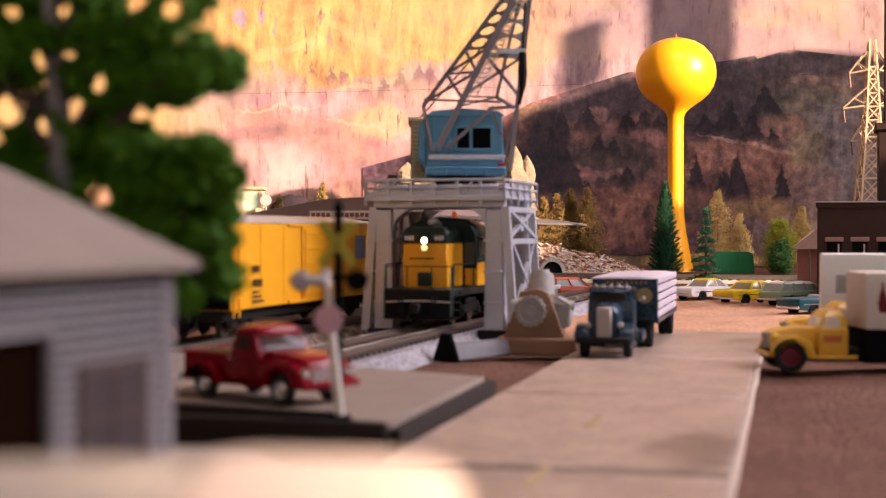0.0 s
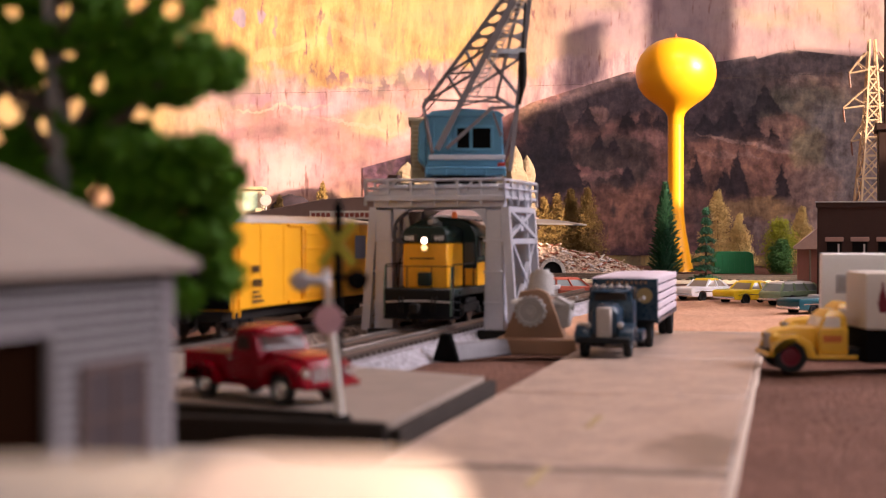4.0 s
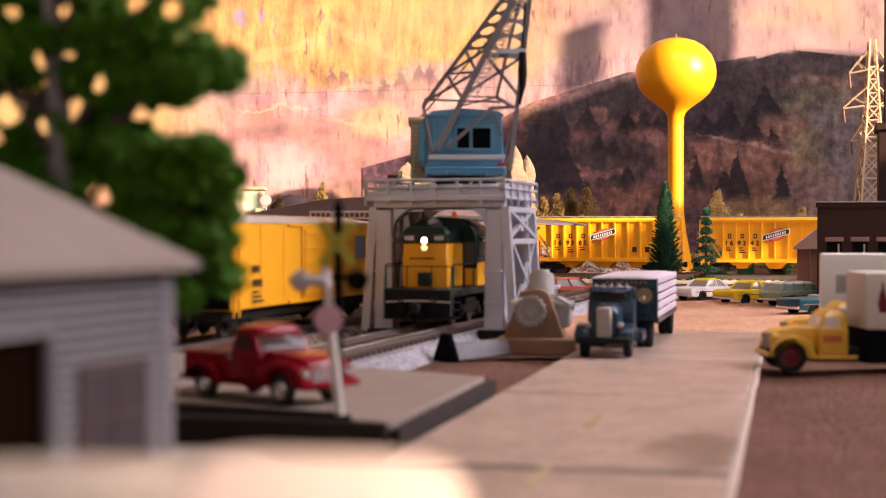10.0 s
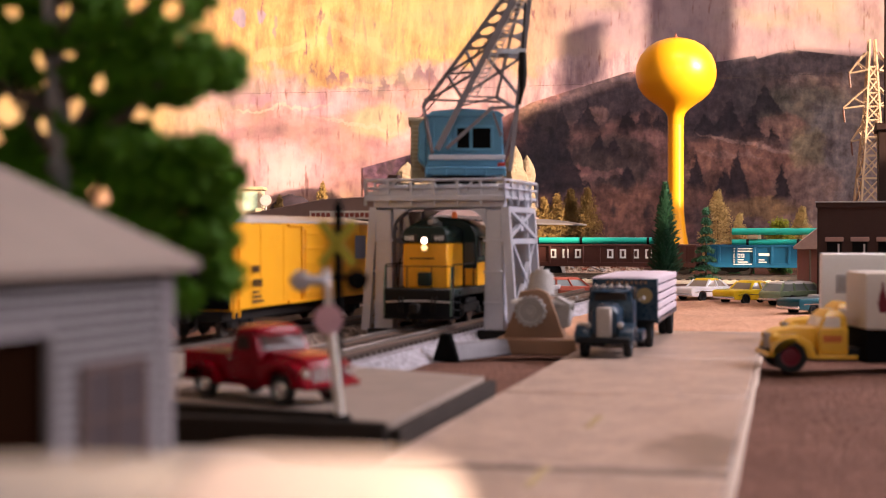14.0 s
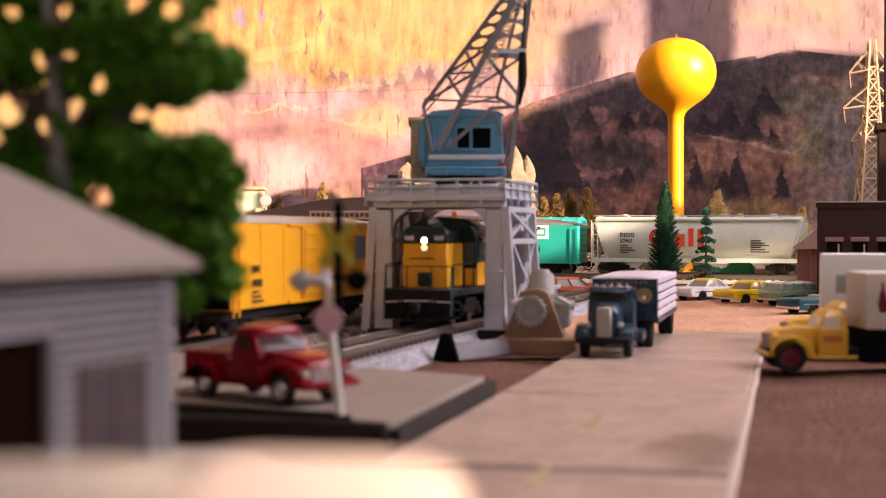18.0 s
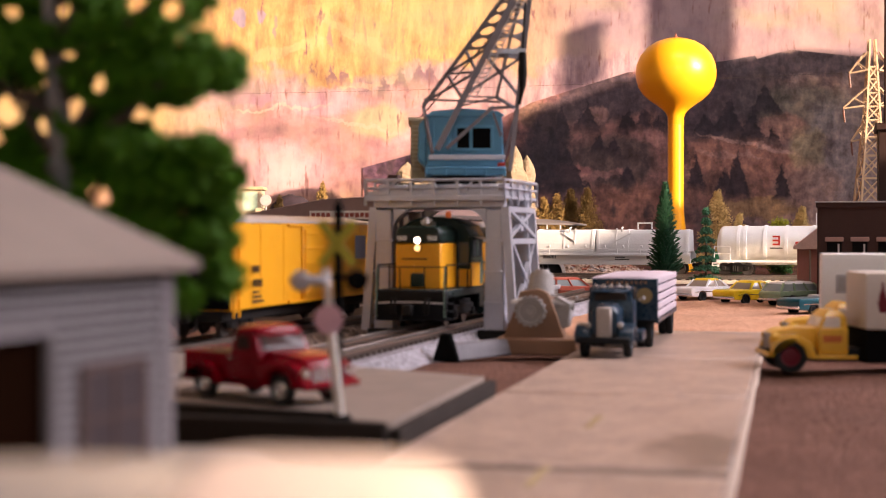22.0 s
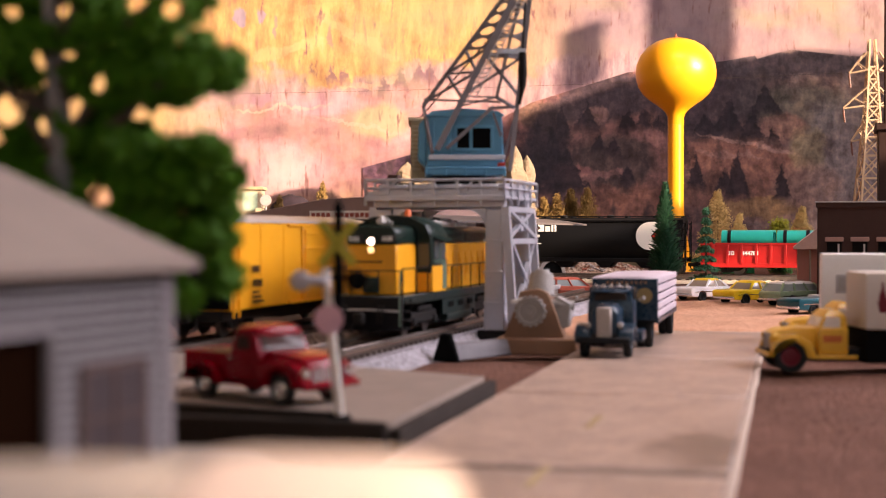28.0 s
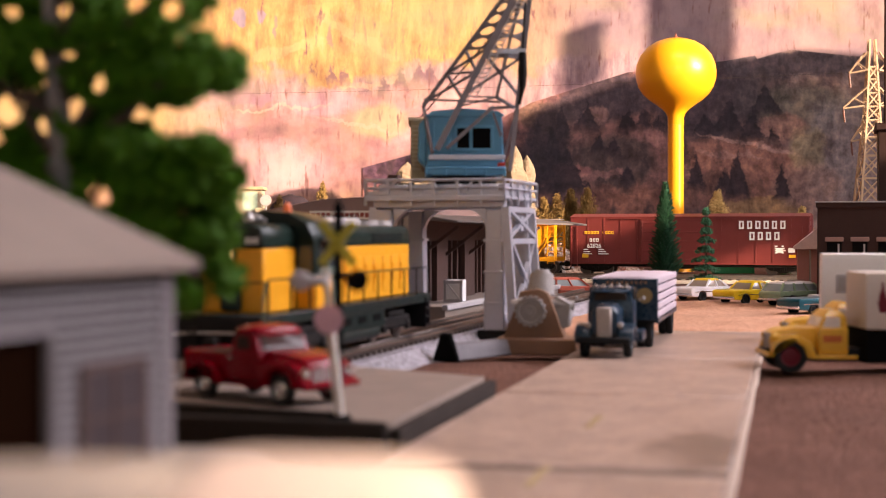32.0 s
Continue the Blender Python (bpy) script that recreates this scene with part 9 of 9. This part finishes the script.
    part("header_bars", bx, M["machine_brown"], tr)
    for s in (-1, 1):
        for i in range(5):
            z = 1.12 + i * 0.32
            part("side_board", G().box(-9.4, s * 1.22 - 0.05, z, -0.1, s * 1.22 + 0.05, z + 0.27, 0.04), M["tarp"], tr, "pale side board")
        part("sill", G().box(-9.4, s * 1.22 - 0.06, 0.92, -0.1, s * 1.22 + 0.06, 1.1, 0.02), navy, tr)
    part("bed", G().box(-9.4, -1.2, 0.95, -0.1, 1.2, 1.12), M["black"], tr)
    part("canvas", G().prism([(-1.2, 2.5), (1.2, 2.5), (1.18, 2.66), (0.5, 2.7), (-0.5, 2.69), (-1.18, 2.66)], "x", -9.3, -0.1, 0.06), M["tarp"], tr, "pale canvas cover")
    part("rear_wall", G().box(-9.45, -1.25, 1.0, -9.38, 1.25, 2.6, 0.02), navy, tr)
    part("rear_frame", G().box(-9.2, -0.5, 0.5, -5.8, 0.5, 0.95), M["black"], tr)
    for yy in (0.75, 1.05):
        for s in (-1, 1):
            wheel(tr, -8.3, s * yy, 0.56, 0.28, M["navy_paint"], s)
    part("landing_leg", G().box(-2.6, -0.7, 0.15, -2.45, -0.55, 1.0).box(-2.6, 0.55, 0.15, -2.45, 0.7, 1.0), M["black"], tr)


semi_truck()


def delivery_truck(label, x, y, turn, box_m, box_top, box_h0, marks):
    """Old bulbous delivery truck with a tall box body."""
    t = thing("delivery_truck", label, "truck", x, y, 0.0, turn, group="delivery trucks")
    yel = M["truck_yellow"]
    part("hood", G().prism([(0.4, 0.75), (0.4, 1.46), (1.3, 1.44), (1.9, 1.36), (2.08, 1.18), (2.08, 0.75)], "y", -0.66, 0.66, 0.14), yel, t)
    for s in (-1, 1):
        part("front_fender", G().prism(arched([(0.65, 0.5), (0.8, 0.95), (1.25, 1.2), (1.8, 1.15), (2.1, 0.9), (2.15, 0.55)], 0.45, (1.5,), 0.54), "y", s * 0.82 - 0.24, s * 0.82 + 0.24, 0.1), yel, t)
        part("headlamp", G().lathe([(0.001, 0.16), (0.1, 0.12), (0.15, 0.0), (0.1, -0.2)], 16, (1.95, s * 0.72, 1.12), "x"), M["truck_yellow"], t)
        part("running_board", G().box(-0.65, s * 0.98 - 0.1, 0.45, 0.85, s * 0.98 + 0.1, 0.55, 0.02), yel, t)
        part("door", G().box(-0.25, s * 0.95 - 0.02, 0.7, 0.55, s * 0.95 + 0.02, 1.42, 0.02), yel, t)
        part("door_marking", G().box(-0.15, s * 0.975 - 0.006, 0.98, 0.46, s * 0.975 + 0.006, 1.2), M["door_mark"], t, "faded red bar on the door")
    part("cab", G().box(-0.38, -0.95, 0.55, 0.6, 0.95, 1.5, 0.1), yel, t)
    part("cab_top", frustum(G(), (-0.36, 0.56, 0.92, 1.44), (-0.3, 0.38, 0.82, 1.86)), yel, t)
    part("roof", frustum(G(), (-0.36, 0.44, 0.86, 1.8), (-0.14, 0.22, 0.62, 2.02)), yel, t)
    part("windscreen", G().prism([(0.555, 1.5), (0.59, 1.5), (0.44, 1.78), (0.405, 1.78)], "y", -0.72, 0.72, 0.01), M["pale_glass"], t)
    for s in (-1, 1):
        part("side_window", G().prism([(-0.12, 1.44), (0.46, 1.44), (0.34, 1.78), (-0.1, 1.78)], "y", s * 0.9 - 0.05, s * 0.88 + 0.05, 0.02), M["pale_glass"], t)
    part("grille", G().box(2.02, -0.4, 0.7, 2.12, 0.4, 1.25, 0.04), M["machine_grey"], t)
    part("bumper", G().box(2.16, -1.0, 0.5, 2.24, 1.0, 0.68, 0.04), yel, t)
    part("chassis", G().box(-7.5, -0.55, 0.45, 2.2, 0.55, 0.75), M["black"], t)
    part("body_box", G().box(-7.8, -1.22, box_h0, -0.85, 1.22, box_top, 0.1), M[box_m], t, "pale box body")
    part("skirt", G().box(-7.7, -1.15, 0.32, -0.88, 1.15, box_h0, 0.03), M["matt_black"], t)
    if marks:
        g = G()
        for i in range(6):
            x0 = -1.5 - i * 0.26
            g.prism([(x0, 2.25), (x0 + 0.22, 2.25), (x0 + 0.22, 2.5), (x0 + 0.15, 2.72), (x0 + 0.15, 2.92), (x0 + 0.07, 2.92), (x0 + 0.07, 2.72), (x0, 2.5)], "y", 1.22, 1.235)
        part("bottle_marking", g, M["hub_red"], t, "dark red bottle shapes")
        part("carton_marking", G().prism([(-3.0, 1.95), (-1.3, 1.95), (-1.22, 2.32), (-1.5, 2.4), (-3.0, 2.4)], "y", 1.22, 1.24), M["hub_red"], t, "dark red carton shape")
    else:
        part("vent_hatch", G().box(-2.2, 1.2, 2.2, -1.5, 1.26, 2.75, 0.02), M["trim_grey"], t)
    for wx, ys in ((1.5, (0.85,)), (-5.2, (0.8, 1.08))):
        for yy in ys:
            for s in (-1, 1):
                wheel(t, wx, s * yy, 0.52, 0.26, M["hub_red"], s)


# both face the road, their right sides towards the far end
delivery_truck("yellow delivery truck with a cream box and red bottle marks", 12.75, 49.3, 180, "box_cream", 3.25, 1.4, True)
delivery_truck("yellow delivery truck half hidden behind its neighbour", 14.6, 54.8, 180, "box_cream", 3.1, 1.4, False)


def box_trailer():
    t = thing("box_trailer", "plain white box trailer with a grey hatch", "trailer", spot(1455, 60), 60, 0.0, -12)
    part("body", G().box(0, 0, 0.9, 9, 2.4, 3.68, 0.1), M["white"], t)
    part("hatch", G().box(0.55, -0.05, 2.1, 1.25, 0.02, 2.85, 0.02), M["trim_grey"], t, "grey hatch frame")
    part("hatch_pane", G().box(0.65, -0.07, 2.2, 1.15, -0.03, 2.75, 0.01), M["machine_grey"], t)
    part("skirt", G().box(0.3, 0.2, 0.45, 8.8, 2.2, 0.92, 0.03), M["black"], t)
    for x in (1.2, 7.2, 8.2):
        for y in (0.35, 2.05):
            wheel(t, x, y, 0.48, 0.26, M["machine_grey"], 1)


box_trailer()


def yard_details():
    # old machine on a brown stone plinth
    t = thing("machine", "old grey machine with a toothed wheel on a brown plinth", "machine", 3.55, 56.0, 0.0, -10)
    part("plinth", G().box(-1.5, -0.9, 0, 1.5, 1.1, 0.62, 0.06), M["machine_brown"], t)
    part("housing", G().prism([(-1.25, 0.6), (1.05, 0.6), (0.75, 1.5), (0.45, 2.3), (0.1, 2.45), (-0.6, 2.35), (-0.85, 1.6)], "y", -0.55, 0.75, 0.08), M["machine_brown"], t)
    w = part("toothed_wheel", G().lathe([(0.001, -0.1), (0.2, -0.1), (0.22, -0.05), (0.4, -0.04), (0.42, -0.12), (0.54, -0.12), (0.54, 0.12), (0.001, 0.12)], 28, (-0.2, -0.7, 1.62), "y"), M["machine_grey"], t, "pale toothed wheel")
    for i in range(16):
        a = 2 * math.pi * i / 16
        part("tooth", G().box(-0.05, -0.1, -0.04, 0.05, 0.1, 0.05, m=Matrix.Translation((-0.2 + 0.55 * math.cos(a), -0.7, 1.62 + 0.55 * math.sin(a))) @ Matrix.Rotation(-a + math.pi / 2, 4, "Y")), M["machine_grey"], w)
    part("cylinder", G().cyl((0.1, 0.1, 2.2), (0.15, 0.2, 3.0), 0.55, 0.42, 16).cyl((0.15, 0.2, 3.0), (0.15, 0.2, 3.15), 0.3, 0.25, 16), M["machine_grey"], t)
    part("side_casting", G().cyl((0.4, -0.2, 1.9), (1.35, 0.0, 1.8), 0.16, 0.2, 12).prism([(0.55, 0.9), (1.2, 1.0), (1.3, 1.9), (0.7, 2.2)], "y", -0.25, 0.5, 0.06), M["machine_grey"], t)
    part("lever", G().cyl((-0.9, -0.6, 1.95), (-0.5, -0.7, 2.05), 0.08, n=8), M["white"], t)
    # bumper and timber baulk beside the track
    x, y = spot(790, 52.5), 52.5
    t = thing("track_bumper", "black triangular bumper with a long baulk", "bumper", x, y, 0.0, -35)
    part("end_plate", G().prism([(-0.55, 0), (0.55, 0), (0.2, 1.0), (-0.2, 1.0)], "y", -0.12, 0.12, 0.06), M["matt_black"], t)
    part("baulk", G().prism([(-0.4, 0), (0.4, 0), (0.25, 0.6), (-0.25, 0.6)], "y", 0.12, 4.6, 0.06), paint("baulk", (0.17, 0.16, 0.17), 0.7, vary=0.3), t, "long grey baulk")
    # level crossing signal
    x, y = -2.12, 30.7
    t = thing("crossing_signal", "level crossing signal with yellow crossbuck and lamps", "signal", x, y, 0.6, 8)
    part("pole", G().cyl((0.0, 0, 0.12), (-0.29, 0, 3.2), 0.1, 0.085, 12), M["sign_white"], t, "off-white pole")
    part("mast", G().cyl((-0.02, 0.12, 0.05), (-0.02, 0.12, 4.4), 0.09, n=10).cyl((-0.02, 0.12, 4.4), (-0.02, 0.12, 4.65), 0.12, 0.02), M["matt_black"], t, "black mast behind the pole")
    part("base", G().cyl((0, 0, 0), (0, 0, 0.2), 0.3, 0.22, 12), M["matt_black"], t)
    for a in (38, -38):
        m = Matrix.Translation((-0.06, -0.14, 3.72)) @ Matrix.Rotation(radians(a), 4, "Y")
        part("crossbuck_board", G().box(-0.09, -0.02, -0.55, 0.09, 0.02, 0.55, 0.01, m=m), M["crossbuck"], t, "yellow-green crossbuck board")
    arm = part("lamp_arm", G().bar((-0.9, 0.05, 3.02), (0.6, 0.05, 3.02), 0.09), M["matt_black"], t)
    for s, sx in ((-1, -0.8), (1, 0.36)):
        part("lamp", G().lathe([(0.001, -0.12), (0.2, -0.1), (0.22, 0.05), (0.08, 0.2), (0.001, 0.24)], 18, (sx, 0.0, 2.95), "y"), M["matt_black"] if s > 0 else M["trim_grey"], arm, "round hooded lamp")
        part("hood", G().lathe([(0.13, -0.34), (0.14, -0.34), (0.15, -0.1), (0.13, -0.1)], 16, (sx, 0.0, 2.95), "y"), M["matt_black"] if s > 0 else M["trim_grey"], arm)
    part("gate_arm", G().box(-0.95, -0.2, 2.86, -0.25, -0.05, 3.06, 0.06), M["trim_grey"], t, "white bracket")
    part("round_sign", G().lathe([(0.001, -0.03), (0.3, -0.03), (0.3, 0.03), (0.001, 0.03)], 24, (-0.24, -0.2, 2.17), "y"), M["pink"], t, "faded pink round sign")


yard_details()


# how far the switcher stands from its first place: (seconds, metres along the track)
ENGINE_WAY = ((0, 0), (21.2, 0), (21.5, -0.14), (22, -1.0), (22.5, -1.72), (23, -2.43), (23.5, -3.12), (24, -3.76), (24.5, -4.25), (25, -4.88),
              (25.5, -5.61), (26.2, -6.45), (26.9, -6.82), (27.9, -6.83), (28.2, -7.2), (28.5, -8.0), (29, -9.58), (29.5, -11.17), (30, -12.8),
              (30.5, -14.3), (31, -16.0), (31.5, -17.65), (32, -19.3))


def motions():
    for ob, mid, length, lift in TRAIN:
        rows = []
        for i in range(33):
            s = train_at(i) + mid
            xa, ya, _ = main_line(s - length * 0.33)
            xb, yb, _ = main_line(s + length * 0.33)
            rows.append((float(i), place((xa + xb) / 2, (ya + yb) / 2, MAIN_Z + lift, math.degrees(math.atan2(yb - ya, xb - xa)))))
        walk(ob, rows)
    rows = []
    for t, d in ENGINE_WAY:
        x, y = yard_point(d)
        rows.append((t, place(x, y, RAIL, 270 + YARD_TURN)))
    walk(ENGINE, rows)
    # its wheels roll along
    times, places = zip(*ENGINE_WAY)
    for bogie_part in ENGINE.children:
        if not bogie_part.name.startswith("bogie"):
            continue
        for ob in bogie_part.children:
            if ob.name.startswith("wheelset"):
                at = ob.matrix_basis.translation.copy()
                rows = [(0.0, Matrix.Translation(at)), (21.2, Matrix.Translation(at))]
                for i in range(1, 91):
                    s = 21.2 + i * 0.12
                    turned = -float(np.interp(s, times, places)) / 0.49
                    rows.append((s, Matrix.Translation(at) @ Matrix.Rotation(turned, 4, "Y")))
                walk(ob, rows)


motions()
